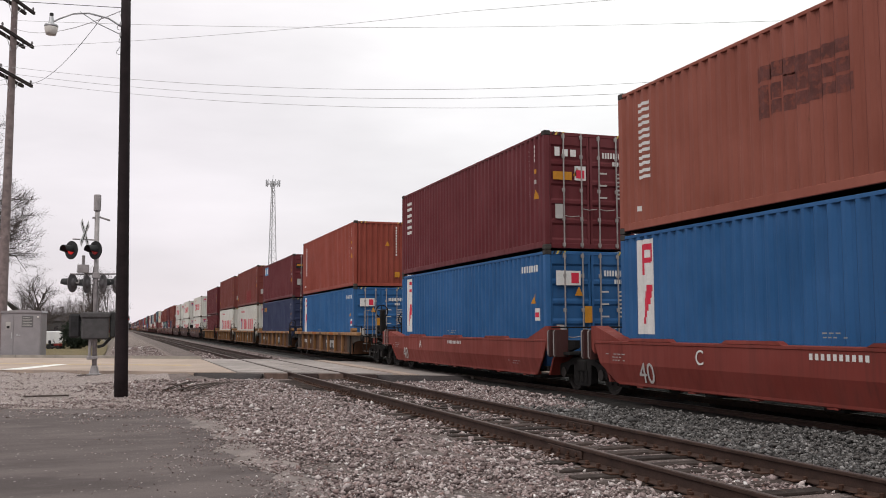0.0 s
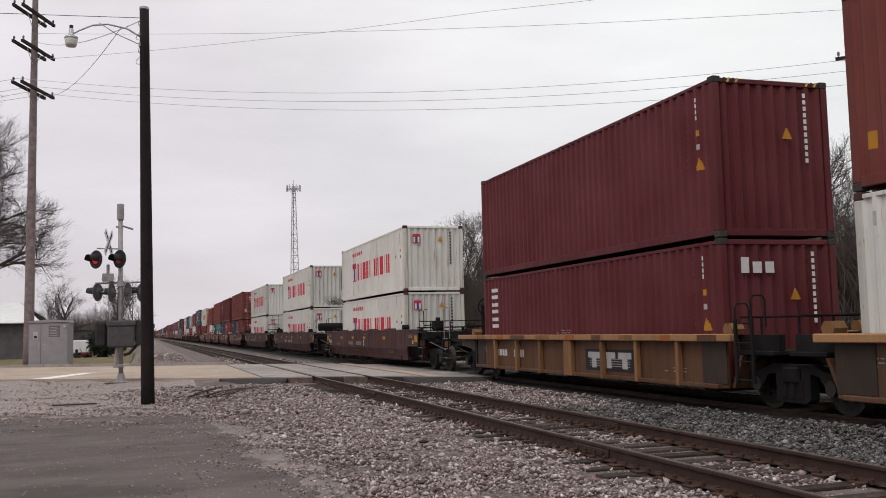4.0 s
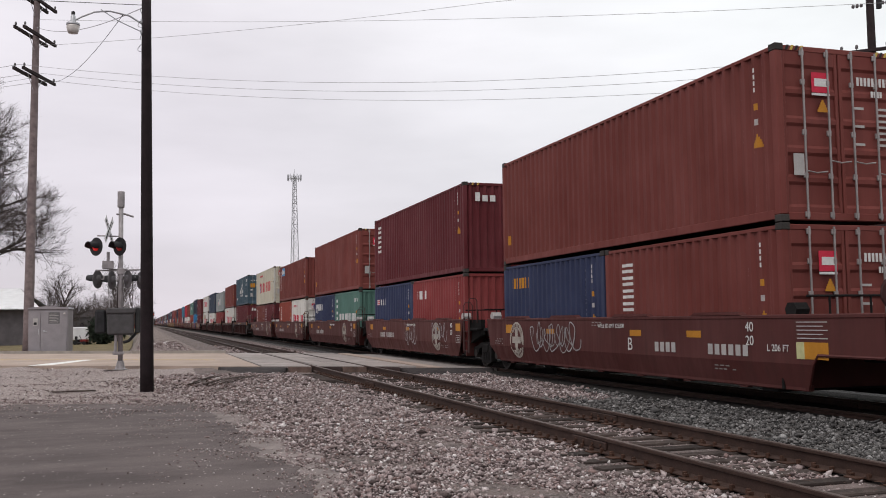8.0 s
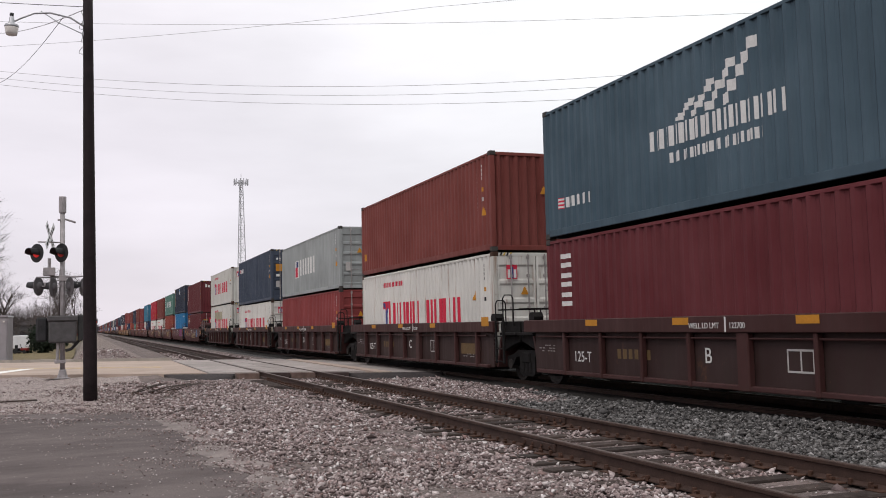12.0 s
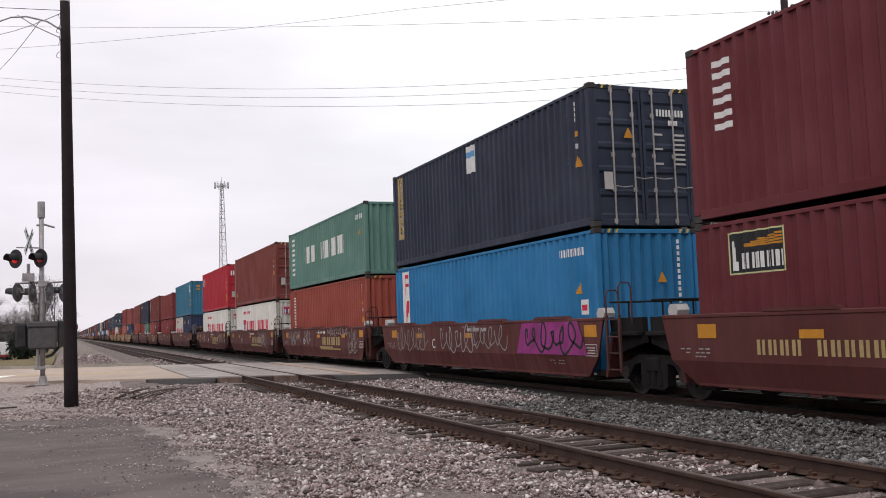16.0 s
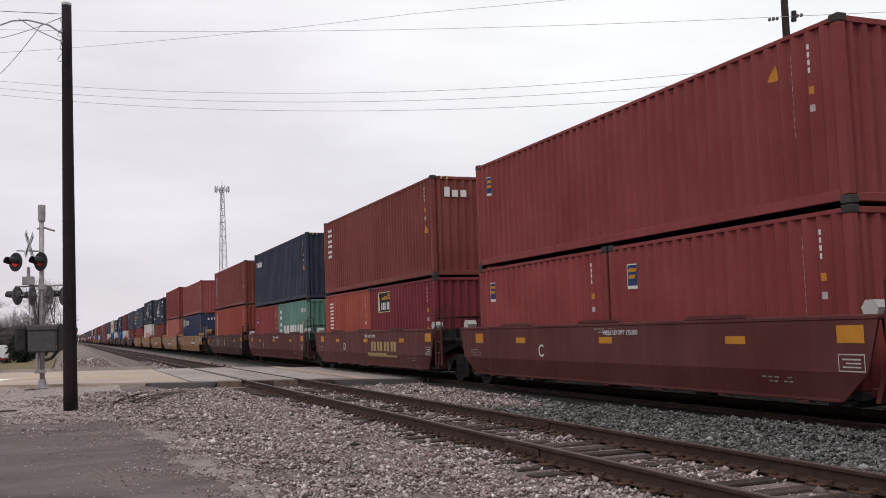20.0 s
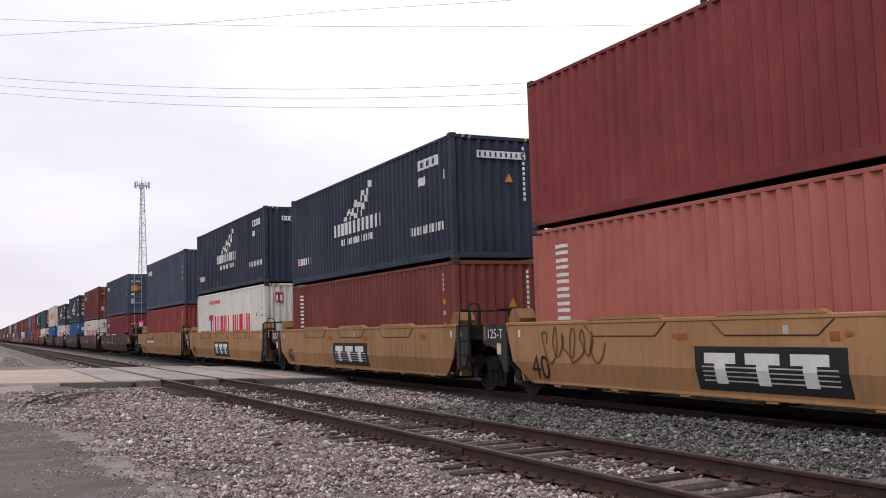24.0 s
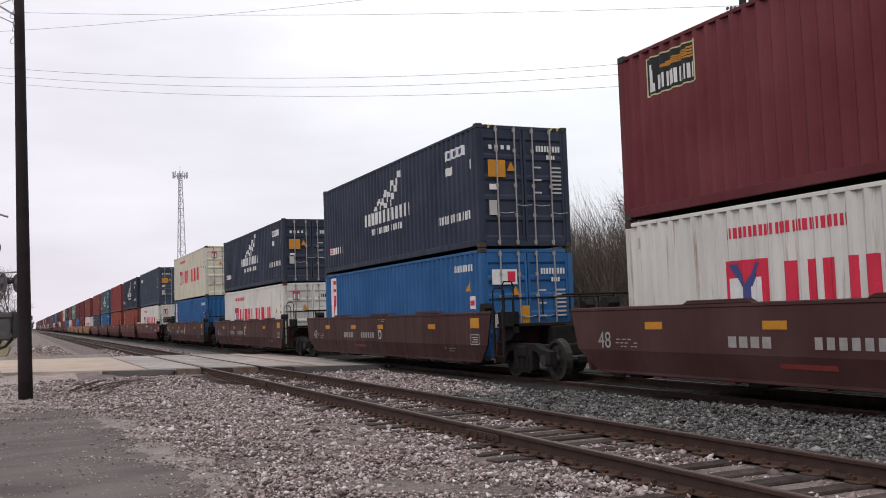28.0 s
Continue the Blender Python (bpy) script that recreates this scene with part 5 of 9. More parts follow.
        if design == "seacomaroon":
            mk.rect(11.4, 9.9, H - 0.75, H - 0.2, "d_blue")
            mk.word(11.3, 10.0, H - 0.65, H - 0.3, 3, "d_white", 0.3, 0.007)
    return mk.g


PAINT = dict(texred="brown", navydark="navy", browndark="rust_brown", white="white_c", cream="cream", navy="navy", navyplain="navy_faded", slate="slate", green="green", blue="blue", cyan="cyan", brown="brown", orange="orange",
             molbrown="brown", texmaroon="maroon", beacon="maroon", beaconlit="crimson", beaconred="redbrown", red="red", teal="teal", grey="grey", indigo="indigo", seaco="indigo", seacohaz="indigo", pearl="navy",
             tal="brown", maroon="maroon", redbrown="redbrown", fadedred="faded_red", salmon="salmon", seacomaroon="maroon", slateplain="slate", dcgred="redbrown", navyflag="indigo")
WORDS = dict(texred="brown", browndark="sunburnt brown", white="white", cream="cream-white", navy="dark navy", navyplain="dark navy", slate="slate-blue", green="green", blue="blue", cyan="bright blue", brown="brown",
             orange="rust-orange", molbrown="brown", texmaroon="maroon", beacon="maroon", beaconlit="crimson", beaconred="red-brown", red="bright red", teal="faded teal", grey="grey", indigo="indigo-blue",
             seaco="indigo-blue", seacohaz="indigo-blue", pearl="dark navy", tal="brown", maroon="maroon", redbrown="red-brown", fadedred="faded red", salmon="faded salmon-red", seacomaroon="maroon", slateplain="slate-blue", dcgred="red-brown", navyflag="dark blue")
EXTRA = dict(white=" with a red emblem and red bars", cream=" with a red emblem and rust stains", navy=" with a white sail emblem", green=" with broad white letter bars",
             blue=" with a white upright panel", cyan=" with a white upright panel", beacon=" with a small black and yellow emblem", pearl=" with a gold upright band",
             teal=" with worn paint and yellow stickers", brown=" with upright white letter bars", orange=" with upright white letter bars")


def end_marks(design, H, door):
    """Markings on the near end, in x and z at y just before it; kept as flat boxes."""
    g = Geo()

    def r(x0, x1, z0, z1, mat, out=0.0):
        g.box((x0, -0.012 - out, z0), (x1, -0.004 - out, z1), M[mat])

    if design == "whitesoot":
        q = random.Random(9)
        for k in range(420):
            x, z = q.gauss(0.3, 0.34), 0.16 + abs(q.gauss(0, 0.26))
            if abs(x) < 1.0:
                w, h, n = q.uniform(0.006, 0.028), q.uniform(0.008, 0.05), 6
                g.face([(x + w * q.uniform(0.5, 1.2) * math.cos(6.283 * i / n), -0.006 - 0.0001 * (k % 9), z + h * q.uniform(0.5, 1.2) * math.sin(6.283 * i / n)) for i in range(n)], M["smudge"])
    design = SPECIAL.get(design, design)
    dark = design in ("white", "cream")
    c = "d_black" if dark else "d_white"
    if dark:
        r(-0.85, -0.55, H - 0.7, H - 0.34, "d_red")
        r(-0.82, -0.75, H - 0.67, H - 0.46, "d_white", 0.005)
        r(-0.65, -0.58, H - 0.67, H - 0.46, "d_white", 0.005)
        r(-0.74, -0.66, H - 0.68, H - 0.4, "d_violet", 0.007)
    for i in range(5):
        x = 0.28 if not door else -0.35
        z = H - 0.62 if dark and not door else H - 1.1
        r(x - 0.1 + 0.02 * i, x + 0.1 - 0.02 * i, z + i * 0.04, z + 0.04 + i * 0.04, "d_yellow")
    if not door:
        for i in range(11):
            r(0.66, 0.72, H - 0.32 - i * 0.12, H - 0.24 - i * 0.12, c)
    if door:
        for i in range(9):
            r(0.34 + i * 0.075, 0.385 + i * 0.075, H - 0.62, H - 0.48, c)
        for i in range(4):
            r(0.62 + i * 0.06, 0.66 + i * 0.06, H - 0.8, H - 0.7, c)
        for i in range(7):
            r(0.72, 1.0, H - 1.02 - i * 0.1, H - 0.98 - i * 0.1, "d_grey")
            if i % 3 == 0:
                r(0.26, 0.46, H - 1.02 - i * 0.1, H - 0.98 - i * 0.1, "d_grey")
        r(-0.95, -0.75, 0.75, 1.1, "d_grey")
        if design in ("tal", "brown"):
            r(-0.55, -0.2, H - 0.78, H - 0.45, "d_red")
            r(-0.5, -0.25, H - 0.68, H - 0.55, "d_white", 0.005)
            r(-0.55, -0.2, H - 0.83, H - 0.79, "d_white")
        if design in ("red",):
            r(-1.0, -0.92, H - 0.75, H - 0.45, "d_white"), r(-0.86, -0.78, H - 0.75, H - 0.45, "d_white"), r(-0.68, -0.6, H - 0.75, H - 0.45, "d_white")
            r(0.74, 1.02, 0.65, 1.05, "d_yellow")
        if design in ("blue", "cyan"):
            r(-0.95, -0.3, H - 0.85, H - 0.5, "d_white")
            r(-0.55, -0.35, H - 0.8, H - 0.55, "d_red", 0.005)
            r(-0.2, -0.0, H - 1.75, H - 1.35, "d_yellow")
        if design in ("navy", "slate", "navyplain"):
            r(-0.95, -0.5, H - 1.25, H - 0.85, "d_yellow")
            for i in range(4):
                r(-0.92 + i * 0.16, -0.84 + i * 0.16, H - 0.6, H - 0.5, "d_white")
            r(-0.93, -0.7, H - 1.55, H - 1.42, "d_white")
        if design in ("beacon", "beaconlit", "beaconred", "seacomaroon"):
            r(-1.02, -0.58, H - 0.85, H - 0.58, "d_black")
            r(-0.98, -0.62, H - 0.72, H - 0.62, "d_yellow", 0.005)
            r(-0.45, -0.1, H - 0.95, H - 0.48, "d_red")
            r(-0.38, -0.17, H - 0.9, H - 0.6, "d_white", 0.005)
            r(0.74, 0.98, 0.7, 1.05, "d_yellow")
        if design == "texmaroon":
            r(-0.95, -0.82, H - 0.62, H - 0.4, "d_white"), r(-0.75, -0.6, H - 0.62, H - 0.45, "d_white"), r(-0.53, -0.38, H - 0.62, H - 0.45, "d_white")
            r(-1.0, -0.5, H - 1.2, H - 1.0, "d_yellow"), r(-0.42, -0.12, H - 1.2, H - 0.85, "d_white"), r(-0.38, -0.16, H - 1.15, H - 0.95, "d_red", 0.005)
    else:
        if design == "texmaroon":
            r(-0.82, -0.66, H - 0.62, H - 0.34, "d_white"), r(-0.58, -0.4, H - 0.62, H - 0.42, "d_white"), r(-0.32, -0.14, H - 0.62, H - 0.42, "d_white")
        if design in ("navy", "slate"):
            r(-0.55, 0.75, H - 0.55, H - 0.38, "d_white")
            for i in range(9):
                r(-0.5 + i * 0.14, -0.45 + i * 0.14, H - 0.52, H - 0.41, "d_navy", 0.003)
        if design == "indigo":
            for i in range(6):
                r(-0.7 + i * 0.24, -0.58 + i * 0.24, H - 0.5, H - 0.34, "d_white")
        if design == "teal":
            r(-0.75, -0.45, H - 0.55, H - 0.38, "d_yellow"), r(-0.75, -0.45, H - 0.78, H - 0.67, "d_yellow")
            r(0.62, 0.76, H - 1.6, H - 0.2, "d_white")
            for i in range(10):
                r(0.65, 0.73, H - 0.32 - i * 0.13, H - 0.25 - i * 0.13, "d_black", 0.005)
        if design in ("orange", "texmaroon", "brown"):
            r(0.62, 0.84, 0.42, 0.66, "d_yellow")
    return g


_boxes = {}


def container(design, L, H, door, plain=False):
    """A steel container: frame, two pressed sides, roof, ends, doors with locking bars, markings."""
    key = (design, L, H, door, plain)
    if key in _boxes:
        return copy_thing(_boxes[key], Matrix())
    note, design = design, SPECIAL.get(design, design)
    p = M[PAINT.get(note, PAINT[design])]
    pf = M["white_frame"] if PAINT[design] in ("white_c", "cream") else p
    size = "forty-foot" if L > 8 else "twenty-foot"
    t = thing("shipping_container", f"{WORDS.get(note, WORDS[design])} corrugated steel {size} container{EXTRA.get(design, '')}", "shipping container", group="containers on the train")
    g = Geo()
    for y0 in (0.0, L - 0.16):
        for s in (-1, 1):
            x0, x1 = sorted((s * HALF, s * (HALF - 0.13)))
            g.box((x0, y0, 0.118), (x1, y0 + 0.16, H - 0.118), pf, 0.012)
        g.box((-HALF + 0.16, y0 + 0.02, H - 0.115), (HALF - 0.16, y0 + 0.13, H - 0.025), p, 0.01)
        g.box((-HALF + 0.16, y0 + 0.02, 0.03), (HALF - 0.16, y0 + 0.13, 0.155), p, 0.01)
    for s in (-1, 1):
        x0, x1 = sorted((s * (HALF - 0.004), s * (HALF - 0.07)))
        g.box((x0, 0.165, H - 0.10), (x1, L - 0.165, H - 0.035), p, 0.008)
        g.box((x0, 0.165, 0.05), (x1, L - 0.165, 0.2), p, 0.008)
    if plain:
        for y0 in (0.0, L - 0.178):
            for s in (-1, 1):
                for z0 in (0.0, H - 0.118):
                    x0, x1 = sorted((s * (HALF + 0.002), s * (HALF - 0.16)))
                    g.box((x0, y0 - 0.002, z0), (x1, y0 + 0.18, z0 + 0.118), M["casting"], 0.012)
    part("frame", g, t)
    for y0 in (0.0, L - 0.178) if not plain else ():
        for s in (-1, 1):
            for z0 in (0.0, H - 0.118):
                g = Geo()
                x0, x1 = sorted((s * (HALF + 0.002), s * (HALF - 0.16)))
                g.box((x0, y0 - 0.002, z0), (x1, y0 + 0.18, z0 + 0.118), M["casting"] if design not in ("white", "cream") else M["plate"], 0.012)
                part("corner_casting", g, t)
    for s in (-1, 1):
        g = Geo()
        corrugated(g, 0.16, L - 0.16, 0.19, H - 0.09, p, lambda y, o, z, s=s: (s * (HALF - 0.006 - o), y, z))
        part("side_panel", g, t)
    g = Geo()
    corrugated(g, 0.13, L - 0.13, -HALF + 0.07, HALF - 0.07, p, lambda y, o, x: (x, y, H - 0.04 - o * 0.5), period=0.21)
    part("roof", g, t)
    g = Geo()
    g.box((-HALF + 0.07, 0.13, 0.13), (HALF - 0.07, L - 0.13, 0.17), M["under"])
    part("floor", g, t)
    for near in (True, False):
        y = 0.0 if near else L
        d = 1 if near else -1
        if near != door or (plain and not near):
            g = Geo()
            corrugated(g, -HALF + 0.13, HALF - 0.13, 0.15, H - 0.11, p, lambda x, o, z: (x, y + d * (0.03 + o), z), 1.25, 0.25)
            part("end_panel", g, t)
            continue
        for s in (-1, 1):
            g = Geo()
            x0, x1 = sorted((s * 0.012, s * (HALF - 0.125)))
            yo, yi = y + d * 0.028, y + d * 0.07
            n = 5
            h = (H - 0.34 - 0.16) / n
            sl = g.slot(p)
            prof = [(0.155, 0.03)]
            for i in range(n):
                z = 0.24 + i * h
                prof += [(z, 0.03), (z + 0.05, 0.062), (z + h - 0.12, 0.062), (z + h - 0.07, 0.03)]
            prof += [(H - 0.115, 0.03)]
            k = len(g.v)
            xa, xb = x0 + 0.06, x1 - 0.06
            for x in (xa, xb):
                for z, o in prof:
                    g.v.append((x, y + d * o, z))
            q = len(prof)
            for i in range(q - 1):
                g.f.append((k + i, k + i + 1, k + q + i + 1, k + q + i))
                g.m.append(sl)
            for a, b in ((x0, xa), (xb, x1)):
                g.box((a, min(y + d * 0.022, y + d * 0.07), 0.15), (b, max(y + d * 0.022, y + d * 0.07), H - 0.112), p, 0.006)
            leaf = part("door", g, t)
            for x in (s * 0.24, s * 0.72):
                g = Geo()
                g.tube([(x, y - d * 0.018, 0.05), (x, y - d * 0.018, H - 0.06)], 0.019, M["bar"], 6)
                for z in (0.12, 0.75, 1.45, H - 0.62, H - 0.14):
                    g.box((x - 0.04, min(y - d * 0.02, y + d * 0.02), z - 0.045), (x + 0.04, max(y - d * 0.02, y + d * 0.02), z + 0.045), M["bar"], 0.008)
                part("locking_bar", g, leaf, "zinc locking bar")
                g = Geo()
                zz = 1.0 if x == s * 0.24 else 0.82
                g.tube([(x, y - d * 0.035, zz), (x + 0.18, y - d * 0.045, zz - 0.03), (x + 0.4, y - d * 0.03, zz)], 0.012, M["bar"], 5)
                part("door_handle", g, leaf) if not plain else None
            if plain:
                continue
            g = Geo()
            g.box((s * (HALF - 0.125) - 0.012, min(y + d * 0.02, y + d * 0.05), 0.15), (s * (HALF - 0.125) + 0.012, max(y + d * 0.02, y + d * 0.05), H - 0.112), M["gasket"])
            part("gasket", g, leaf)
    mg = marks_for(note, L, H)
    if mg.f:
        part("side_marking", mg, t, "painted bars and emblems", kind="stuff")
    eg = end_marks(note, H, door)
    if eg.f:
        part("end_marking", eg, t, "painted bars and stickers", kind="stuff")
    g = Geo()
    for s in (-1, 1):
        for i in range(4):
            x = s * (HALF - 0.2) - s * i * 0.09
            g.prism([(x, H - 0.10), (x + 0.045, H - 0.10), (x + 0.085, H - 0.02), (x + 0.04, H - 0.02)], "y", 0.012, 0.021, M["hazard"] if i % 2 else M["d_black"])
    if H > 2.7 and not plain:
        part("height_warning", g, t, "yellow and black stripes")
    _boxes[key] = t
    return t


# ---- well cars ----
# A car's own space: y as its container's, z from the rail top, x across.
SIDE, ARCH = 1.5, 0.86
LOW, TOP = 0.33, 1.465


SPRAY = (
    ("mineral", 7, 9.8, 6.7, 0.62, 1.4, "d_spray", 7), ("mineral", 12, 4.3, 2.0, 0.97, 1.42, "d_spray", 7), ("mineral", 9, 11.5, 8.6, 0.66, 1.4, "d_dim", 8),
    ("mineral", 9, 7.9, 5.2, 0.66, 1.4, "d_spray", 7), ("mineral", 9, 2.9, 0.1, 0.76, 1.4, "d_black", 6), ("mineral", 8, 11.5, 8.8, 0.9, 1.42, "d_dim", 8),
    ("mineral", 8, 8.2, 7.1, 0.8, 1.4, "d_spray", 4), ("mineral", 8, 1.35, 0.33, 0.8, 1.4, "d_dim", 4), ("mineral", 2, 3.5, 1.5, 0.7, 1.4, "d_spray", 6),
    ("mineral", 5, 10.7, 8.6, 0.75, 1.4, "d_spray", 6), ("mineral", 5, 2.0, 0.56, 0.75, 1.4, "d_spray", 5), ("mineral", 1, 2.7, 1.0, 0.75, 1.4, "d_spray", 6), ("mineral", 13, 11.9, 10.3, 0.75, 1.4, "d_spray", 5),
    ("dark", 11, 9.8, 8.2, 0.75, 1.4, "d_spray", 5), ("ochre", 7, 11.4, 8.3, 0.6, 1.42, "d_spray", 8), ("ochre", 13, 11.6, 9.6, 0.7, 1.4, "car_mud", 6), ("oxide", 2, 2.2, 0.6, 0.74, 1.38, "d_spray", 6),
    ("mineral", 8, 4.6, 1.3, 1.16, 1.42, "d_dim", 11), ("mineral", 8, 1.5, 0.35, 0.5, 0.95, "d_dim", 4), ("mineral", 8, 10.9, 9.9, 0.72, 1.3, "d_spray", 4),
    ("mineral", 1, 6.3, 4.6, 0.55, 1.25, "d_spray", 5), ("mineral", 2, 2.6, 1.3, 0.55, 1.35, "d_dim", 5), ("mineral", 12, 6.4, 4.4, 0.95, 1.4, "d_dim", 7),
    ("mineral", 9, 5.6, 3.6, 0.8, 1.4, "d_dim", 6), ("mineral", 13, 5.9, 4.3, 0.8, 1.35, "d_dim", 6), ("mineral", 7, 9.5, 7.0, 0.66, 1.3, "d_dim", 6),
    ("ochre", 3, 2.5, 1.7, 0.7, 1.36, "d_gold_dim", 4))


def scribble(g, y0, y1, z0, z1, x, mat, r, loops=5, w=0.018):
    """A sprayed tangle of loops as one flat ribbon."""
    n = loops * 18
    ph, pts = r.random() * 6, []
    for i in range(n + 1):
        u = i / n
        a = 2 * math.pi * loops * u
        big = 0.72 + 0.28 * math.sin(0.37 * a + ph)
        pts.append((y0 + (y1 - y0) * (0.06 + 0.88 * u) + (y1 - y0) / loops * 0.52 * big * math.cos(a + 0.5 * math.sin(a * 0.5 + ph)), (z0 + z1) / 2 + (z1 - z0) * 0.47 * big * math.sin(a) + 0.04 * math.sin(2.7 * a)))
    s, k = g.slot(mat), len(g.v)
    for i, (y, z) in enumerate(pts):
        y2, z2 = pts[min(i + 1, n)]
        y1_, z1_ = pts[max(i - 1, 0)]
        d = Vector((y2 - y1_, z2 - z1_))
        d = Vector((-d.y, d.x)).normalized() * w if d.length > 1e-6 else Vector((0, w))
        g.v += [(x, y + d.x, z + d.y), (x, y - d.x, z - d.y)]
    for i in range(n):
        g.f.append((k + 2 * i, k + 2 * i + 1, k + 2 * i + 3, k + 2 * i + 2))
        g.m.append(s)


def bogie(parent, y, wheels_moving):
    b = part("bogie", BOGIE["frame"], parent, "cast steel bogie, black with grime", m=pose(0, y, 0))
    for dy in (-0.89, 0.89):
        w = part("wheelset", BOGIE["wheelset"], b, "pair of steel wheels on an axle", m=pose(0, dy, 0.42))
        wheels_moving.append(w)
    return b


def make_bogie():
    g = Geo()
    for s in (-1, 1):
        x0, x1 = sorted((s * 0.93, s * 1.1))
        # arched side frame with two windows and a spring nest
        g.prism([(-1.12, 0.34), (-1.12, 0.6), (-0.75, 0.66), (-0.5, 0.76), (0.5, 0.76), (0.75, 0.66), (1.12, 0.6), (1.12, 0.34), (0.8, 0.36), (0.62, 0.58),
                 (0.42, 0.62), (0.40, 0.22), (0.3, 0.16), (-0.3, 0.16), (-0.40, 0.22), (-0.42, 0.62), (-0.62, 0.58), (-0.8, 0.36)], "x", x0, x1, M["under"])
        for i in range(3):
            for j in range(2):
                g.lathe([(0.07, 0), (0.07, 0.26)], M["under"], (s * (0.97 + 0.1 * j), -0.2 + 0.2 * i, 0.24), n=8)
        for dy in (-0.89, 0.89):
            g.lathe([(0.12, -0.07), (0.12, 0.08), (0.09, 0.1)], M["wheel"], (s * 1.06, dy, 0.42), "x", 10)
    g.box((-1.15, -0.2, 0.46), (1.15, 0.2, 0.72), M["under"], 0.03)
    g.box((-0.5, -1.3, 0.35), (0.5, -1.2, 0.5), M["under"], 0.02)
    g.box((-0.5, 1.2, 0.35), (0.5, 1.3, 0.5), M["under"], 0.02)
    w = Geo()
    for s in (-1, 1):
        w.lathe([(0.1, s * 0.66), (0.34, s * 0.70), (0.36, s * 0.68), (0.45, s * 0.68), (0.42, s * 0.76), (0.418, s * 0.815), (0.36, s * 0.815), (0.32, s * 0.77), (0.12, s * 0.79), (0.1, s * 0.85)],
                M["wheel"], axis="x", n=18)
        for a in range(6):
            q = radians(60 * a)
            w.box((s * 0.78 - 0.012, 0.22 * math.cos(q) - 0.03, 0.22 * math.sin(q) - 0.03), (s * 0.78 + 0.012, 0.22 * math.cos(q) + 0.03, 0.22 * math.sin(q) + 0.03), M["under"])
    w.tube([(-0.85, 0, 0), (0.85, 0, 0)], 0.085, M["wheel"], 10)
    return dict(frame=g.mesh("bogie"), wheelset=w.mesh("wheelset"))


BOGIE = make_bogie()
STYLE = dict(
    oxide=dict(paint="car_red", ribs=0, words="oxide-red smooth-sided"), mineral=dict(paint="car_mineral", ribs=0, words="mineral-red smooth-sided"),
    dark=dict(paint="car_brown", ribs=0, words="dark brown smooth-sided"), ochre=dict(paint="car_yellow", ribs=0, words="ochre-yellow smooth-sided"),
    mud=dict(paint="car_mud", ribs=1, words="muddy ochre ribbed"), ribbed=dict(paint="car_brown", ribs=2, words="dark brown ribbed"))
_cars = {}


def ladder(p, y, x, mat, parent, top=2.5):
    g = Geo()
    for dy in (-0.22, 0.22):
        g.box((x - 0.025, y + dy - 0.03, 0.45), (x + 0.025, y + dy + 0.03, 1.5), mat, 0.008)
        h = top - (0.0 if dy < 0 else 0.12)
        g.tube([(x, y + dy, 1.45), (x, y + dy, h - 0.08), (x + 0.05, y + dy, h), (x + 0.22, y + dy, h), (x + 0.27, y + dy, h - 0.08), (x + 0.27, y + dy, 1.35)], 0.016, mat, 6)
    for z in (0.5, 0.8, 1.1, 1.42):
        g.tube([(x, y - 0.22, z), (x, y + 0.22, z)], 0.016, mat, 6)
    return part("ladder", g, parent, "upright grab ladder")


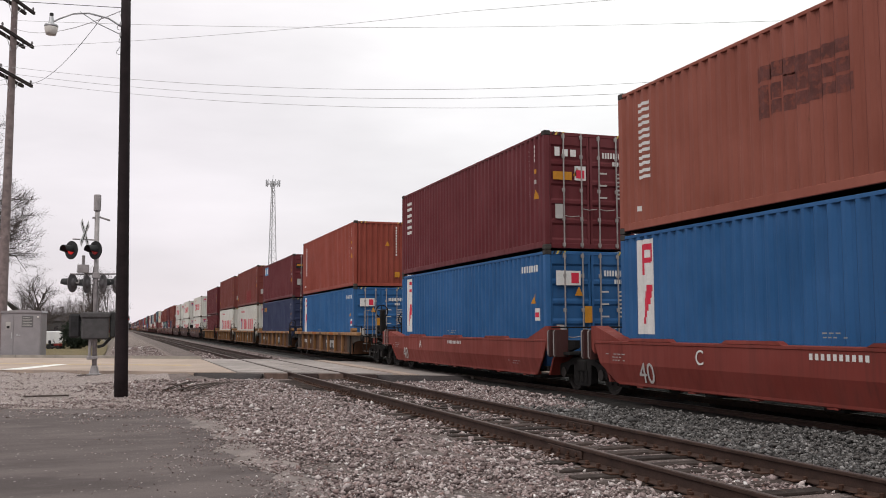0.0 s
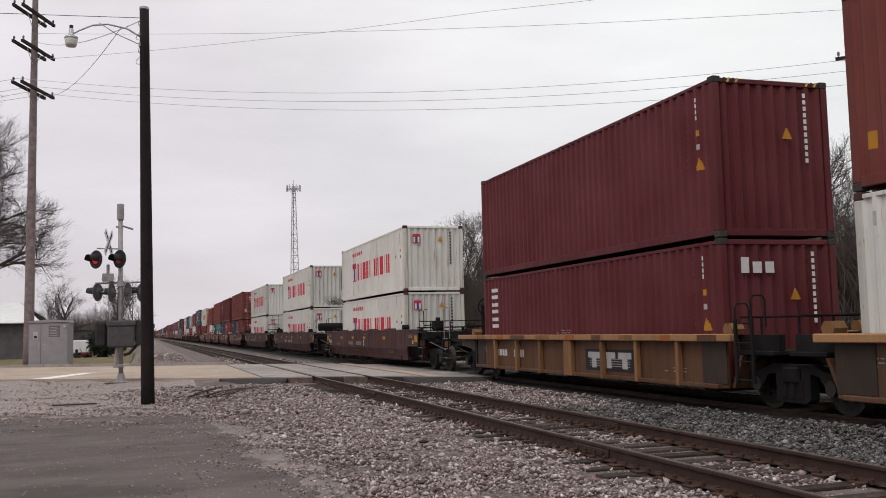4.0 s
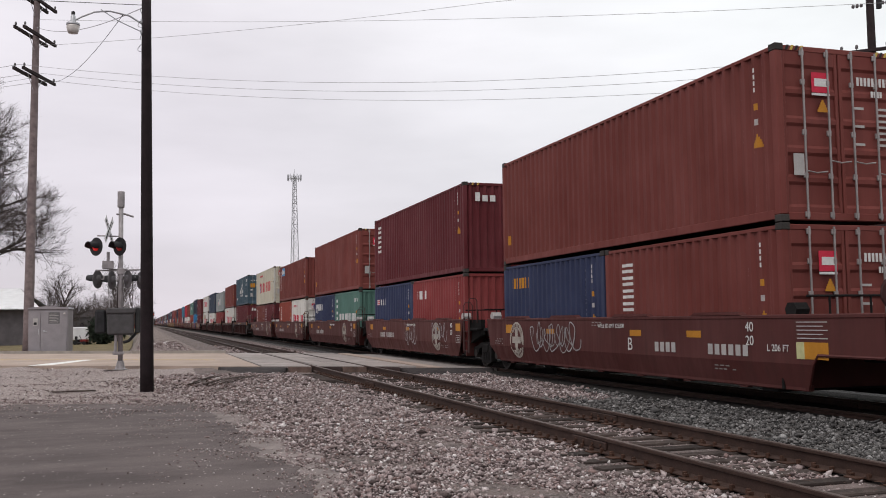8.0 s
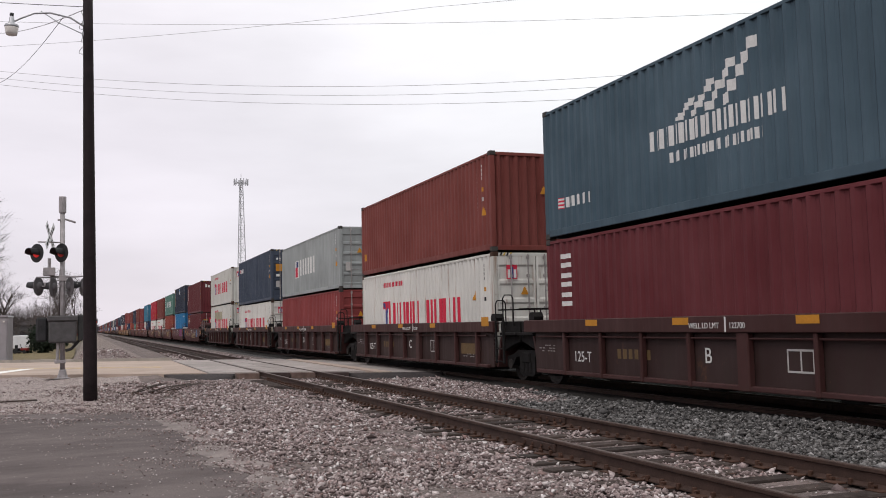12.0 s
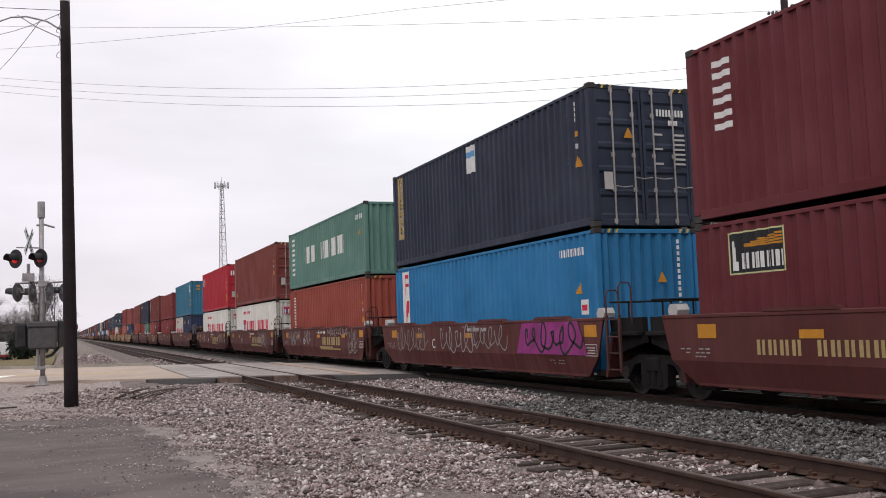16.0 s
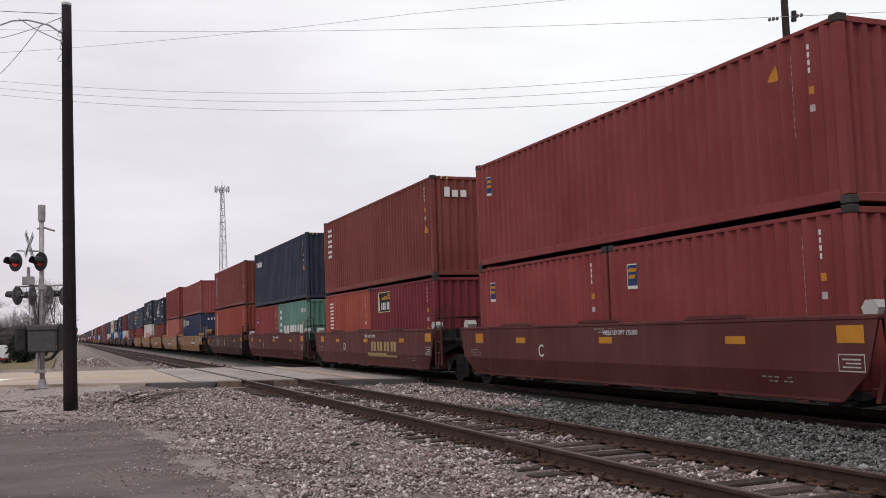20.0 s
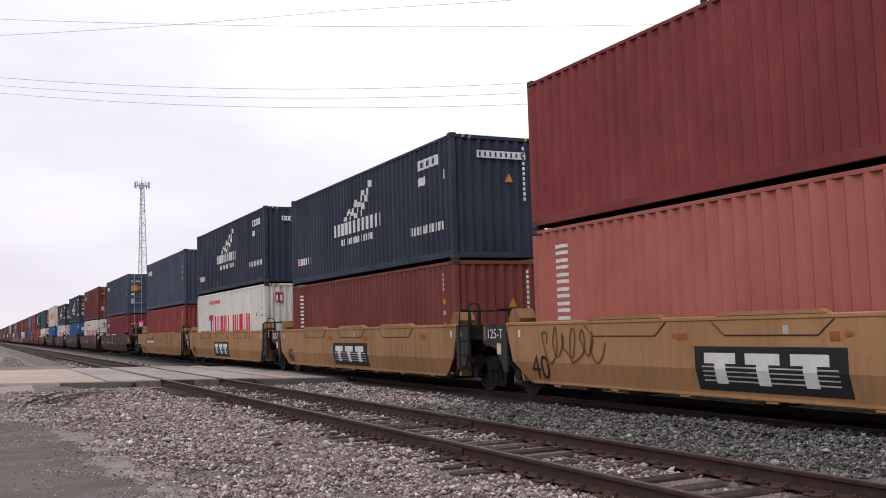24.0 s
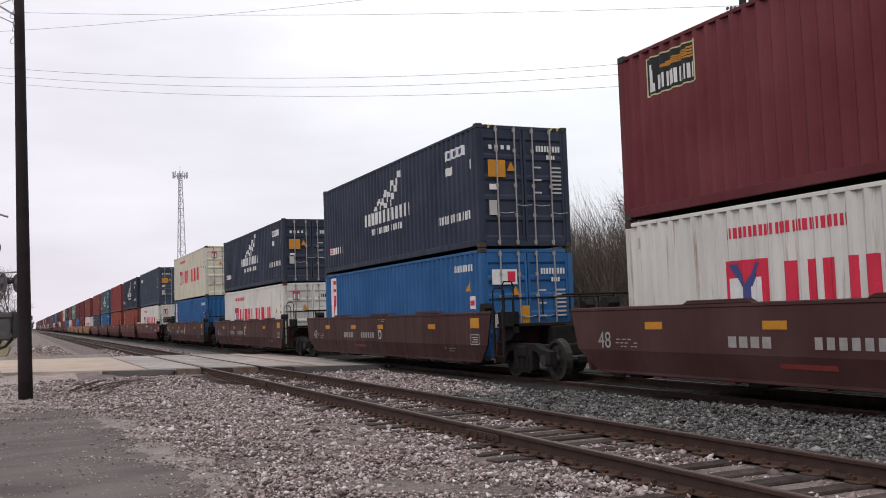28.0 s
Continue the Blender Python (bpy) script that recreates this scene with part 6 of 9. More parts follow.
def well_car(style, ext0, ext1, near_end, far_end, letter, variant, plain=False):
    """One well of a car. ext0, ext1: how far its sides reach past its container; near_end, far_end: articulated joint or coupler."""
    key = (style, ext0, ext1, near_end, far_end, letter, variant, plain)
    if key in _cars:
        return copy_thing(_cars[key], Matrix())
    st = STYLE[style]
    p = M[st["paint"]]
    L = 12.192
    y0, y1 = -ext0, L + ext1
    t = thing("well_car", f"{st['words']} steel well wagon carrying stacked containers", "rail wagon", group="wagons of the train")
    top = 1.25 if st["ribs"] == 1 else 1.17 if style == "oxide" else TOP
    # how far the upper side plates reach over the bogies at couplers
    y0r = min(y0, -dict(mineral=2.4, ochre=2.4, dark=3.2 if ext0 < 2 else ext0, mud=1.9, ribbed=2.3, oxide=1.6).get(style, ext0)) if near_end == "coupler" else y0
    y1r = max(y1, L + dict(mineral=1.65, ochre=1.77, dark=1.7 if ext1 < 2 else ext1, mud=1.6, ribbed=1.7, oxide=1.6).get(style, ext1)) if far_end == "coupler" else y1
    for s in (-1, 1):
        g = Geo()
        sx = lambda a: sorted((s * a, s * (a - 0.05)))
        if not st["ribs"]:
            # folded plate: upright above, leaning in below; cut back at a joint, arched over the bogie at a coupler
            def rim(joint, reach):
                """Distances of the plate's end from its reach, from the foot up, as (inset, height)."""
                if joint == "coupler":
                    return [(1.68, LOW), (1.44, 0.72), (1.32, ARCH), (0.0, ARCH), (0.0, top - 0.05)]
                return [(0.75, LOW), (0.22, 0.72), (0.0, top - 0.05)]
            ra = [(y0r + i, z) for i, z in rim(near_end, y0r)]
            rb_ = [(y1r - i, z) for i, z in rim(far_end, y1r)]
            xo = lambda z: SIDE - (0.10 * (0.72 - z) / (0.72 - LOW) if z < 0.72 else 0.0)
            for pts in (rb_[:2] + ra[:2][::-1], rb_[1:] + ra[1:][::-1]):
                g.face([(s * xo(z), y, z) for y, z in pts], p)
                g.face([(s * (xo(z) - 0.03), y, z) for y, z in pts][::-1], p)
            for rim_, end in ((ra, near_end), (rb_, far_end)):
                if end == "coupler":       # rolled edge round the arch
                    g.tube([(s * (xo(z) + 0.005), y, z) for y, z in rim_[:4]], 0.026, p, 6)
            a, b = sorted((s * (SIDE + 0.012), s * (SIDE - 0.14)))
            g.box((a, y0r, top - 0.07), (b, y1r, top), p, 0.015)
            a, b = sorted((s * (SIDE - 0.09), s * (SIDE - 0.24)))
            g.box((a, ra[0][0] + 0.05, LOW - 0.02), (b, rb_[0][0] - 0.05, LOW + 0.08), p, 0.015)
            for i in range(7):             # short drain lips under the foot
                yl = 0.9 + i * 1.72
                g.box((min(s * (SIDE - 0.10), s * (SIDE - 0.2)), yl - 0.11, LOW - 0.045), (max(s * (SIDE - 0.10), s * (SIDE - 0.2)), yl + 0.11, LOW - 0.018), p)
        else:
            fl = 0.27 if st["ribs"] == 2 else 0.13
            a, b = sorted((s * (SIDE + 0.03), s * (SIDE - 0.14)))
            g.box((a, y0r, top - fl), (b, y1r, top), M["car_yellow"] if st["ribs"] == 1 else p, 0.015)
            on = 0.4 if st["ribs"] == 1 else 0.95
            pa = -on if near_end == "coupler" else y0 + 0.3
            pb = L + on if far_end == "coupler" else y1 - 0.3
            for ya, yb, end in ((pa, y0r, near_end), (pb, y1r, far_end)):
                if end == "coupler":       # gusset under the flange, up to the bogie
                    q = sorted((s * (SIDE - 0.10), s * (SIDE - 0.13)))
                    g.prism([(ya, 0.72), (ya + (yb - ya) * 0.3, 0.84), (yb, 0.92), (yb, top - fl), (ya, top - fl)], "x", *q, M["car_soot"] if st["ribs"] == 1 else M["car_bay"])
            a, b = sorted((s * (SIDE - 0.12), s * (SIDE - 0.15)))
            g.box((a, pa, LOW), (b, pb, top - fl), p if st["ribs"] == 1 else M["car_bay"])
            a, b = sorted((s * (SIDE - 0.02), s * (SIDE - 0.2)))
            g.box((a, y0 + 0.5, LOW - 0.02), (b, y1 - 0.5, LOW + 0.06), p, 0.012)
        sp = part("side_sill", g, t)
        if plain:
            continue
        if st["ribs"]:
            posts = (0.6, 2.1, 3.65, 5.2, 6.6, 8.05, 9.5, 11.0) if st["ribs"] == 2 else (1.15, 2.7, 4.2, 5.9, 7.55, 9.1, 10.7)
            for i, y in enumerate(posts):
                wide = (0.14 if i == 3 else 0.045) if st["ribs"] == 2 else (0.2 if i == 3 else 0.05)
                g = Geo()
                a, b = sorted((s * (SIDE + 0.005), s * (SIDE - 0.12)))
                g.box((a, y - wide, LOW - 0.03), (b, y + wide, top - fl + 0.01), p if st["ribs"] == 2 else M["car_post"], 0.02)
                part("post", g, sp)
            if st["ribs"] == 2:
                g = Geo()
                g.tube([(s * (SIDE - 0.05), y0 + 0.6, top - fl - 0.09), (s * (SIDE - 0.05), y1 - 0.6, top - fl - 0.09)], 0.018, M["car_post"] if s > 0 else p, 6)
                part("pipe", g, sp)
            else:
                for a_, b_ in ((y0 + 0.31, 0.45), (L - 0.45, y1 - 0.31)):
                    g = Geo()
                    q = sorted((s * (SIDE - 0.10), s * (SIDE - 0.118)))
                    g.box((q[0], a_, LOW + 0.07), (q[1], b_, top - fl - 0.01), M["car_soot"])
                    part("end_bay", g, sp, "sooty end bay")
        else:
            boards = style == "dark" and variant == 3
            for y in (2.8, 5.95, 9.1) if style == "ochre" else (5.8, 9.4) if boards else (2.6, 6.1, 9.6) if variant % 2 == 0 else (1.5, 4.5, 7.7, 10.7):
                g = Geo()
                a, b = sorted((s * (SIDE + 0.015), s * (SIDE - 0.12)))
                w = 0.98 if style == "ochre" else 0.75
                g.prism([(y - w, top), (y + w, top), (y + w - 0.12, top + 0.055), (y - w + 0.12, top + 0.055)], "x", a, b, M["d_white"] if boards else p)
                part("guide_bar", g, sp, "white-painted guide bar" if boards else "")
    # floor of the well and its cross members
    for i in range(5):
        g = Geo()
        y = 0.3 + i * (L - 0.6) / 4
        g.box((-1.35, y - 0.2, 0.25), (1.35, y + 0.2, 0.327), M["under"], 0.02)
        part("cross_member", g, t, "black cross member under the container")
    # end bulkheads, slanting up to the end decks
    for near in (True, False):
        joint = near_end if near else far_end
        d = -1 if near else 1
        base = y0 if near else y1
        ye = base + d * ((1.6 if joint == "joint" else 3.55) - 0.15 - (ext0 if near else ext1) * (1 if joint == "joint" else 1))
        if d * (ye - base) < 0.5:
            ye = base + d * 0.5
        reach = y0r if near else y1r
        if joint == "coupler" and d * (ye - reach) < 0.3:
            ye = reach + d * 0.3
        for s in (-1, 1):
            g = Geo()
            a, b = sorted((s * (SIDE - 0.04), s * (SIDE - 0.16)))
            if joint == "coupler":
                o = [(reach - d * 0.3, top - 0.09), (ye, top - 0.09), (ye, 1.1), (reach + d * 0.2, 1.0), (reach - d * 0.3, 1.0)]
                g.prism(o, "x", *sorted((s * (SIDE - 0.12), s * (SIDE - 0.2))), M["under"])
            else:
                o = [(base, top - 0.02), (ye, top - 0.02), (ye, 0.98), (base + d * 0.35, 0.86), (base - d * 0.15, 0.72), (base - d * 0.25, top - 0.02)]
                g.prism(o, "x", *sorted((s * (SIDE - 0.3), s * (SIDE - 0.42))), M["under"])
            part("end_sill", g, t)
            if joint == "coupler" and not plain:
                # corner steps under the grab rails
                g = Geo()
                for yy in (ye - d * 0.08, ye - d * 0.66):
                    g.box((min(s * SIDE, s * (SIDE - 0.03)), yy - 0.014, 0.5), (max(s * SIDE, s * (SIDE - 0.03)), yy + 0.014, top - 0.1), M["under"])
                for z, mm in ((0.5, "d_rail"), (0.8, "d_rail"), (1.1, "under"), (top - 0.12, "d_rail")):
                    g.box((min(s * SIDE, s * (SIDE - 0.12)), min(ye - d * 0.08, ye - d * 0.66), z), (max(s * SIDE, s * (SIDE - 0.1)), max(ye - d * 0.08, ye - d * 0.66), z + 0.014), M[mm])
                part("corner_step", g, t, "dark stirrup steps with worn edges")
                g = Geo()
                g.box((min(s * (SIDE - 0.06), s * (SIDE - 0.1)), min(ye - d * 0.1, ye - d * 0.62), 0.86), (max(s * (SIDE - 0.06), s * (SIDE - 0.1)), max(ye - d * 0.1, ye - d * 0.62), 1.06), p, 0.005)
                part("corner_plate", g, t)
            if style == "oxide":
                g = Geo()
                a, b = sorted((s * (SIDE + 0.004), s * (SIDE - 0.3)))
                g.prism([(base - d * 1.1, top), (base - d * 0.05, top + 0.3), (base + d * 0.12, top + 0.3), (base + d * 0.12, 1.0), (base - d * 0.0, 0.9), (base - d * 0.0, top)]
                        if joint == "joint" else [(base - d * 1.1, top), (base - d * 0.1, top + 0.14), (reach, top + 0.14), (reach, top - 0.02), (base, top - 0.02)], "x", a, b, p)
                part("end_shoulder", g, t, "raised oxide-red shoulder at the wagon's end")
                if not plain and s < 0:
                    for k in (0.02, 0.32):
                        g = Geo()
                        yy = base + d * (0.16 + k)
                        g.tube([(-SIDE - 0.02, yy, top + 0.2), (-SIDE - 0.05, yy, top + 0.18), (-SIDE - 0.05, yy, top - 0.35), (-SIDE - 0.02, yy, top - 0.38)], 0.014, M["bar"], 6)
                        g.box((-SIDE - 0.02, yy - 0.04, top - 0.4), (-SIDE + 0.3, yy + 0.04, top + 0.22), M["car_brown"], 0.01)
                        part("grab_iron", g, t, "pale worn grab iron")
            if style == "ochre" and s < 0 and not plain and joint == "joint":
                g = Geo()
                e = base + d * (0.55 if near else 0.92)
                o = [(base - d * 0.02, top - 0.02), (e, top - 0.02), (e, 1.05), (base + d * 0.4, 0.95 if not near else 0.6), (base + d * 0.1, 0.5), (base - d * 0.02, 0.5)]
                g.prism(o, "x", -SIDE - 0.012, -SIDE + 0.03, M["end_black"])
                ep = part("end_plate", g, t, "black steel plate at the joint")
                g = Geo()
                if not near:
                    g.box((-SIDE - 0.018, base + 0.2, 0.84), (-SIDE - 0.0125, base + 0.36, 1.06), M["d_pale"])
                    g.box((-SIDE - 0.018, base + 0.8, 1.12), (-SIDE - 0.0125, base + 0.9, 1.4), M["car_post"])
                else:
                    g.box((-SIDE - 0.018, base - 0.24, 1.2), (-SIDE - 0.0125, base - 0.1, 1.31), M["orange"])
                part("sticker", g, ep, "small coloured sticker")
        g = Geo()
        g.box((-SIDE + 0.17, min(base - d * 0.05, ye), top - 0.35), (SIDE - 0.17, max(base - d * 0.05, ye), top - 0.28), M["under"], 0.01)
        g.box((-0.3, min(base, ye + d * 0.1), 0.72), (0.3, max(base, ye + d * 0.1), top - 0.36), M["under"], 0.02)
        g.prism([(base - d * 0.06, top - 0.36), (base + d * 0.02, top - 0.36), (base - d * 0.25, LOW), (base - d * 0.33, LOW)], "x", -SIDE + 0.2, SIDE - 0.2, p)
        part("end_deck", g, t, "black end deck above the bogie")
        # container guides at the corners
        for s in (-1, 1) if not plain else ():
            g = Geo()
            yy = base - d * (ext0 if near else ext1) + d * 0.42
            if style == "oxide":
                continue
            x0, x1 = sorted((s * 1.06, s * (SIDE - 0.06)))
            gm = M["car_post"] if style in ("ochre", "mud") else M["d_grey"] if style == "mineral" and joint == "joint" else M["under"]
            w, h = (0.11, 0.18) if style != "ochre" else (0.19, 0.27)
            x0, x1 = (x0, x1) if style == "ochre" else sorted((s * 1.2, s * 1.44))
            g.prism([(yy - w, top), (yy + w, top), (yy + w + 0.03, top + 0.08), (yy + 0.07, top + h), (yy - 0.07, top + h), (yy - w - 0.03, top + 0.08)], "x", x0, x1, gm)
            part("container_guide", g, t, "worn tapered corner guide")
        if near or joint == "coupler":
            lad = base + d * 0.36 + (0 if near else 0)
            if style != "oxide" and joint != "coupler":
                ladder(p, lad, -SIDE - 0.005, M["car_brown"] if style == "mineral" and joint == "joint" else M["under"], t, top + (0.62 if style != "ochre" else 0.42))
        if plain:
            bogie(t, -1.6 if near else L + 1.95, []) if near or joint == "coupler" else None
            continue
        g = Geo()
        zr = top + 0.27
        yr = base + d * 0.28
        g.tube([(-SIDE, yr, zr), (SIDE, yr, zr)], 0.02, M["under"], 6)
        for x in (-1.1, -0.35, 0.35, 1.1):
            g.tube([(x, yr, top - 0.1), (x, yr, zr)], 0.018, M["under"], 6)
        part("handrail", g, t)
        if joint == "coupler":
            yb = L + 1.95 if not near else -1.95
            g = Geo()
            q = -0.16 if near else L + 0.16
            g.box((-SIDE + 0.06, q - 0.03, LOW - 0.02), (SIDE - 0.06, q + 0.03, top - 0.14), M["under"], 0.01)
            part("bulkhead", g, t, "dark bulkhead closing the well")
            g = Geo()
            g.box((-0.2, min(ye, ye + d * 0.45), 0.72), (0.2, max(ye, ye + d * 0.45), 1.0), M["under"], 0.04)
            g.box((-0.13, min(ye + d * 0.4, ye + d * 0.62), 0.68), (0.17, max(ye + d * 0.4, ye + d * 0.62), 1.03), M["under"], 0.06)
            part("coupler", g, t, "black knuckle coupler")
            long_well = style == "dark" and ext0 > 2
            g = Geo()
            if long_well and not (near and variant == 2):
                g.box((-1.3, min(ye - d * 1.5, ye - d * 0.9), top + 0.02), (1.3, max(ye - d * 1.5, ye - d * 0.9), top + 0.07), M["under"], 0.01)
                for x in (-1.2, -0.4, 0.4, 1.2):
                    g.box((x - 0.04, ye - d * 1.2 - 0.04, top - 0.1), (x + 0.04, ye - d * 1.2 + 0.04, top + 0.02), M["under"])
                part("crossover_platform", g, t, "narrow black crossover platform")
                g = Geo()
            g.tube([(-1.15, ye - d * 1.25, top + 0.27), (-1.12, ye - d * 1.25, top + 0.27), (0.55, ye - d * 1.25, top + 0.27), (0.6, ye - d * 1.25, top + 0.27)], [0.16, 0.23, 0.23, 0.15], M["under"] if style in ("dark", "oxide", "ribbed") else M["car_brown"] if style == "mineral" else M["car_soot"] if style == "mud" else M["car_post"], 14)
            tank = (near and variant == 2) if long_well else style in ("mineral", "ochre", "dark")
            if tank:
                part("air_reservoir", g, t, "cylindrical air reservoir lying on the end deck")
            for x in (-0.6, 0.6) if tank else ():
                g = Geo()
                g.box((x - 0.05, ye - d * 1.2 - 0.25, top - 0.3), (x + 0.05, ye - d * 1.2 + 0.25, top + 0.12), M["under"], 0.01)
                part("reservoir_saddle", g, t)
            for x in (-1.44, 1.44):
                for q in (0.08, 0.66):
                    g = Geo()
                    k = 1 if x > 0 else -1
                    g.tube([(x, ye - d * q, top - 0.1), (x, ye - d * q, 2.08), (x - k * 0.03, ye - d * q, 2.14), (x - k * 0.14, ye - d * q, 2.15)], 0.014, M["under"] if style == "dark" and ext0 > 2 else M["d_rail"], 6)
                    part("grab_rail", g, t, "pale bent grab rail")
            g = Geo()
            ya, yb = sorted((ye - d * 0.12, ye - d * 0.04))
            g.prism([(-1.32, top - 0.1), (1.32, top - 0.1), (1.32, 1.02), (0.75, 0.74), (0.42, 0.6), (-0.42, 0.6), (-0.75, 0.74), (-1.32, 1.02)], "y", ya, yb, M["under"])
            g.box((-0.4, min(reach, ye), 0.62), (0.4, max(reach, ye), 1.05), M["under"], 0.03)
            for x in (-0.95, 0.95):
                g.box((x - 0.09, min(reach, ye), 0.95), (x + 0.09, max(reach, ye), top - 0.12), M["under"], 0.02)
            part("end_plate", g, t, "black striker plate across the wagon's end")
            g = Geo()
            g.tube([(-1.25, ye + d * 0.02, 1.0), (-0.6, ye + d * 0.1, 0.66), (0.1, ye + d * 0.1, 0.64)], 0.02, M["d_rail"], 6)
            part("uncoupling_lever", g, t)
            g = Geo()
            for i in range(9):             # open grating of the end walkway
                yy = ye - d * (0.1 + 0.075 * i)
                g.box((-SIDE + 0.1, yy - 0.012, top - 0.085), (SIDE - 0.1, yy + 0.012, top - 0.05), M["under"])
            for x in (-SIDE + 0.1, 0, SIDE - 0.14):
                g.box((x, min(ye - d * 0.08, ye - d * 0.72), top - 0.09), (x + 0.04, max(ye - d * 0.08, ye - d * 0.72), top - 0.045), M["under"])
            part("walkway", g, t, "dark open grating across the end")
            g = Geo()
            g.box((-0.62, min(ye - d * 1.9, ye - d * 1.6), top - 0.05), (-0.2, max(ye - d * 1.9, ye - d * 1.6), top + 0.3), M["under"], 0.05)
            g.tube([(-0.4, ye - d * 1.75, top + 0.3), (-0.4, ye - d * 1.75, top + 0.42)], 0.09, M["under"], 8)
            part("brake_valve", g, t, "black brake valve on the end deck")
            g = Geo()
            g.tube([(-1.2, reach - d * 0.2, top + 0.12), (-0.9, ye - d * 0.9, top + 0.14), (-0.75, ye - d * 0.2, 1.2), (-0.3, ye, 0.85)], 0.022, M["under"], 6)
            part("brake_pipe", g, t)
            if (not near and not long_well) or style == "mud":
                wy = ye - d * 0.12 if near else reach - d * 0.75
                gear = M["under"] if style in ("mud", "oxide") else M["d_brakered"]
                hz = 1.75 if style == "oxide" else 2.1
                g = Geo()
                ring = [(-0.85 + 0.25 * math.cos(radians(20 * i)), wy, hz + 0.25 * math.sin(radians(20 * i))) for i in range(19)]
                g.tube(ring, 0.022, gear, 6)
                for i in range(5):
                    a = radians(72 * i + 20)
                    g.tube([(-0.85, wy, hz), (-0.85 + 0.25 * math.cos(a), wy, hz + 0.25 * math.sin(a))], 0.015, gear, 5)
                part("brake_wheel", g, t, "round hand brake wheel")
                g = Geo()
                ya, yb = sorted((wy + d * 0.05, wy + d * 0.25))
                g.box((-0.96, ya, top - 0.05), (-0.74, yb, hz + 0.08), gear, 0.05)
                part("brake_housing", g, t)
            g = Geo()
            g.tube([(0.3, ye + d * 0.3, 0.75), (0.32, ye + d * 0.5, 0.42), (0.3, ye + d * 0.72, 0.5)], 0.025, M["gasket"], 6)
            part("air_hose", g, t)
            bogie(t, yb, [])
        elif near:
            bogie(t, -1.6, [])
    # markings on the near side
    mk = Marks(False)
    mk.g = Geo()
    r = random.Random(variant * 7 + len(style))
    X = -SIDE - 0.006
    g = mk.g

    def mark(ya, yb, za, zb, mat, out=0.0):
        x = X - out if za > 0.72 or st["ribs"] else X
        if za < 0.72 and not st["ribs"]:
            xs = lambda z: -SIDE - 0.006 - out + (0.10 * (0.72 - z) / (0.72 - LOW) if z < 0.72 else 0)
            g.face([(xs(za), ya, za), (xs(za), yb, za), (xs(min(zb, 0.72)), yb, min(zb, 0.72)), (xs(min(zb, 0.72)), ya, min(zb, 0.72))], M[mat])
            if zb > 0.72:
                g.face([(X - out, ya, 0.72), (X - out, yb, 0.72), (X - out, yb, zb), (X - out, ya, zb)], M[mat])
        else:
            if st["ribs"]:
                x = -SIDE + 0.115 - out
                if za > top - 0.28:
                    x = -SIDE - 0.036 - out
            g.face([(x, ya, za), (x, yb, za), (x, yb, zb), (x, ya, zb)], M[mat])

    if style in ("mineral", "dark", "oxide") or style == "ribbed":
        zt = 1.02 if style != "ribbed" else top - 0.2
        h = 0.13
        plates = (11.42, 9.17, 5.6, 1.9) if style == "mineral" and variant != 7 else (10.9, 8.2, 4.05, 1.95) if style == "mineral" else (10.9, 8.2, 5.8, 2.1) if style != "ribbed" else (9.5, 6.5, 3.5)
        for k, y in enumerate(plates):
            if style != "oxide":
                mark(y, y + 0.46, zt + 0.06, zt + 0.05 + h + (0.1 if k == 0 and style == "mineral" else 0), "d_yellow")
        if style == "mineral" and variant == 7:
            mark(-1.3, -0.78, 0.80, 1.05, "d_yellow")
            mark(-0.78, -0.6, 0.80, 1.05, "d_pale")
            for i in range(5):
                mark(-1.3 + 0.1 * (i % 2), -0.62, 1.1 + i * 0.06, 1.115 + i * 0.06, "d_grey")
        elif style != "oxide":
            for on, ya in ((near_end, y0r + 0.08), (far_end, y1r - 0.48)):
                if on == "coupler":
                    mark(ya, ya + 0.4, zt - 0.02, zt + 0.22, "d_yellow")
            if near_end != "coupler":
                mark(-0.36, 0.1, zt + 0.08, zt + 0.31, "d_yellow")
        for on, ya, sg in ((near_end, y0r, 1), (far_end, y1r, -1)):
            if on == "coupler" and style in ("mineral", "dark") and (style, variant) != ("mineral", 7):     # small print and a pale card by the end
                for i in range(4):
                    q = sorted((ya + sg * 0.72, ya + sg * (1.35 - 0.12 * (i % 2))))
                    mark(q[0], q[1], 1.15 + i * 0.045, 1.165 + i * 0.045, "d_dim")
                q = sorted((ya + sg * 0.62, ya + sg * 0.74))
                mark(q[0], q[1], 0.93, 1.08, "d_pale")
    if style == "mineral" and variant % 3 == 1:       # emblem ring with a cross
        cy, cz, n = (10.6 if variant == 7 else 2.2), 0.90, 26
        for rad, mat, out in ((0.47, "d_pale_grey", 0.0), (0.30, "car_mineral", 0.003)):
            pts = [(-SIDE - 0.008 - out - 0.0, cy + rad * math.cos(2 * math.pi * i / n), cz + rad * math.sin(2 * math.pi * i / n)) for i in range(n)]
            pts = [(x + (0.10 * (0.72 - z) / (0.72 - LOW) if z < 0.72 else 0), y, z) for x, y, z in pts]
            g.face(pts, M[mat])
        mark(cy - 0.29, cy + 0.29, cz - 0.085, cz + 0.085, "d_pale_grey", 0.008)
        mark(cy - 0.09, cy + 0.09, cz + 0.087, cz + 0.285, "d_pale_grey", 0.008)
        mark(cy - 0.09, cy + 0.09, cz - 0.285, cz - 0.087, "d_pale_grey", 0.008)
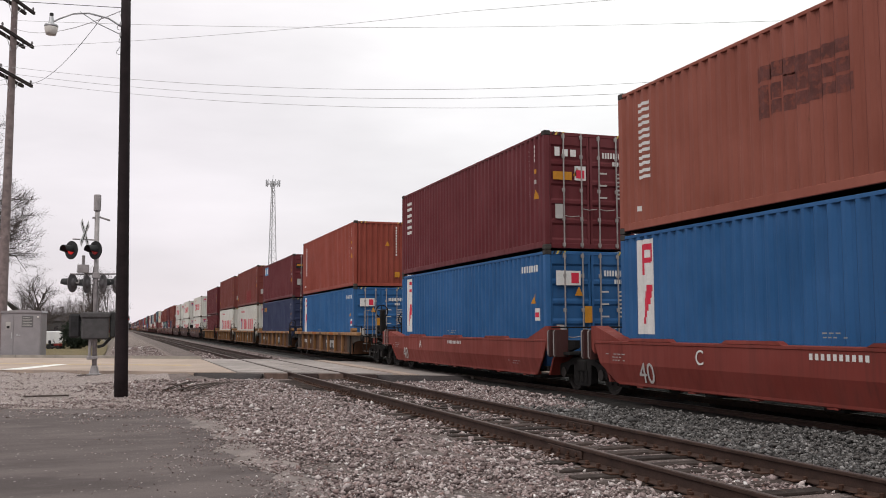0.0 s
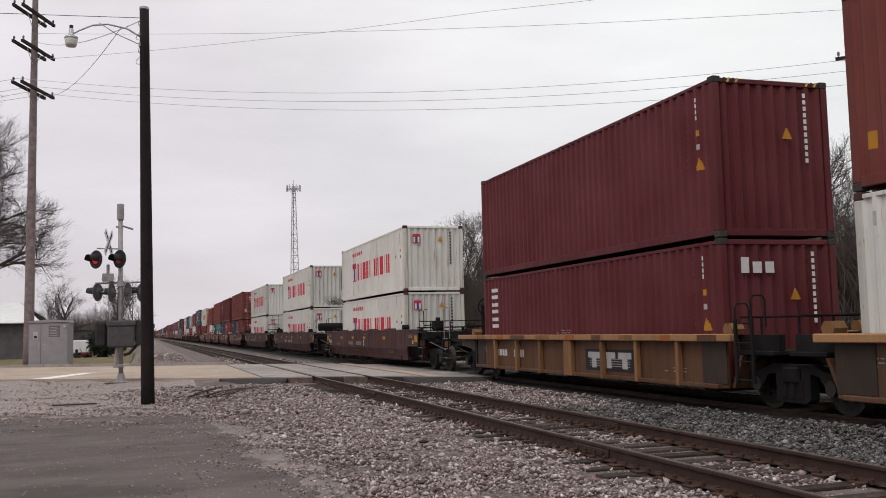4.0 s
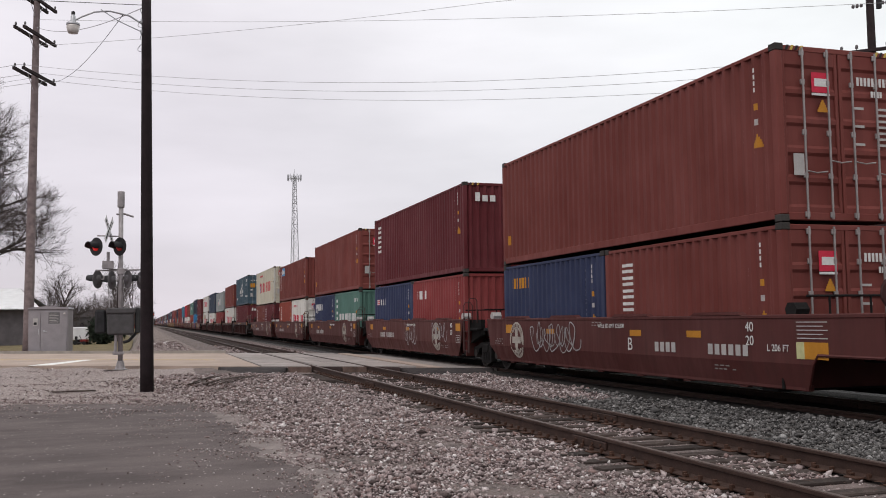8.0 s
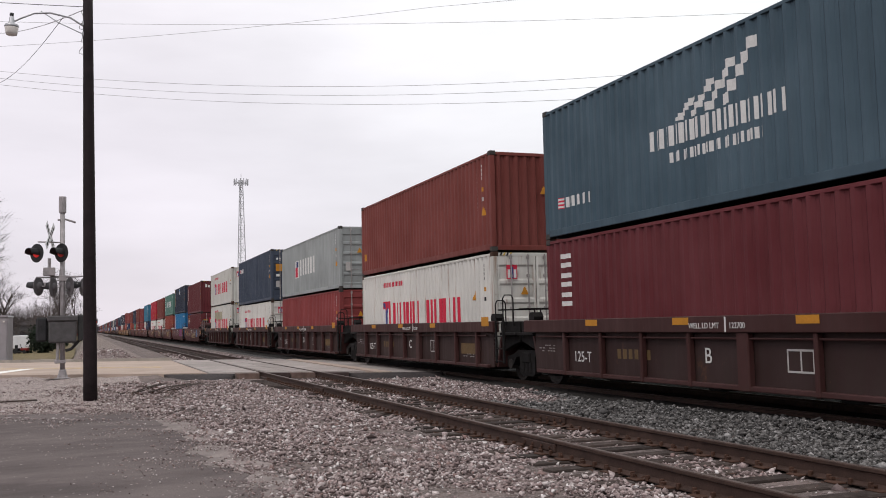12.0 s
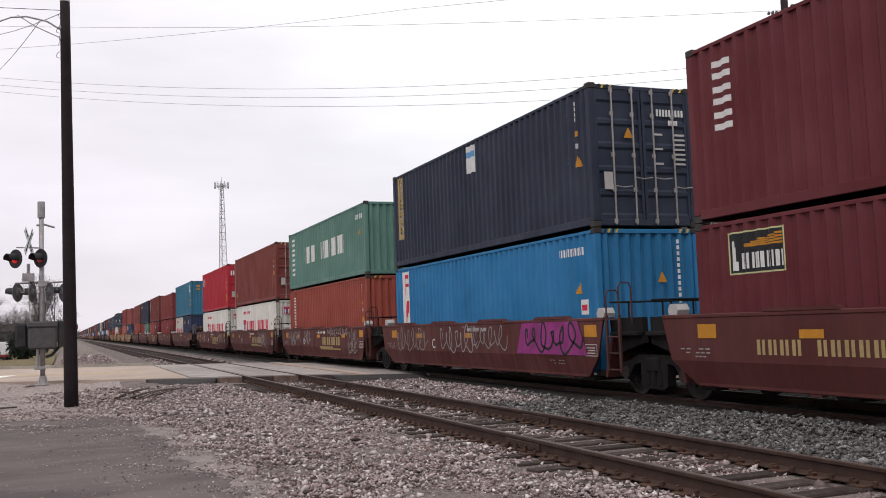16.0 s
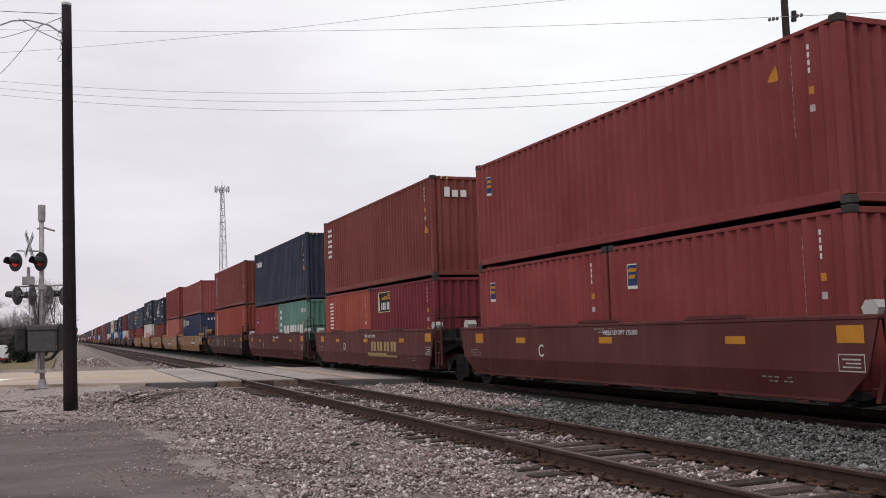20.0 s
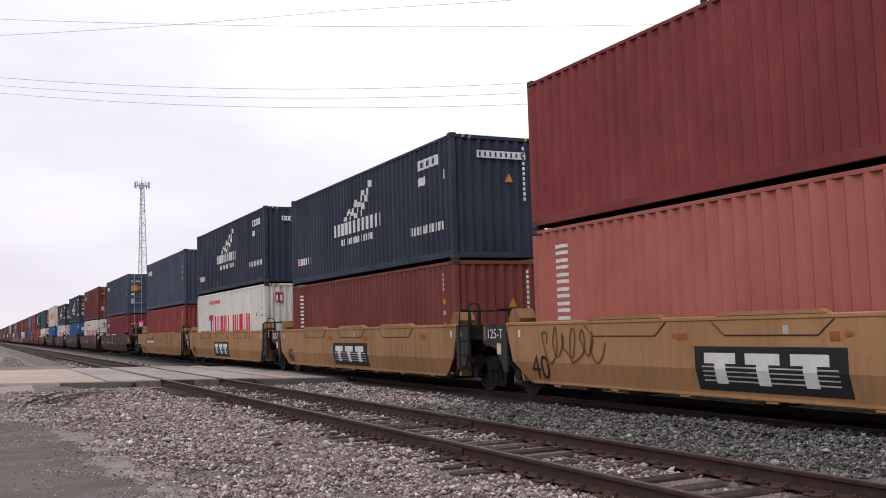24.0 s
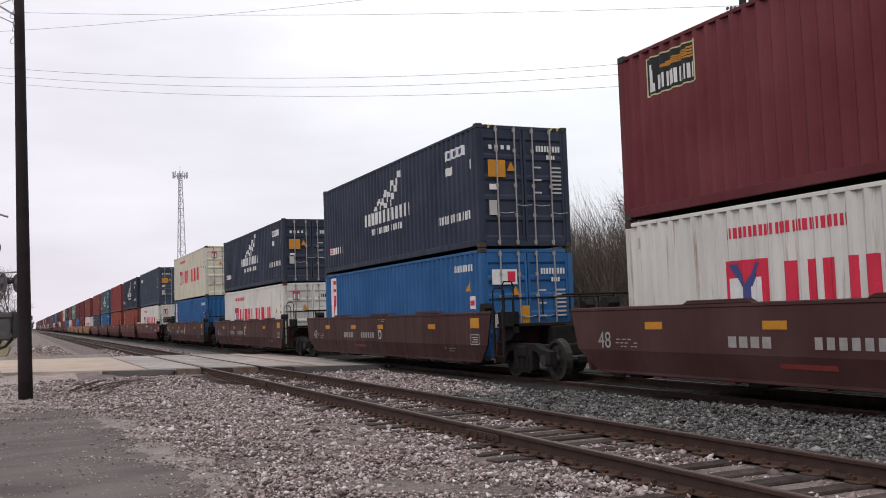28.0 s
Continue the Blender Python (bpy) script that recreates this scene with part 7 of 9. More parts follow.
        for i in range(22):
            a = 2 * math.pi * i / 22
            if abs(math.sin(a)) > 0.3:
                u, v = cy + 0.385 * math.cos(a), cz + 0.385 * math.sin(a)
                mark(u - 0.024, u + 0.024, v - 0.035, v + 0.035, "car_mineral", 0.006)
    if style == "mineral" and variant in (12, 8, 5, 2, 0):       # gold name bars over a swoosh
        for i in range(4):
            a = 5.2 - i * 0.68
            mark(a - 0.2, a, 0.8, 1.1, "d_gold")
            mark(a - 0.5, a - 0.28, 0.8, 1.1, "d_gold")
        for i in range(11) if variant == 12 else ():
            if i != 4:
                mark(10.5 - i * 0.24 - 0.07, 10.5 - i * 0.24, 0.84, 1.06, "d_gold")
                mark(10.5 - i * 0.24 - 0.17, 10.5 - i * 0.24 - 0.11, 0.84, 1.06, "d_gold")
        mark(2.6, 5.5, 0.62, 0.68, "d_gold")
        mark(3.6, 5.6, 0.66, 0.74, "d_gold")
    if style == "ochre":
        for yc in (2.8, 5.95, 9.1):                    # pressed pockets under the guides
            g.tube([(X + 0.002, yc + 1.08, top - 0.07), (X + 0.002, yc + 0.82, top - 0.27), (X + 0.002, yc - 0.82, top - 0.27), (X + 0.002, yc - 1.08, top - 0.07)], 0.011, M["car_mud"], 5)
        for yc, zc, w in ((1.0, 1.13, 0.32), (4.55, 1.1, 0.3), (7.5, 1.1, 0.28)):       # rubbed orange smears
            for i in range(7):
                a = yc + r.uniform(0, w)
                mark(a, a + r.uniform(0.05, 0.2), zc + r.uniform(0, 0.1), zc + 0.11 + r.uniform(0.0, 0.03), "car_smear", 0.001 * i)
        mark(4.7, 7.4, 0.42, 1.04, "d_black") if variant not in (3, 7) else mark(1.6, 3.95, 0.80, 1.10, "d_black") if variant == 7 else mark(8.1, 10.2, 0.835, 1.145, "d_black")
        if variant in (3, 7):
            for i in range(8):
                a = (3.85 if variant == 7 else 10.1) - i * 0.28
                mark(a - 0.19, a, 0.86 if variant == 7 else 0.9, 1.04 if variant == 7 else 1.08, "d_white", 0.004)
        else:
            for i in range(3):
                a = 7.2 - i * 0.8
                mark(a - 0.62, a, 0.80, 0.95, "d_white", 0.004)
                mark(a - 0.42, a - 0.2, 0.52, 0.80, "d_white", 0.004)
            for i in range(4):
                mark(4.85, 7.25, 0.55 + i * 0.065, 0.57 + i * 0.065, "d_grey", 0.003)
            mark(5.6, 5.7, 1.19, 1.32, "d_grey")
        if variant == 7:
            mark(-1.8, -1.2, 1.0, 1.3, "d_white")
            mark(-1.76, -1.24, 1.03, 1.27, "car_post", 0.004)
            mark(-1.8, -1.2, 1.14, 1.16, "d_white", 0.006)
        mark(1.0, 2.6, 1.08, 1.3, "d_grey") if variant == 13 else None
        if variant == 3:                               # worn brown stencils and rubbed patches
            for a, b, z0, z1 in ((7.62, 7.74, 0.92, 1.12), (6.98, 7.06, 0.84, 1.06), (6.74, 6.8, 0.82, 1.05), (4.9, 5.02, 0.94, 1.06), (6.9, 7.3, 0.5, 0.56), (3.05, 3.6, 0.86, 0.9), (3.05, 3.6, 0.93, 0.96)):
                mark(a, b, z0, z1, "d_gold_dim")
            for i in range(12):
                a = 5.1 + i * 0.13
                mark(a, a + r.uniform(0.05, 0.1), 1.04, 1.09, "d_gold_dim")
            for i in range(16):
                a = 3.2 + i * 0.1
                mark(a, a + r.uniform(0.04, 0.08), top - 0.14 - 0.05 * (i % 2), top - 0.11 - 0.05 * (i % 2), "d_gold_dim")
        mark(-0.35, -0.28, 1.18, 1.32, "d_white")
        mark(12.3, 12.37, 1.18, 1.32, "d_white")
    if style == "mud":
        mark(2.9, 5.15, 0.47, 0.93, "d_black")
        for i in range(3):
            a = 5.02 - i * 0.7
            mark(a - 0.58, a, 0.74, 0.87, "d_grey", 0.004)
            mark(a - 0.4, a - 0.18, 0.53, 0.74, "d_grey", 0.004)
        for i in range(4):
            mark(3.1, 4.95, 0.57 + i * 0.05, 0.585 + i * 0.05, "d_dim", 0.003)
        for i in range(9):                              # rubbed and repainted lengths of the flange
            a = -0.3 + i * 1.45 + r.uniform(-0.3, 0.3)
            mark(a, a + r.uniform(0.3, 1.0), top - 0.125, top - 0.012, ("car_smear", "car_post", "car_mud")[(i + variant) % 3], 0.0005)
        for i in range(4):
            mark(10.6 - i * 0.2, 10.75 - i * 0.2, 0.68, 0.85, "d_white")
        for i in range(5):
            mark(9.4 - i * 0.15, 9.5 - i * 0.15, 0.66, 0.86, "d_grey")
    if style == "dark":
        for i in range(4):
            mark(9.2 - i * 0.23, 9.37 - i * 0.23, 0.82, 0.98, "d_gold_dim" if variant == 11 else "d_dim")
        for i in range(6):
            mark(7.6 - i * 0.2, 7.73 - i * 0.2, 0.82, 0.98, "d_gold_dim" if variant == 11 else "d_dim")
        mark(7.4, 8.4, 0.55, 0.62, "car_red")
    if style in ("oxide",):
        for i in range(10):
            mark(6.3 - i * 0.12, 6.37 - i * 0.12, 0.97, 1.06, "d_white")
    if style in ("mineral",) and variant % 3 == 1:
        for i in range(4):
            mark((9.9 if variant != 7 else 3.4) - i * 0.2, (10.04 if variant != 7 else 3.54) - i * 0.2, 0.8, 0.98, "d_grey")
        for i in range(6):
            mark((8.9 if variant != 7 else 1.6) - i * 0.2, (9.04 if variant != 7 else 1.74) - i * 0.2, 0.8, 0.98, "d_grey")
    if style == "ribbed":
        mark(5.52, 5.56, top - 0.26, top - 0.02, "d_white")
        for a, b, za, zb in ((3.8, 4.35, 0.62, 0.65), (3.8, 4.35, 0.93, 0.96), (3.8, 3.83, 0.65, 0.93), (4.32, 4.35, 0.65, 0.93), (4.05, 4.08, 0.65, 0.93)):
            mark(a, b, za, zb, "d_grey")
        for i in range(6):
            mark(8.9 - i * 0.2, 9.03 - i * 0.2, 0.7, 0.88, "d_gold_dim")
        mark(0.9, 1.9, 0.62, 0.9, "d_gold_dim")
    # small print
    for yb, zb, n in ((11.6, 0.78, 3), (5.6, 1.28, 2), (1.0, 0.55, 2)):
        if style == "ochre" or (style == "ribbed" and zb > 1.1):
            continue
        for i in range(n):
            w = 0.5 + 0.15 * ((i * 7 + variant) % 3)
            for k in range(5):
                if (i * 5 + k + variant) % 4:
                    mark(yb + w * k / 5, yb + w * (k + 0.72) / 5, zb + i * 0.06, zb + i * 0.06 + 0.02, "d_dim")
    if not st["ribs"] and style not in ("oxide", "ochre") and near_end != "coupler":
        mark(-0.35, 0.1, 0.73, 0.745, "d_grey"), mark(-0.35, 0.1, 0.945, 0.96, "d_grey")
        mark(-0.35, -0.335, 0.745, 0.945, "d_grey"), mark(0.085, 0.1, 0.745, 0.945, "d_grey")
        for i in range(3):
            mark(-0.28, 0.03 - 0.06 * (i % 2), 0.78 + i * 0.05, 0.8 + i * 0.05, "d_grey")
    # spray paint: style, variant, then far end, near end, foot, head, colour, loops
    for st_, va, ya, yb, za, zb, mat, loops in SPRAY:
        if st_ == style and va == variant:
            scribble(g, ya, yb, za, zb, -SIDE - 0.018, M[mat], r, loops, 0.014 if mat != "d_black" else 0.03)
    if style == "mineral" and variant == 9:            # a broad magenta patch
        g.face([(-SIDE - 0.016, 0.0, 0.74), (-SIDE - 0.016, 3.1, 0.74), (-SIDE - 0.016, 2.8, 1.40), (-SIDE - 0.016, 0.35, 1.41)], M["d_purple"])
    if style == "mineral" and variant == 12:
        g.face([(-SIDE - 0.016, 0.4, 0.74), (-SIDE - 0.016, 1.6, 0.74), (-SIDE - 0.016, 1.5, 1.38), (-SIDE - 0.016, 0.55, 1.36)], M["d_spray_blue"])
    if g.f:
        part("side_marking", g, t, "painted bars, emblems and spray paint", kind="stuff")
    xt = -SIDE - 0.012 if not st["ribs"] else -SIDE + 0.108
    if letter and style != "ochre" and style != "mud":
        part("unit_letter", lettering(letter, 0.36, M["d_white"]), t, f"white letter {letter}", m=pose(xt, 6.3 if style == "ribbed" else {12: 7.2, 9: 8.4, 8: 8.4, 5: 7.35, 7: 4.6}.get(variant, 8.55) if style == "mineral" else 9.2 if style == "oxide" else 8.55 if style != "dark" else 6.2, 0.80 if not st["ribs"] else 0.7))
    if style in ("ochre",):
        part("size_number", lettering("40", 0.62, M["d_black"]), t, "black number 40", m=pose(-SIDE + 0.055, 11.95, 0.42, 0, -10, 0))
        part("unit_letter", lettering("B", 0.26, M["d_black"]), t, "black letter B", m=pose(-SIDE - 0.012, 4.3, 0.84)) if variant == 7 else None
        part("size_number", lettering("125-T", 0.27, M["d_white"]), t, "white code 125-T", m=pose(-SIDE - 0.02, y1 + 0.76, 1.16)) if far_end == "joint" else None
    if style == "ribbed":
        part("load_limit", lettering("WELL LD LMT", 0.13, M["d_white"]), t, "white load limit lettering", m=pose(-SIDE - 0.038, 6.5, top - 0.2))
        part("load_limit", lettering("122700", 0.13, M["d_white"]), t, "white load limit number", m=pose(-SIDE - 0.038, 5.45, top - 0.2))
        part("axle_code", lettering("125-T", 0.3, M["d_white"]), t, "white code 125-T", m=pose(-SIDE + 0.112, 10.75, 0.6))
    if style == "oxide":
        part("size_number", lettering("40", 0.55, M["d_grey"]), t, "faded white number 40", m=pose(-SIDE + 0.05, 11.1, 0.40, 0, -10, 0))
    if style == "mineral" and variant % 3 == 1:
        part("size_number", lettering("40", 0.22, M["d_white"]), t, "white number 40", m=pose(-SIDE - 0.012, 0.65, 1.2))
        part("size_number", lettering("20", 0.22, M["d_white"]), t, "white number 20", m=pose(-SIDE - 0.012, 0.65, 0.98))
    if style == "mineral":
        part("load_limit", lettering("WELL LD LMT 125,000", 0.12, M["d_white"]), t, "white load limit lettering", m=pose(-SIDE - 0.012, 5.9, 1.24))
        part("length_note", lettering("L 206 FT", 0.15, M["d_white"]), t, "small white length lettering", m=pose(-SIDE - 0.012, 0.1, 0.9)) if near_end == "coupler" else None
    if style == "dark":
        long_ext = ext0 > 2
        part("size_number", lettering("40" if variant % 2 else "48", 0.4, M["d_white"] if long_ext else M["d_dim"]), t, "white size number", m=pose(-SIDE - 0.012, y1 - 0.9, 0.76))
    _cars[key] = t
    return t


# ---- the train ----
SPEED, BASE = 21.924, 0.335      # metres a second; container base above the rail top
TRAIN_Z = RAIL2
S, T_ = 2.591, 2.896             # standard and high containers
# near end at the start, wagon style, reach of its sides, ends, letter, variant, upper container, lower containers
def unit_list():
    u = []

    def add(s, style, letter, variant, upper, lower, ends="jj", ext=(0.6, 0.65)):
        u.append((s, style, letter, variant, upper, lower, ends, ext))
    F, D = False, True
    add(-26.7, "oxide", "B", 1, ("brown", 12.192, S, F), [("blue", 12.192, T_, F)])
    add(-11.0, "oxide", "C", 2, ("texmaroon", 12.192, T_, F), [("blue", 12.192, T_, F)])
    add(4.78, "oxide", "C", 3, ("browndark", 12.192, T_, F), [("blue", 12.192, T_, F)])
    add(20.55, "oxide", "A", 4, ("texmaroon", 12.192, T_, D), [("blue", 12.192, T_, D)], "jc")
    add(40.17, "mud", "", 1, ("orange", 12.192, T_, F), [("blue", 12.192, T_, D)], "cj")
    add(55.70, "mud", "", 2, ("seacomaroon", 12.192, S, D), [("seaco", 12.192, T_, D)])
    add(71.09, "mud", "", 3, ("talpatch", 12.192, T_, D), [("white", 12.192, T_, F)])
    add(86.47, "mud", "", 4, ("tal", 12.192, T_, D), [("white", 12.192, T_, F)])
    add(101.96, "mud", "", 5, ("maroon", 12.192, T_, F), [("texmaroon", 12.192, S, F)], "jc")
    W = (2.75, 2.9)
    add(123.17, "dark", "B", 1, ("white", 12.192, S, F), [("white", 12.192, S, F)], "cc", W)
    add(145.09, "dark", "C", 2, ("whitesoot", 12.192, S, F), [("white", 12.192, S, F)], "cc", W)
    add(167.17, "dark", "C", 4, ("whitespray", 12.192, S, F), [("white", 12.192, S, D)], "cc", W)
    tw = 6.058
    add(187.98, "mineral", "B", 7, ("tal", 12.192, T_, D), [("brown", tw, S, D), ("seaco", tw, S, F)], "cj")
    add(203.61, "mineral", "", 1, ("texmaroon", 12.192, T_, F), [("dcgred", tw, S, F), ("navyflag", tw, S, F)])
    add(218.97, "mineral", "D", 4, ("tal", 12.192, T_, D), [("green", tw, S, F), ("indigo", tw, S, F)])
    add(234.53, "mineral", "", 16, ("molbrown", 12.192, S, F), [("white", tw, S, D), ("orange", tw, S, F)])
    add(249.95, "mineral", "A", 13, ("cream", 12.192, T_, D), [("texmaroon", tw, S, F), ("brown", tw, S, F)], "jc")
    add(269.83, "ribbed", "B", 1, ("slate", 12.192, T_, D), [("texmaroon", 12.192, T_, F)], "cj")
    add(285.03, "ribbed", "C", 2, ("tal", 12.192, S, F), [("white", 12.192, T_, D)])
    add(300.66, "ribbed", "D", 3, ("grey", 12.192, S, D), [("redbrown", 12.192, S, D)])
    add(316.04, "ribbed", "E", 4, ("navyplain", 12.192, T_, D), [("white", 12.192, S, D)])
    add(331.73, "ribbed", "A", 5, ("white", 12.192, S, F), [("creamdrab", 12.192, T_, F)], "jc")
    add(351.46, "mineral", "B", 12, ("texmaroon", 12.192, T_, F), [("beacon", 12.192, S, D)], "cj")
    add(366.81, "mineral", "C", 9, ("pearl", 12.192, T_, D), [("cyan", 12.192, T_, F)])
    add(382.15, "mineral", "D", 8, ("green", 12.192, S, F), [("orange", 12.192, T_, F)])
    add(397.47, "mineral", "E", 2, ("tal", 12.192, T_, D), [("white", 12.192, S, F)])
    add(412.81, "mineral", "A", 5, ("red", 12.192, T_, D), [("white", 12.192, S, F)], "jc")
    add(432.56, "mineral", "B", 3, ("teal", 12.192, T_, F), [("seacohaz", tw, S, F), ("white", tw, S, F)], "cj")
    add(448.00, "mineral", "C", 6, ("beaconred", 12.192, S, F), [("beaconred", tw, S, F), ("beaconred", tw, S, F)])
    add(463.35, "mineral", "D", 0, ("texred", 12.192, T_, F), [("beaconlit", tw, S, F), ("orange", tw, S, F)])
    add(478.67, "mineral", "E", 3, ("navydark", 12.192, T_, F), [("green", tw, S, F), ("beaconred", tw, S, F)])
    add(494.09, "dark", "A", 11, ("brown", 12.192, S, F), [("orange", 12.192, T_, F)], "jc")
    add(513.85, "ochre", "", 7, ("fadedred", 12.192, S, F), [("indigo", 12.192, T_, F)], "cj")
    add(529.53, "ochre", "", 13, ("redbrown", 12.192, T_, F), [("salmon", 12.192, T_, F)])
    add(545.10, "ochre", "", 1, ("navy", 12.192, T_, F), [("brown", 12.192, S, F)])
    add(560.69, "ochre", "", 0, ("navy", 12.192, T_, F), [("white", 12.192, T_, F)])
    add(576.10, "ochre", "", 3, ("navyplain", 12.192, T_, F), [("redbrown", 12.192, S, F)], "jc")
    V = (0.95, 1.45)
    add(597.09, "dark", "A", 3, ("navyplain", 12.192, T_, D), [("beaconlit", 12.192, S, D)], "cj", V)
    add(615.37, "dark", "E", 6, ("beacon", 12.192, T_, D), [("white", 12.192, S, D)], "jj", V)
    add(633.26, "dark", "D", 0, ("navy", 12.192, T_, D), [("blue", 12.192, S, D)], "jj", V)
    add(651.20, "dark", "C", 1, ("navy", 12.192, S, D), [("white", 12.192, S, D)], "jj", V)
    add(668.90, "dark", "B", 9 + 5, ("cream", 12.192, T_, D), [("blue", 12.192, S, F)], "jc", V)
    # the long tail, load after load
    loads = ["navyplain white", "navy orange", "redbrown orange", "slate blue", "brown navyplain", "brown white", "maroon maroon", "texmaroon blue", "green brown", "tal white",
             "navy blue", "cream redbrown", "brown brown", "beacon white", "maroon indigo", "teal redbrown"]
    s = 689.5
    for pack in range(9):
        style = ("mineral", "ochre", "dark", "ribbed", "oxide", "mineral", "ochre", "mineral", "dark")[pack]
        for i in range(5):
            a, b = loads[(pack * 5 + i) % len(loads)].split()
            add(s, style, "", 3, (a, 12.192, T_, (i + pack) % 2 == 0), [(b, 12.192, S, F)], "cj" if i == 0 else "jc" if i == 4 else "jj")
            s += 15.4 if i < 4 else 19.7
    return u


TRAIN = []
for s, style, letter, variant, upper, lower, ends, ext in unit_list():
    kinds = {"j": "joint", "c": "coupler"}
    car = well_car(style, ext[0], ext[1], kinds[ends[0]], kinds[ends[1]], letter, variant, s > 690)
    TRAIN.append((car, s, 0.0))
    base = BASE + (0.07 if style == "oxide" else 0.0)
    z, y = base, 0.0
    for d, L, H, door in lower:
        TRAIN.append((container(d, L, H, door, s > 690), s + y, base))
        y += L + 0.076
        z = base + H + 0.012
    d, L, H, door = upper
    TRAIN.append((container(d, L, H, door, s > 690), s, z))


# ---- buildings and things beyond the road ----
def shed():
    t = thing("storage_shed", "low dark shed with a bright white metal roof", "shed", pose(-7.3, 76, 0.1))
    g = Geo()
    g.box((-26, 0, 0), (-0.3, 0.25, 2.75), M["shed"], 0.02)
    g.box((-0.55, 0.26, 0), (-0.3, 9.7, 2.75), M["shed"], 0.02)
    g.box((-26, 9.75, 0), (-0.3, 10, 2.75), M["shed"], 0.02)
    part("wall", g, t)
    for s, (ya, yb) in enumerate(((-0.5, 5.0), (5.0, 10.5))):
        for i in range(12):
            g = Geo()
            x0, x1 = -26.4 + i * 2.2, -26.4 + (i + 1) * 2.2 - 0.02
            za, zb = (2.7, 4.4) if s == 0 else (4.4, 2.7)
            cut = 2.6 if i == 11 else 0
            pts = [(x0, ya, za), (x1, ya, za), (x1 - (cut if s == 0 else 0) * 0.8, yb, zb), (x0, yb, zb)]
            if s == 1:
                pts = [(x0, ya, za), (x1 - cut * 0.8, ya, za), (x1, yb, zb), (x0, yb, zb)]
            g.face(pts, M["white"])
            g.face([(x, y, z - 0.06) for x, y, z in pts][::-1], M["white"])
            part("roof_sheet", g, t, "white metal roof sheet")
    g = Geo()
    g.box((-8.0, -0.06, 0), (-4.6, -0.005, 2.3), M["cabinet_dark"], 0.01)
    part("door", g, t)
    return t


def trailer():
    t = thing("box_trailer", "small white box trailer parked on the grass", "trailer", pose(-4.95, 79, 0.14, 0, 0, 12) @ Matrix.Scale(0.74, 4))
    g = Geo()
    g.box((-0.85, -1.4, 0.42), (0.85, 1.4, 1.72), M["white"], 0.05)
    part("body", g, t)
    for x in (-0.82, 0.82):
        g = Geo()
        g.lathe([(0.1, -0.08), (0.3, -0.09), (0.3, 0.09), (0.1, 0.08)], M["gasket"], (x, 0, 0.3), "x", 14)
        part("wheel", g, t)
    g = Geo()
    g.tube([(-0.4, -1.4, 0.42), (0, -2.3, 0.4), (0.4, -1.4, 0.42)], 0.04, M["galv"], 6)
    part("drawbar", g, t)
    g = Geo()
    g.box((-0.8, -1.425, 0.47), (0.8, -1.402, 1.66), M["white"], 0.01)
    part("rear_door", g, t)


def mower():
    t = thing("riding_mower", "red and black riding mower standing on the grass", "mower", pose(-4.5, 74, 0.14, 0, 0, 70) @ Matrix.Scale(0.62, 4))
    g = Geo()
    g.box((-0.35, -0.9, 0.3), (0.35, -0.1, 0.62), M["red_paint"], 0.08)
    part("bonnet", g, t)
    g = Geo()
    g.box((-0.3, 0.0, 0.5), (0.3, 0.5, 0.62), M["black"], 0.05)
    g.box((-0.3, 0.42, 0.6), (0.3, 0.54, 1.0), M["black"], 0.05)
    part("seat", g, t)
    g = Geo()
    g.tube([(0, -0.15, 0.6), (0, 0.02, 0.95)], 0.025, M["black"], 6)
    g.tube([(0.16 * math.cos(radians(30 * i)), 0.02 + 0.06 * math.sin(radians(30 * i)), 0.97 + 0.14 * math.sin(radians(30 * i))) for i in range(13)], 0.015, M["black"], 5)
    part("steering_wheel", g, t)
    g = Geo()
    g.box((-0.55, -0.35, 0.14), (0.55, 0.25, 0.3), M["black"], 0.04)
    part("mowing_deck", g, t)
    for x, y, r in ((-0.42, -0.65, 0.2), (0.42, -0.65, 0.2), (-0.45, 0.4, 0.28), (0.45, 0.4, 0.28)):
        g = Geo()
        g.lathe([(0.06, -0.08), (r, -0.09), (r, 0.09), (0.06, 0.08)], M["gasket"], (x, y, r), "x", 14)
        part("wheel", g, t)


def far_car(x, y, mat, label):
    t = thing("parked_car", label, "car", pose(x, y, 0.1, 0, 0, 20))
    g = Geo()
    g.prism([(-2.1, 0.3), (2.1, 0.3), (2.15, 0.75), (1.2, 0.9), (0.7, 1.4), (-1.0, 1.42), (-1.7, 0.95), (-2.15, 0.85)], "y", -0.85, 0.85, M[mat])
    part("body", g, t)
    g = Geo()
    g.prism([(1.05, 0.92), (0.66, 1.33), (-0.95, 1.35), (-1.5, 0.95)], "y", -0.86, -0.852, M["black"])
    part("side_window", g, t)
    for a in (-1.35, 1.35):
        for b in (-0.8, 0.8):
            g = Geo()
            g.lathe([(0.1, -0.09), (0.32, -0.1), (0.32, 0.1), (0.1, 0.09)], M["gasket"], (a, b, 0.32), "y", 12)
            part("wheel", g, t)


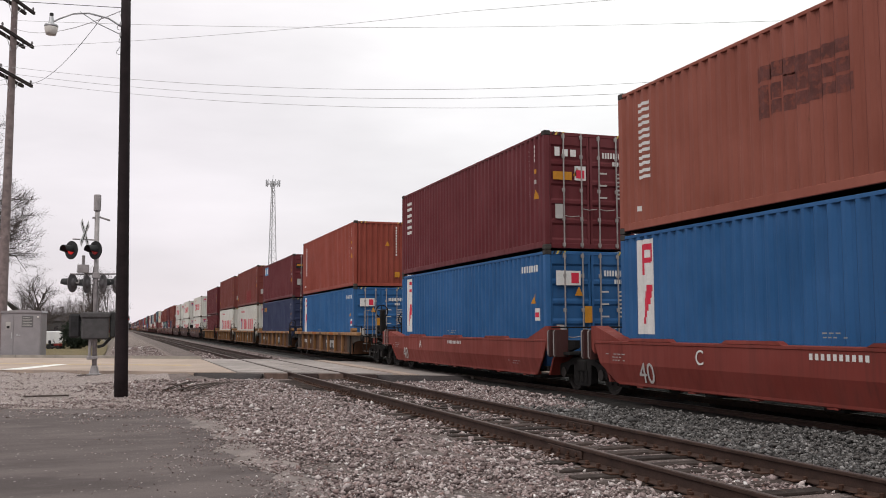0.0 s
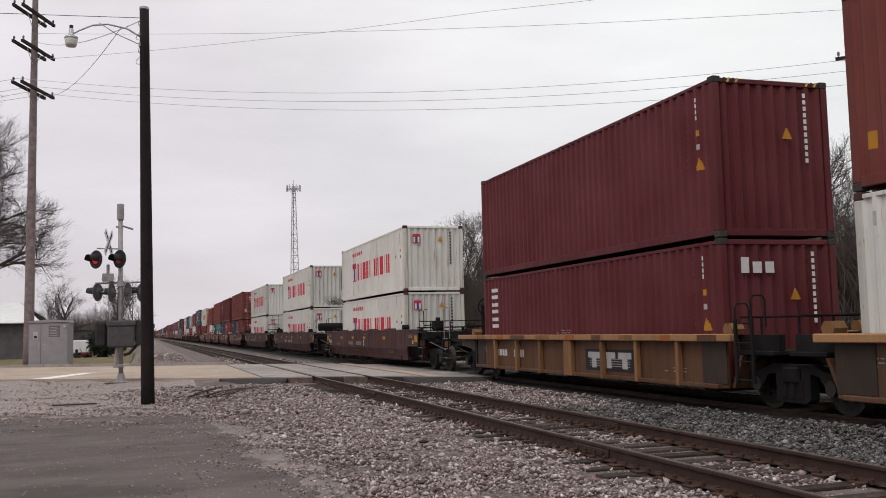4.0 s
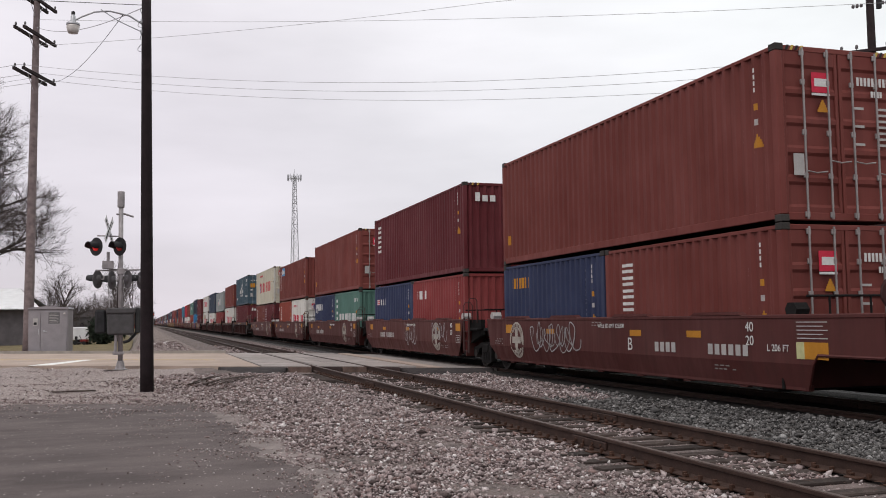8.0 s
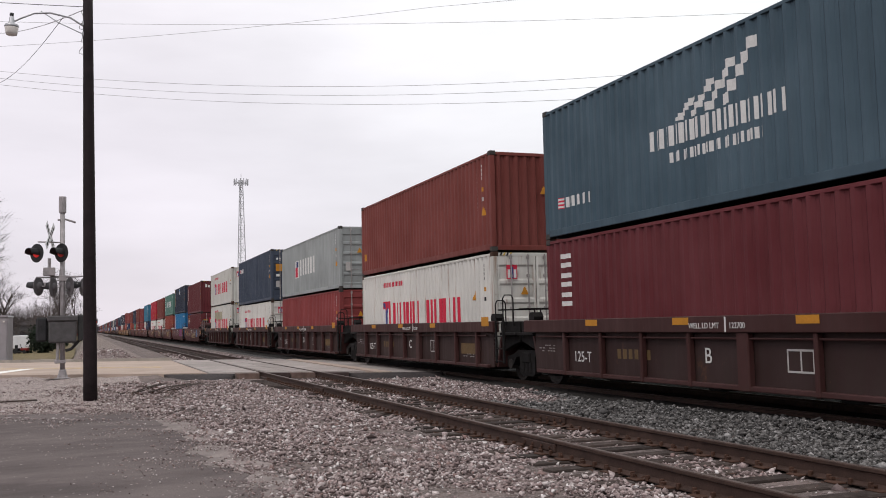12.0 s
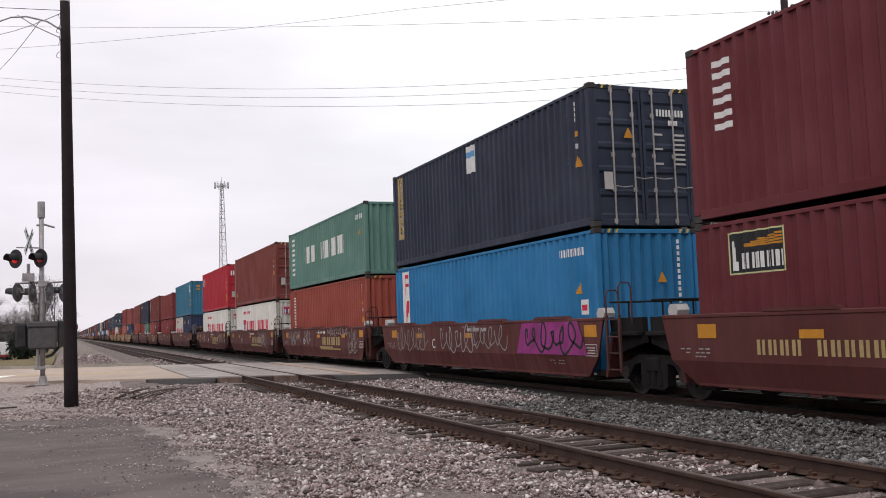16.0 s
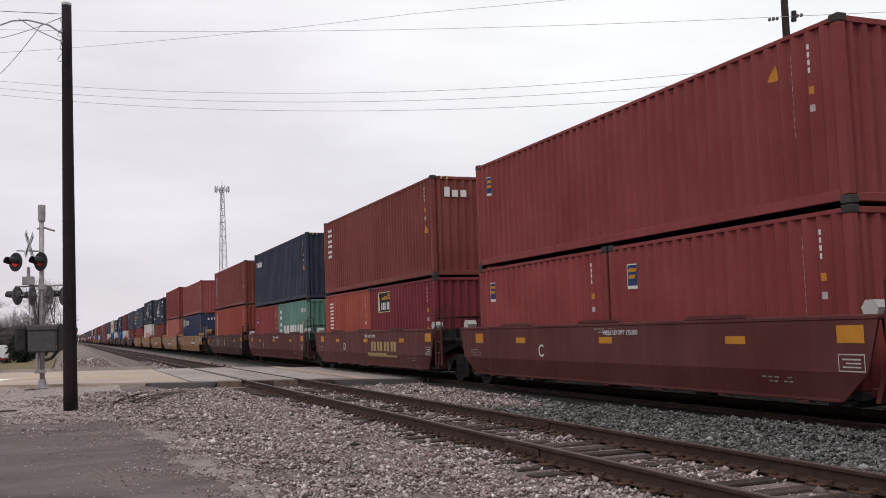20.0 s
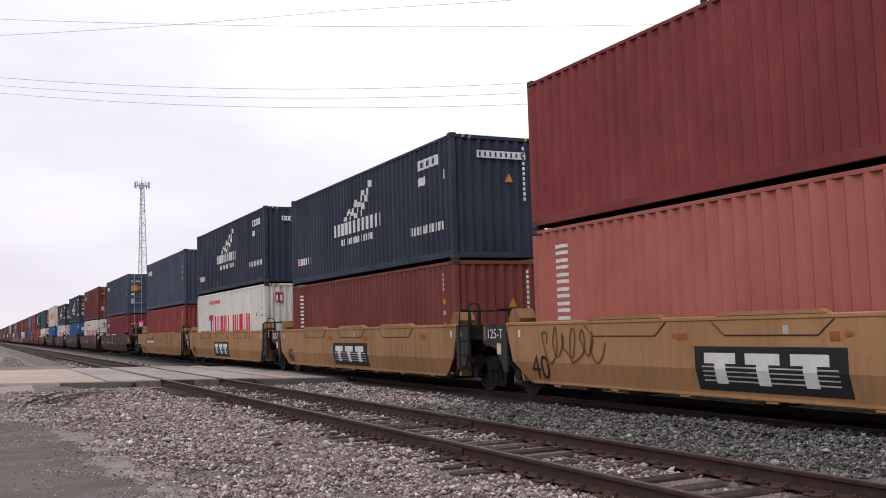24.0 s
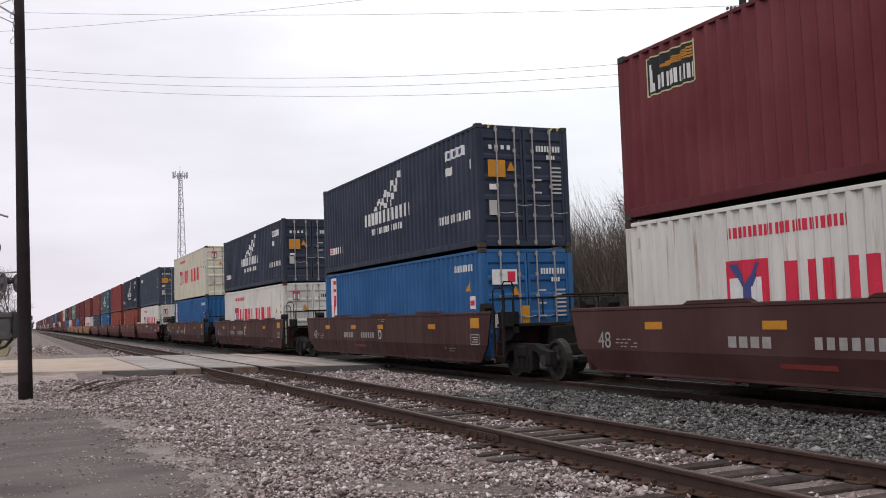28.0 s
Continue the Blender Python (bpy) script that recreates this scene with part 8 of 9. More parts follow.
def far_house(x, y, w, h, wall, roof, label):
    t = thing("house", label, "house", pose(x, y, 0.1))
    g = Geo()
    g.box((-w / 2, 0, 0), (w / 2, 8, h), M[wall], 0.02)
    part("wall", g, t)
    g = Geo()
    g.prism([(-w / 2 - 0.4, h), (w / 2 + 0.4, h), (0, h + 2.2)], "y", -0.4, 8.4, M[roof])
    part("roof", g, t)
    for k in (-0.28, 0.28):
        g = Geo()
        g.box((w * k - 0.5, -0.05, 1.0), (w * k + 0.5, -0.005, 2.1), M["black"], 0.01)
        part("window", g, t)


shed()
trailer()
mower()
far_car(-9.5, 118, "white", "white car parked far off beyond the grass")
far_car(-3.4, 300, "red_paint", "red car parked far down the track side")
far_house(-22, 180, 14, 3.2, "shed", "box_grey", "dark low house among bare trees far off")
far_house(-4.6, 330, 9, 3.0, "brush", "plate", "low brown house far down the track side")
far_house(-12, 260, 12, 3.4, "box_grey", "shed", "grey low house far off behind the grass")


def far_signal(x, y, h, label):
    t = thing("track_signal", label, "signal", pose(x, y, 0.05))
    g = Geo()
    g.tube([(0, 0, 0), (0, 0, h)], 0.09, M["mast"], 8)
    part("mast", g, t)
    g = Geo()
    g.box((-0.3, -0.12, h - 1.3), (0.3, 0.1, h), M["black"], 0.08)
    head = part("signal_head", g, t)
    g = Geo()
    g.lathe([(0.15, 0.0), (0.12, -0.05), (0.02, -0.07)], M["lens_on"], (0, -0.13, h - 0.9), "y", 12)
    part("lens", g, head, "small lit red lens")


far_signal(2.4, 300, 5.2, "railway signal far down the track showing red")
far_signal(-0.2, 345, 4.4, "crossing signal of the next road showing red")


# ---- bare trees ----
def bare_tree(height, spread, seedling, trunk=0.22, levels=5, low=0.25, twigs=3):
    """Trunk with limbs, and a crown of branches and twigs, as two Geos."""
    r = random.Random(seedling)
    wood, fine = Geo(), Geo()

    def grow(p, d, length, rad, level):
        n = (4, 4, 3, 3, 2, 1)[level]
        pts, rr = [p.copy()], [rad]
        q = p.copy()
        for i in range(n):
            d = (d + Vector((r.uniform(-1, 1), r.uniform(-1, 1), r.uniform(-0.5, 0.9))) * (0.13 + 0.05 * level)).normalized()
            q = q + d * length / n
            pts.append(q.copy())
            rr.append(rad * (1 - 0.55 * (i + 1) / n))
        sides = (8, 6, 5, 4, 3, 3, 3)[level]
        (wood if level < 3 else fine).tube(pts, rr, M["bark"] if level < 3 else M["twig"], sides, level == 0)
        if level >= levels:
            return
        k = {0: 6, 1: 5, 2: 5, 3: 4, 4: twigs, 5: 3}[level]
        for i in range(k):
            u = (low if level == 0 else 0.25) + (1 - (low if level == 0 else 0.25)) * (i + r.random() * 0.8) / k
            j = min(n - 1, int(u * n))
            base = pts[j].lerp(pts[j + 1], u * n - j)
            a = r.random() * 6.283
            lean = r.uniform(0.55, 1.05) if level else r.uniform(0.45, 0.95) * spread
            side = d.cross(Vector((math.cos(a), math.sin(a), 0.2))).normalized()
            nd = (d + side * lean).normalized()
            if nd.z < -0.05:
                nd.z *= -0.3
            grow(base, nd, length * r.uniform(0.5, 0.72), rad * (0.55 - 0.25 * u) + 0.006, level + 1)
        grow(q, d, length * 0.55, rr[-1], level + 1)
    grow(Vector((0, 0, -0.2)), Vector((0, 0, 1)), height * 0.55, trunk, 0)
    return wood.mesh("trunk"), fine.mesh("crown")


def plant(meshes, x, y, z, turn, size, label, group="bare trees"):
    t = thing("tree", label, "tree", Matrix.Translation((x, y, z)) @ Matrix.Rotation(radians(turn), 4, "Z") @ Matrix.Scale(size, 4), group)
    part("trunk", meshes[0], t)
    part("crown", meshes[1], t, "bare branches and twigs")
    return t


KINDS = [bare_tree(15.5, 1.0, 3, 0.30, 5, 0.22, 5), bare_tree(13, 1.15, 11, 0.23, 5, 0.2, 4), bare_tree(13, 0.7, 23, 0.2, 4, 0.3), bare_tree(11, 0.85, 31, 0.16, 4, 0.15)]
OAK = bare_tree(15.5, 1.35, 41, 0.40, 5, 0.28, 4)
LAB = "leafless winter tree with grey-brown twigs"


def twiggy_tree(height, seedling, limbs=9, wide=1.0):
    """A round-headed tree whose limbs end in a haze of fine upright twigs."""
    r = random.Random(seedling)
    wood = Geo()
    blades = []

    def bend(d, a, lift):
        side = d.orthogonal().normalized()
        side.rotate(Matrix.Rotation(r.random() * 6.283, 3, d))
        return (d * math.cos(a) + side * math.sin(a) + Vector((0, 0, lift))).normalized()

    def grow(p, d, length, rad, level):
        n = (5, 4, 3, 2, 1)[level]
        pts, rr, q = [p.copy()], [rad], p.copy()
        for i in range(n):
            d = (d + Vector((r.uniform(-1, 1), r.uniform(-1, 1), r.uniform(-0.6, 0.9))) * 0.13).normalized()
            q = q + d * length / n
            pts.append(q.copy())
            rr.append(rad * (1 - 0.6 * (i + 1) / n))
        if level < 3:
            wood.tube(pts, rr, M["bark"], (7, 5, 4)[level], False)
        else:
            blades.extend((pts[i], pts[i + 1], rr[i]) for i in range(n))
        if level == 4:
            return
        k = (8, 7, 8, 6)[level] if height > 10 else (6, 5, 6, 4)[level]
        for i in range(k):
            u = 0.22 + 0.78 * (i + r.random()) / k
            j = min(n - 1, int(u * n))
            grow(pts[j].lerp(pts[j + 1], min(1, u * n - j)), bend(d, radians(r.uniform(24, 58)), 0.16), length * (r.uniform(0.42, 0.66) if level < 3 else r.uniform(0.6, 0.9)), max(height * 0.0007, rad * r.uniform(0.3, 0.45)), level + 1)

    trunk = [Vector((0.06 * math.sin(i), 0.05 * math.cos(i * 1.7), height * 0.075 * i - 0.2)) for i in range(8)]
    wood.tube(trunk, [height * 0.02 * (1 - 0.085 * i) for i in range(8)], M["bark"], 9, False)
    for k in range(limbs):
        a, e = 2.4 * k + r.uniform(-0.4, 0.4), radians(18 + 58 * k / limbs + r.uniform(-8, 8))
        base = trunk[3].lerp(trunk[7], k / limbs)
        grow(base, Vector((math.cos(a) * math.cos(e) * wide, math.sin(a) * math.cos(e) * wide, math.sin(e))).normalized(), height * r.uniform(0.26, 0.34), height * 0.0105, 0)
    a = np.array([tuple(b[0]) for b in blades])
    b = np.array([tuple(b[1]) for b in blades])
    w = np.array([b[2] for b in blades])[:, None]
    rs = np.random.RandomState(seedling)
    s1, s2 = (rs.normal(size=a.shape) for _ in range(2))
    s1, s2 = s1 / np.linalg.norm(s1, axis=1)[:, None] * w, s2 / np.linalg.norm(s2, axis=1)[:, None] * w
    v = np.stack([a - s1, a + s1, a + s2, b], 1).reshape(-1, 3)
    f = (np.arange(len(a)) * 4)[:, None, None] + np.array([[0, 1, 3], [1, 2, 3], [2, 0, 3]])
    me = bpy.data.meshes.new("crown")
    me.from_pydata(v.tolist(), [], f.reshape(-1, 3).tolist())
    me.materials.append(M["twig"])
    return wood.mesh("trunk"), me


MAPLE, SMALL = twiggy_tree(24.5, 5, 15), twiggy_tree(8.0, 9, 9, 1.25)
# beside the shed
plant(MAPLE, -16.3, 88, 0.1, 20, 1.0, "large leafless tree with dense fine twigs behind the shed")
plant(MAPLE, -21.5, 97, 0.1, 160, 1.05, LAB)
plant(SMALL, -7.6, 100, 0.1, 75, 1.0, "small round-headed leafless tree beyond the grass")
plant(SMALL, -11.0, 124, 0.1, 200, 0.9, "small round-headed leafless tree beyond the grass")
# the wood behind the train
plant(OAK, 33.8, 41.9, -0.6, 10, 0.76, "leafless oak with a broad crown at the wood's edge")
plant(KINDS[1], 39.5, 38.0, -0.6, 100, 0.66, LAB)
plant(KINDS[0], 31.6, 95, -0.6, 200, 0.86, "leafless tree standing above the wood")
rw = random.Random(8)
for i in range(38):
    y = 22 + (i / 38) ** 1.5 * 330
    x = 36 + rw.uniform(-3, 16) - min(6, y * 0.03)
    if abs(x - 33.6) + abs(y - 43.5) < 5:
        x += 9
    k = rw.choice((2, 2, 3))
    plant(KINDS[k], x, y, -0.6, rw.uniform(0, 360), rw.uniform(0.5, 0.72), LAB, "trees of the wood")
for i in range(20):
    a = rw.uniform(0, 1)
    plant(KINDS[rw.choice((2, 3))], -30 + 26 * a + rw.uniform(-4, 4), 150 + 260 * (1 - a) + rw.uniform(-30, 120), 0.1, rw.uniform(0, 360), rw.uniform(0.5, 0.75), LAB, "trees far off")


def brushwood(name, label, spots, height, per, mat, thin=0.03):
    """Thin crossing stems and twigs in great number, as one mesh."""
    r = np.random.RandomState(5)
    n = len(spots) * per
    base = np.repeat(np.array(spots, float), per, 0)
    base[:, :2] += r.uniform(-1.6, 1.6, (n, 2))
    top = base[:, 2] + r.uniform(0.25, 1.0, n) ** 0.8 * height
    start = base[:, 2] + r.uniform(-0.2, 0.5, n) * (top - base[:, 2]) * (r.rand(n) > 0.45)
    lean = r.uniform(-1, 1, (n, 2)) * (top - start)[:, None] * 0.55
    a = np.column_stack([base[:, 0], base[:, 1], start])
    b = np.column_stack([base[:, 0] + lean[:, 0], base[:, 1] + lean[:, 1], top])
    ang = r.uniform(0, math.pi, n)
    w = np.column_stack([np.cos(ang), np.sin(ang), np.zeros(n)]) * (thin * r.uniform(0.4, 1.5, n))[:, None]
    w2 = np.column_stack([-np.sin(ang), np.cos(ang), np.zeros(n)]) * (thin * r.uniform(0.4, 1.5, n))[:, None]
    v = np.stack([a - w, a + w, a + w2, b], 1).reshape(-1, 3)
    f = (np.arange(n) * 4)[:, None, None] + np.array([[0, 1, 3], [1, 2, 3], [2, 0, 3]])
    me = bpy.data.meshes.new(name)
    me.from_pydata(v.tolist(), [], f.reshape(-1, 3).tolist())
    me.materials.append(M[mat])
    return tagged(new(name, me), label, "undergrowth", kind="stuff")


rb = random.Random(12)
spots = []
for i in range(900):
    y = 18 + rb.random() ** 1.4 * 260
    spots.append((37 + rb.uniform(-2.5, 16) - min(5, y * 0.03), y, -0.6))
brushwood("woodland_thicket", "dense grey-brown winter thicket of stems and twigs behind the train", spots, 10.4, 105, "brush", 0.033)
spots = [(34 + rb.uniform(-2, 14) - min(5, y * 0.03), y, -0.6) for y in [18 + rb.random() ** 1.3 * 240 for _ in range(420)]]
brushwood("undergrowth", "low tangled winter undergrowth at the wood's foot", spots, 3.2, 60, "brush", 0.03)
spots = [(-90 + 88 * rb.random(), 330 + 260 * rb.random(), 0.1) for _ in range(260)]
brushwood("far_treeline", "grey line of bare trees on the horizon", spots, 9.0, 40, "far_wood", 0.3)
spots = [(30 + 60 * rb.random(), 300 + 500 * rb.random(), -0.5) for _ in range(300)]
brushwood("far_treeline", "grey line of bare trees on the horizon behind the train", spots, 12.0, 40, "far_wood", 0.3)
spots = [(rb.uniform(-7, 7), 900 + 500 * rb.random(), 0) for _ in range(90)]
brushwood("far_treeline", "pale trees at the far end of the line", spots, 10.0, 30, "far_wood", 0.4)

# a dark evergreen and low clumps on the grass
def evergreen(x, y, rx, h, label):
    r = np.random.RandomState(int(abs(x * 7 + y)))
    n = 2600
    u = r.normal(size=(n, 3))
    u /= np.linalg.norm(u, axis=1)[:, None]
    rad = r.uniform(0.55, 1.0, n)[:, None] * (1 + 0.18 * np.sin(u[:, :1] * 7 + u[:, 1:2] * 5))
    p = u * rad * np.array([rx, rx, h / 2]) + np.array([0, 0, h / 2])
    p[:, 2] = np.maximum(p[:, 2], 0.02)
    d = r.normal(size=(n, 3)) * 0.11
    e = r.normal(size=(n, 3)) * 0.11
    v = np.stack([p, p + d, p + e], 1).reshape(-1, 3)
    me = bpy.data.meshes.new("foliage")
    me.from_pydata(v.tolist(), [], ((np.arange(n) * 3)[:, None] + np.arange(3)).tolist())
    me.materials.append(M["evergreen"])
    t = thing("evergreen_shrub", label, "shrub", pose(x, y, 0.12))
    part("foliage", me, t)
    g = Geo()
    g.tube([(0, 0, 0), (0.05, 0, h * 0.6)], [0.07, 0.03], M["bark"], 6)
    part("stem", g, t)


evergreen(-3.1, 75, 1.0, 1.7, "dark green evergreen shrub beyond the road")
evergreen(-2.9, 88, 1.5, 2.0, "dark green evergreen shrub on the grass")
evergreen(-4.6, 112, 1.6, 2.4, "dark green evergreen shrub farther off")


# street lamp among the trees
def far_lamp():
    t = thing("street_lamp", "slender street lamp with a curved arm before the trees", "street lamp", pose(47, 51.5, -0.6))
    g = Geo()
    g.tube([(0, 0, 0), (0, 0, 9.5), (0.25, -0.1, 10.9), (1.0, -0.5, 12.1), (1.9, -1.1, 12.8)], [0.1, 0.07, 0.055, 0.05, 0.045], M["box_grey"], 8)
    part("post", g, t, smooth=True)
    g = Geo()
    g.lathe([(0.02, -0.35), (0.15, -0.2), (0.16, 0.15), (0.05, 0.35)], M["box_grey"], (2.1, -1.2, 12.85), "x", 10)
    part("lamp_head", g, t)


far_lamp()


def far_pole(x, y, h, label):
    t = thing("utility_pole", label, "utility pole", pose(x, y, 0.1), "far utility poles")
    g = Geo()
    g.tube([(0, 0, 0), (0, 0, h)], [0.16, 0.11], M["pole_brown"], 8)
    part("pole", g, t)
    g = Geo()
    g.box((-1.1, -0.06, h - 0.9), (1.1, 0.06, h - 0.76), M["pole_brown"])
    part("crossarm", g, t)


far_pole(-3.3, 128, 9.3, "distant utility pole with one crossarm")
far_pole(-5.2, 215, 9.5, "distant utility pole with one crossarm")


# ---- ties, plates and stones ----
def tie_mesh(seedling):
    r = random.Random(seedling)
    g = Geo()
    g.box((-1.3, -0.112, -0.17), (1.3, 0.112, 0.0), M["tie"], 0.014)
    g.v = [(x + r.uniform(-0.012, 0.012), y + r.uniform(-0.006, 0.006), z + (r.uniform(-0.006, 0.004) if z > -0.1 else 0)) for x, y, z in g.v]
    return g.mesh("tie")


TIES = [tie_mesh(k) for k in range(5)]
rt = random.Random(2)
TIE_STEP = 0.51
for track, cx, top, first, last in ((track1, X1, RAIL1 - 0.172, 3.0, 28.6), (track2, X2, RAIL2 - 0.172, 8.0, 25.4)):
    y = first
    while y < last:
        part("tie", TIES[rt.randrange(5)], track, m=pose(cx + rt.uniform(-0.04, 0.04), y + rt.uniform(-0.02, 0.02), top - 0.004, 0, 0, rt.uniform(-0.9, 0.9)))
        y += TIE_STEP
    g = Geo()
    y = -60.0
    while y < 330:
        if (y < first - 0.4 or y > last + 16.0) and not (road_y(cx, NEAR_EDGE) - 0.6 < y < road_y(cx, FAR_EDGE) + 0.6):
            g.box((cx - 1.3, y - 0.112, top - 0.15), (cx + 1.3, y + 0.112, top - 0.004), M["tie"])
        y += TIE_STEP
    part("ties_far", g, track, "rows of dark ties", kind="stuff")
    g = Geo()
    y = first
    while y < last:
        for s in (-1, 1):
            c = cx + s * 0.7525
            g.box((c - 0.17, y - 0.09, top - 0.004), (c + 0.17, y + 0.09, top + 0.012), M["plate"], 0.004)
            for e in (-1, 1):
                g.box((c + e * 0.085 - 0.012, y - 0.05 * e - 0.012, top), (c + e * 0.085 + 0.012, y - 0.05 * e + 0.012, top + 0.04), M["plate"])
                g.box((c + e * 0.10 - 0.022, y - 0.05 * e - 0.018, top + 0.03), (c + e * 0.10 + 0.016, y - 0.05 * e + 0.018, top + 0.045), M["plate"])
                for q in (-1, 1):
                    g.box((c + e * 0.06 - 0.02, y + q * 0.135 - 0.02, top - 0.005), (c + e * 0.06 + 0.02, y + q * 0.135 + 0.02, top + 0.055), M["plate"], 0.006)
        y += TIE_STEP
    part("plates_and_spikes", g, track, "rusty tie plates, spikes and rail anchors", kind="stuff")
    for s in (-1, 1):
        g = Geo()
        c = cx + s * 0.7525
        for yy in (11.7 + 1.3 * s, 23.0 + s):
            for e in (-1, 1):
                a, b = sorted((c + e * 0.012, c + e * 0.04))
                g.box((a, yy - 0.45, top + 0.03), (b, yy + 0.45, top + 0.125), M["rail"], 0.01)
                for k in (-0.33, -0.12, 0.12, 0.33):
                    g.lathe([(0.022, -0.01), (0.022, 0.02)], M["plate"], (c + e * 0.045, yy + k, top + 0.078), "x", 6)
        part("joint_bar", g, track, "bolted joint bars")

ROCK_V = np.array([(1, 0, 0), (-1, 0, 0), (0, 1, 0), (0, -1, 0), (0, 0, 1), (0, 0, -1)], float) * 0.9
ROCK_F = np.array([(0, 2, 4), (2, 1, 4), (1, 3, 4), (3, 0, 4), (2, 0, 5), (1, 2, 5), (3, 1, 5), (0, 3, 5)])


def scatter(name, label, areas, mat, seedling):
    """Broken stones over rectangles (x0, x1, y0, y1, stones a square metre, size, height of the bed)."""
    r = np.random.RandomState(seedling)
    allv, count = [], 0
    for x0, x1, y0, y1, dens, size, bed in areas:
        n = int((x1 - x0) * (y1 - y0) * dens)
        x, y = r.uniform(x0, x1, n), r.uniform(y0, y1, n)
        if name == "loose_stones":
            e = 1.75 + 0.10 * np.sin(y * 0.8) - 0.12 * np.maximum(0, y - 14.5)
            keep = (x > e + 0.25 * np.sin(y * 2.1) - 0.25 * r.rand(n)) | (y > 20.5 - 0.35 * x - np.maximum(0, x) ** 2 * 1.1 - 0.5 * r.rand(n))
            keep |= (r.rand(n) < 0.035) & (size < 0.05)
            keep &= r.rand(n) < np.clip(0.3 + (x - e) * 0.8 + 0.3 * np.sin(x * 3 + y * 1.3) * np.sin(y * 2.1), 0.1, 1)
            keep &= r.rand(n) < 0.78 + 0.55 * np.sin(x * 1.9 + 1.3 * np.sin(y * 0.9)) * np.sin(y * 1.1 + x * 0.7) + 0.25 * np.sin(x * 5.3 - y * 2.9)
            x, y = x[keep], y[keep]
            n = len(x)
        if name == "loose_grit":
            e = np.where(y < 17.5, 1.5 + 0.10 * np.sin(y * 0.8) - 0.12 * np.maximum(0, y - 14.5) - x, y * 0 + 9)
            e = np.minimum(e, 20.2 - 0.35 * x - np.maximum(0, x) ** 2 * 1.1 - y)
            keep = r.rand(n) < np.exp(-np.maximum(e, 0) / np.where(y > 17, 1.3, 0.55)) * (0.45 + 0.55 * np.sin(x * 3.1 + y) * np.sin(y * 2.3 - x)) + 0.006
            x, y = x[keep], y[keep]
            n = len(x)
        e = NEAR_EDGE + ROAD_SLOPE * x - y        # no stones on the asphalt ramps
        keep = ~((x > 2.3) & (x < 4.4) & (e < 1.2)) & ~((x > 7.5) & (x < 9.8) & (e < 1.8))
        x, y = x[keep], y[keep]
        n = len(x)
        s = size * r.lognormal(0, 0.36, n)
        shape = np.array([1.25, 1.0, 0.72])
        v = (ROCK_V[None] * r.uniform(0.7, 1.3, (n, 6, 1)) + r.uniform(-0.42, 0.42, (n, 6, 3))) * shape
        a, b = r.uniform(0, 6.283, n), r.uniform(-0.9, 0.9, n)
        ca, sa, cb, sb = np.cos(a)[:, None], np.sin(a)[:, None], np.cos(b)[:, None], np.sin(b)[:, None]
        X, Y, Z = v[..., 0], v[..., 1] * cb - v[..., 2] * sb, v[..., 1] * sb + v[..., 2] * cb
        X, Y = X * ca - Y * sa, X * sa + Y * ca
        hump = 0.022 * np.sin(x * 2.3 + 0.7 * np.sin(y)) * np.sin(y * 1.7 + x) + 0.014 * np.sin(x * 6 + y * 5)
        rise = np.clip((1 - (NEAR_EDGE + ROAD_SLOPE * x - y) / 5), 0, 1) ** 1.5 * 0.17 * np.clip((3.2 - x) / 1.2, 0, 1)
        z = bed + hump + rise + r.uniform(-0.25, 0.55, n) * s
        allv.append(np.stack([x[:, None] + X * s[:, None] / 2, y[:, None] + Y * s[:, None] / 2, z[:, None] + Z * s[:, None] / 2], -1).reshape(-1, 3))
        count += n
    v = np.concatenate(allv)
    f = (np.arange(count) * 6)[:, None, None] + ROCK_F
    me = bpy.data.meshes.new(name)
    me.vertices.add(len(v))
    me.vertices.foreach_set("co", v.astype(np.float32).ravel())
    f = f.reshape(-1, 3)
    me.loops.add(f.size)
    me.loops.foreach_set("vertex_index", f.astype(np.int32).ravel())
    me.polygons.add(len(f))
    me.polygons.foreach_set("loop_start", np.arange(0, f.size, 3, dtype=np.int32))
    me.update(calc_edges=True)
    me.validate()
    me.materials.append(mat)
    return tagged(new(name, me), label, "stones", kind="stuff")


scatter("loose_stones", "loose mixed grey and brown broken stones beside the track", [
    (0.9, 4.9, 6.0, 12, 2100, 0.034, 0.004), (0.6, 4.9, 12, 18, 1300, 0.038, 0.004), (-0.5, 4.9, 18, 24, 820, 0.042, 0.004), (-1.0, 4.4, 24, 29.5, 520, 0.047, 0.01),
    (-9, 0.6, 20.0, 28, 620, 0.032, 0.0), (-14, -1.0, 27, 34.5, 380, 0.036, 0.0)], M["stone"], 1)
scatter("loose_grit", "small loose stones strewn over the drive's edge", [(-0.4, 2.2, 6.5, 13, 800, 0.018, 0.012), (-0.8, 2.0, 13, 19, 560, 0.021, 0.012), (-9, 1.4, 17.5, 22.5, 700, 0.023, 0.012)], M["stone"], 5)
scatter("ballast_stones", "broken grey and brown stones packed between the rails and ties", [
    (4.4, 5.05, 5, 20, 1150, 0.036, -0.01), (5.2, 6.5, 5, 16, 1150, 0.036, -0.014), (5.2, 6.5, 16, 28, 640, 0.044, -0.014), (6.7, 7.3, 6, 28, 700, 0.037, -0.01)], M["stone"], 2)
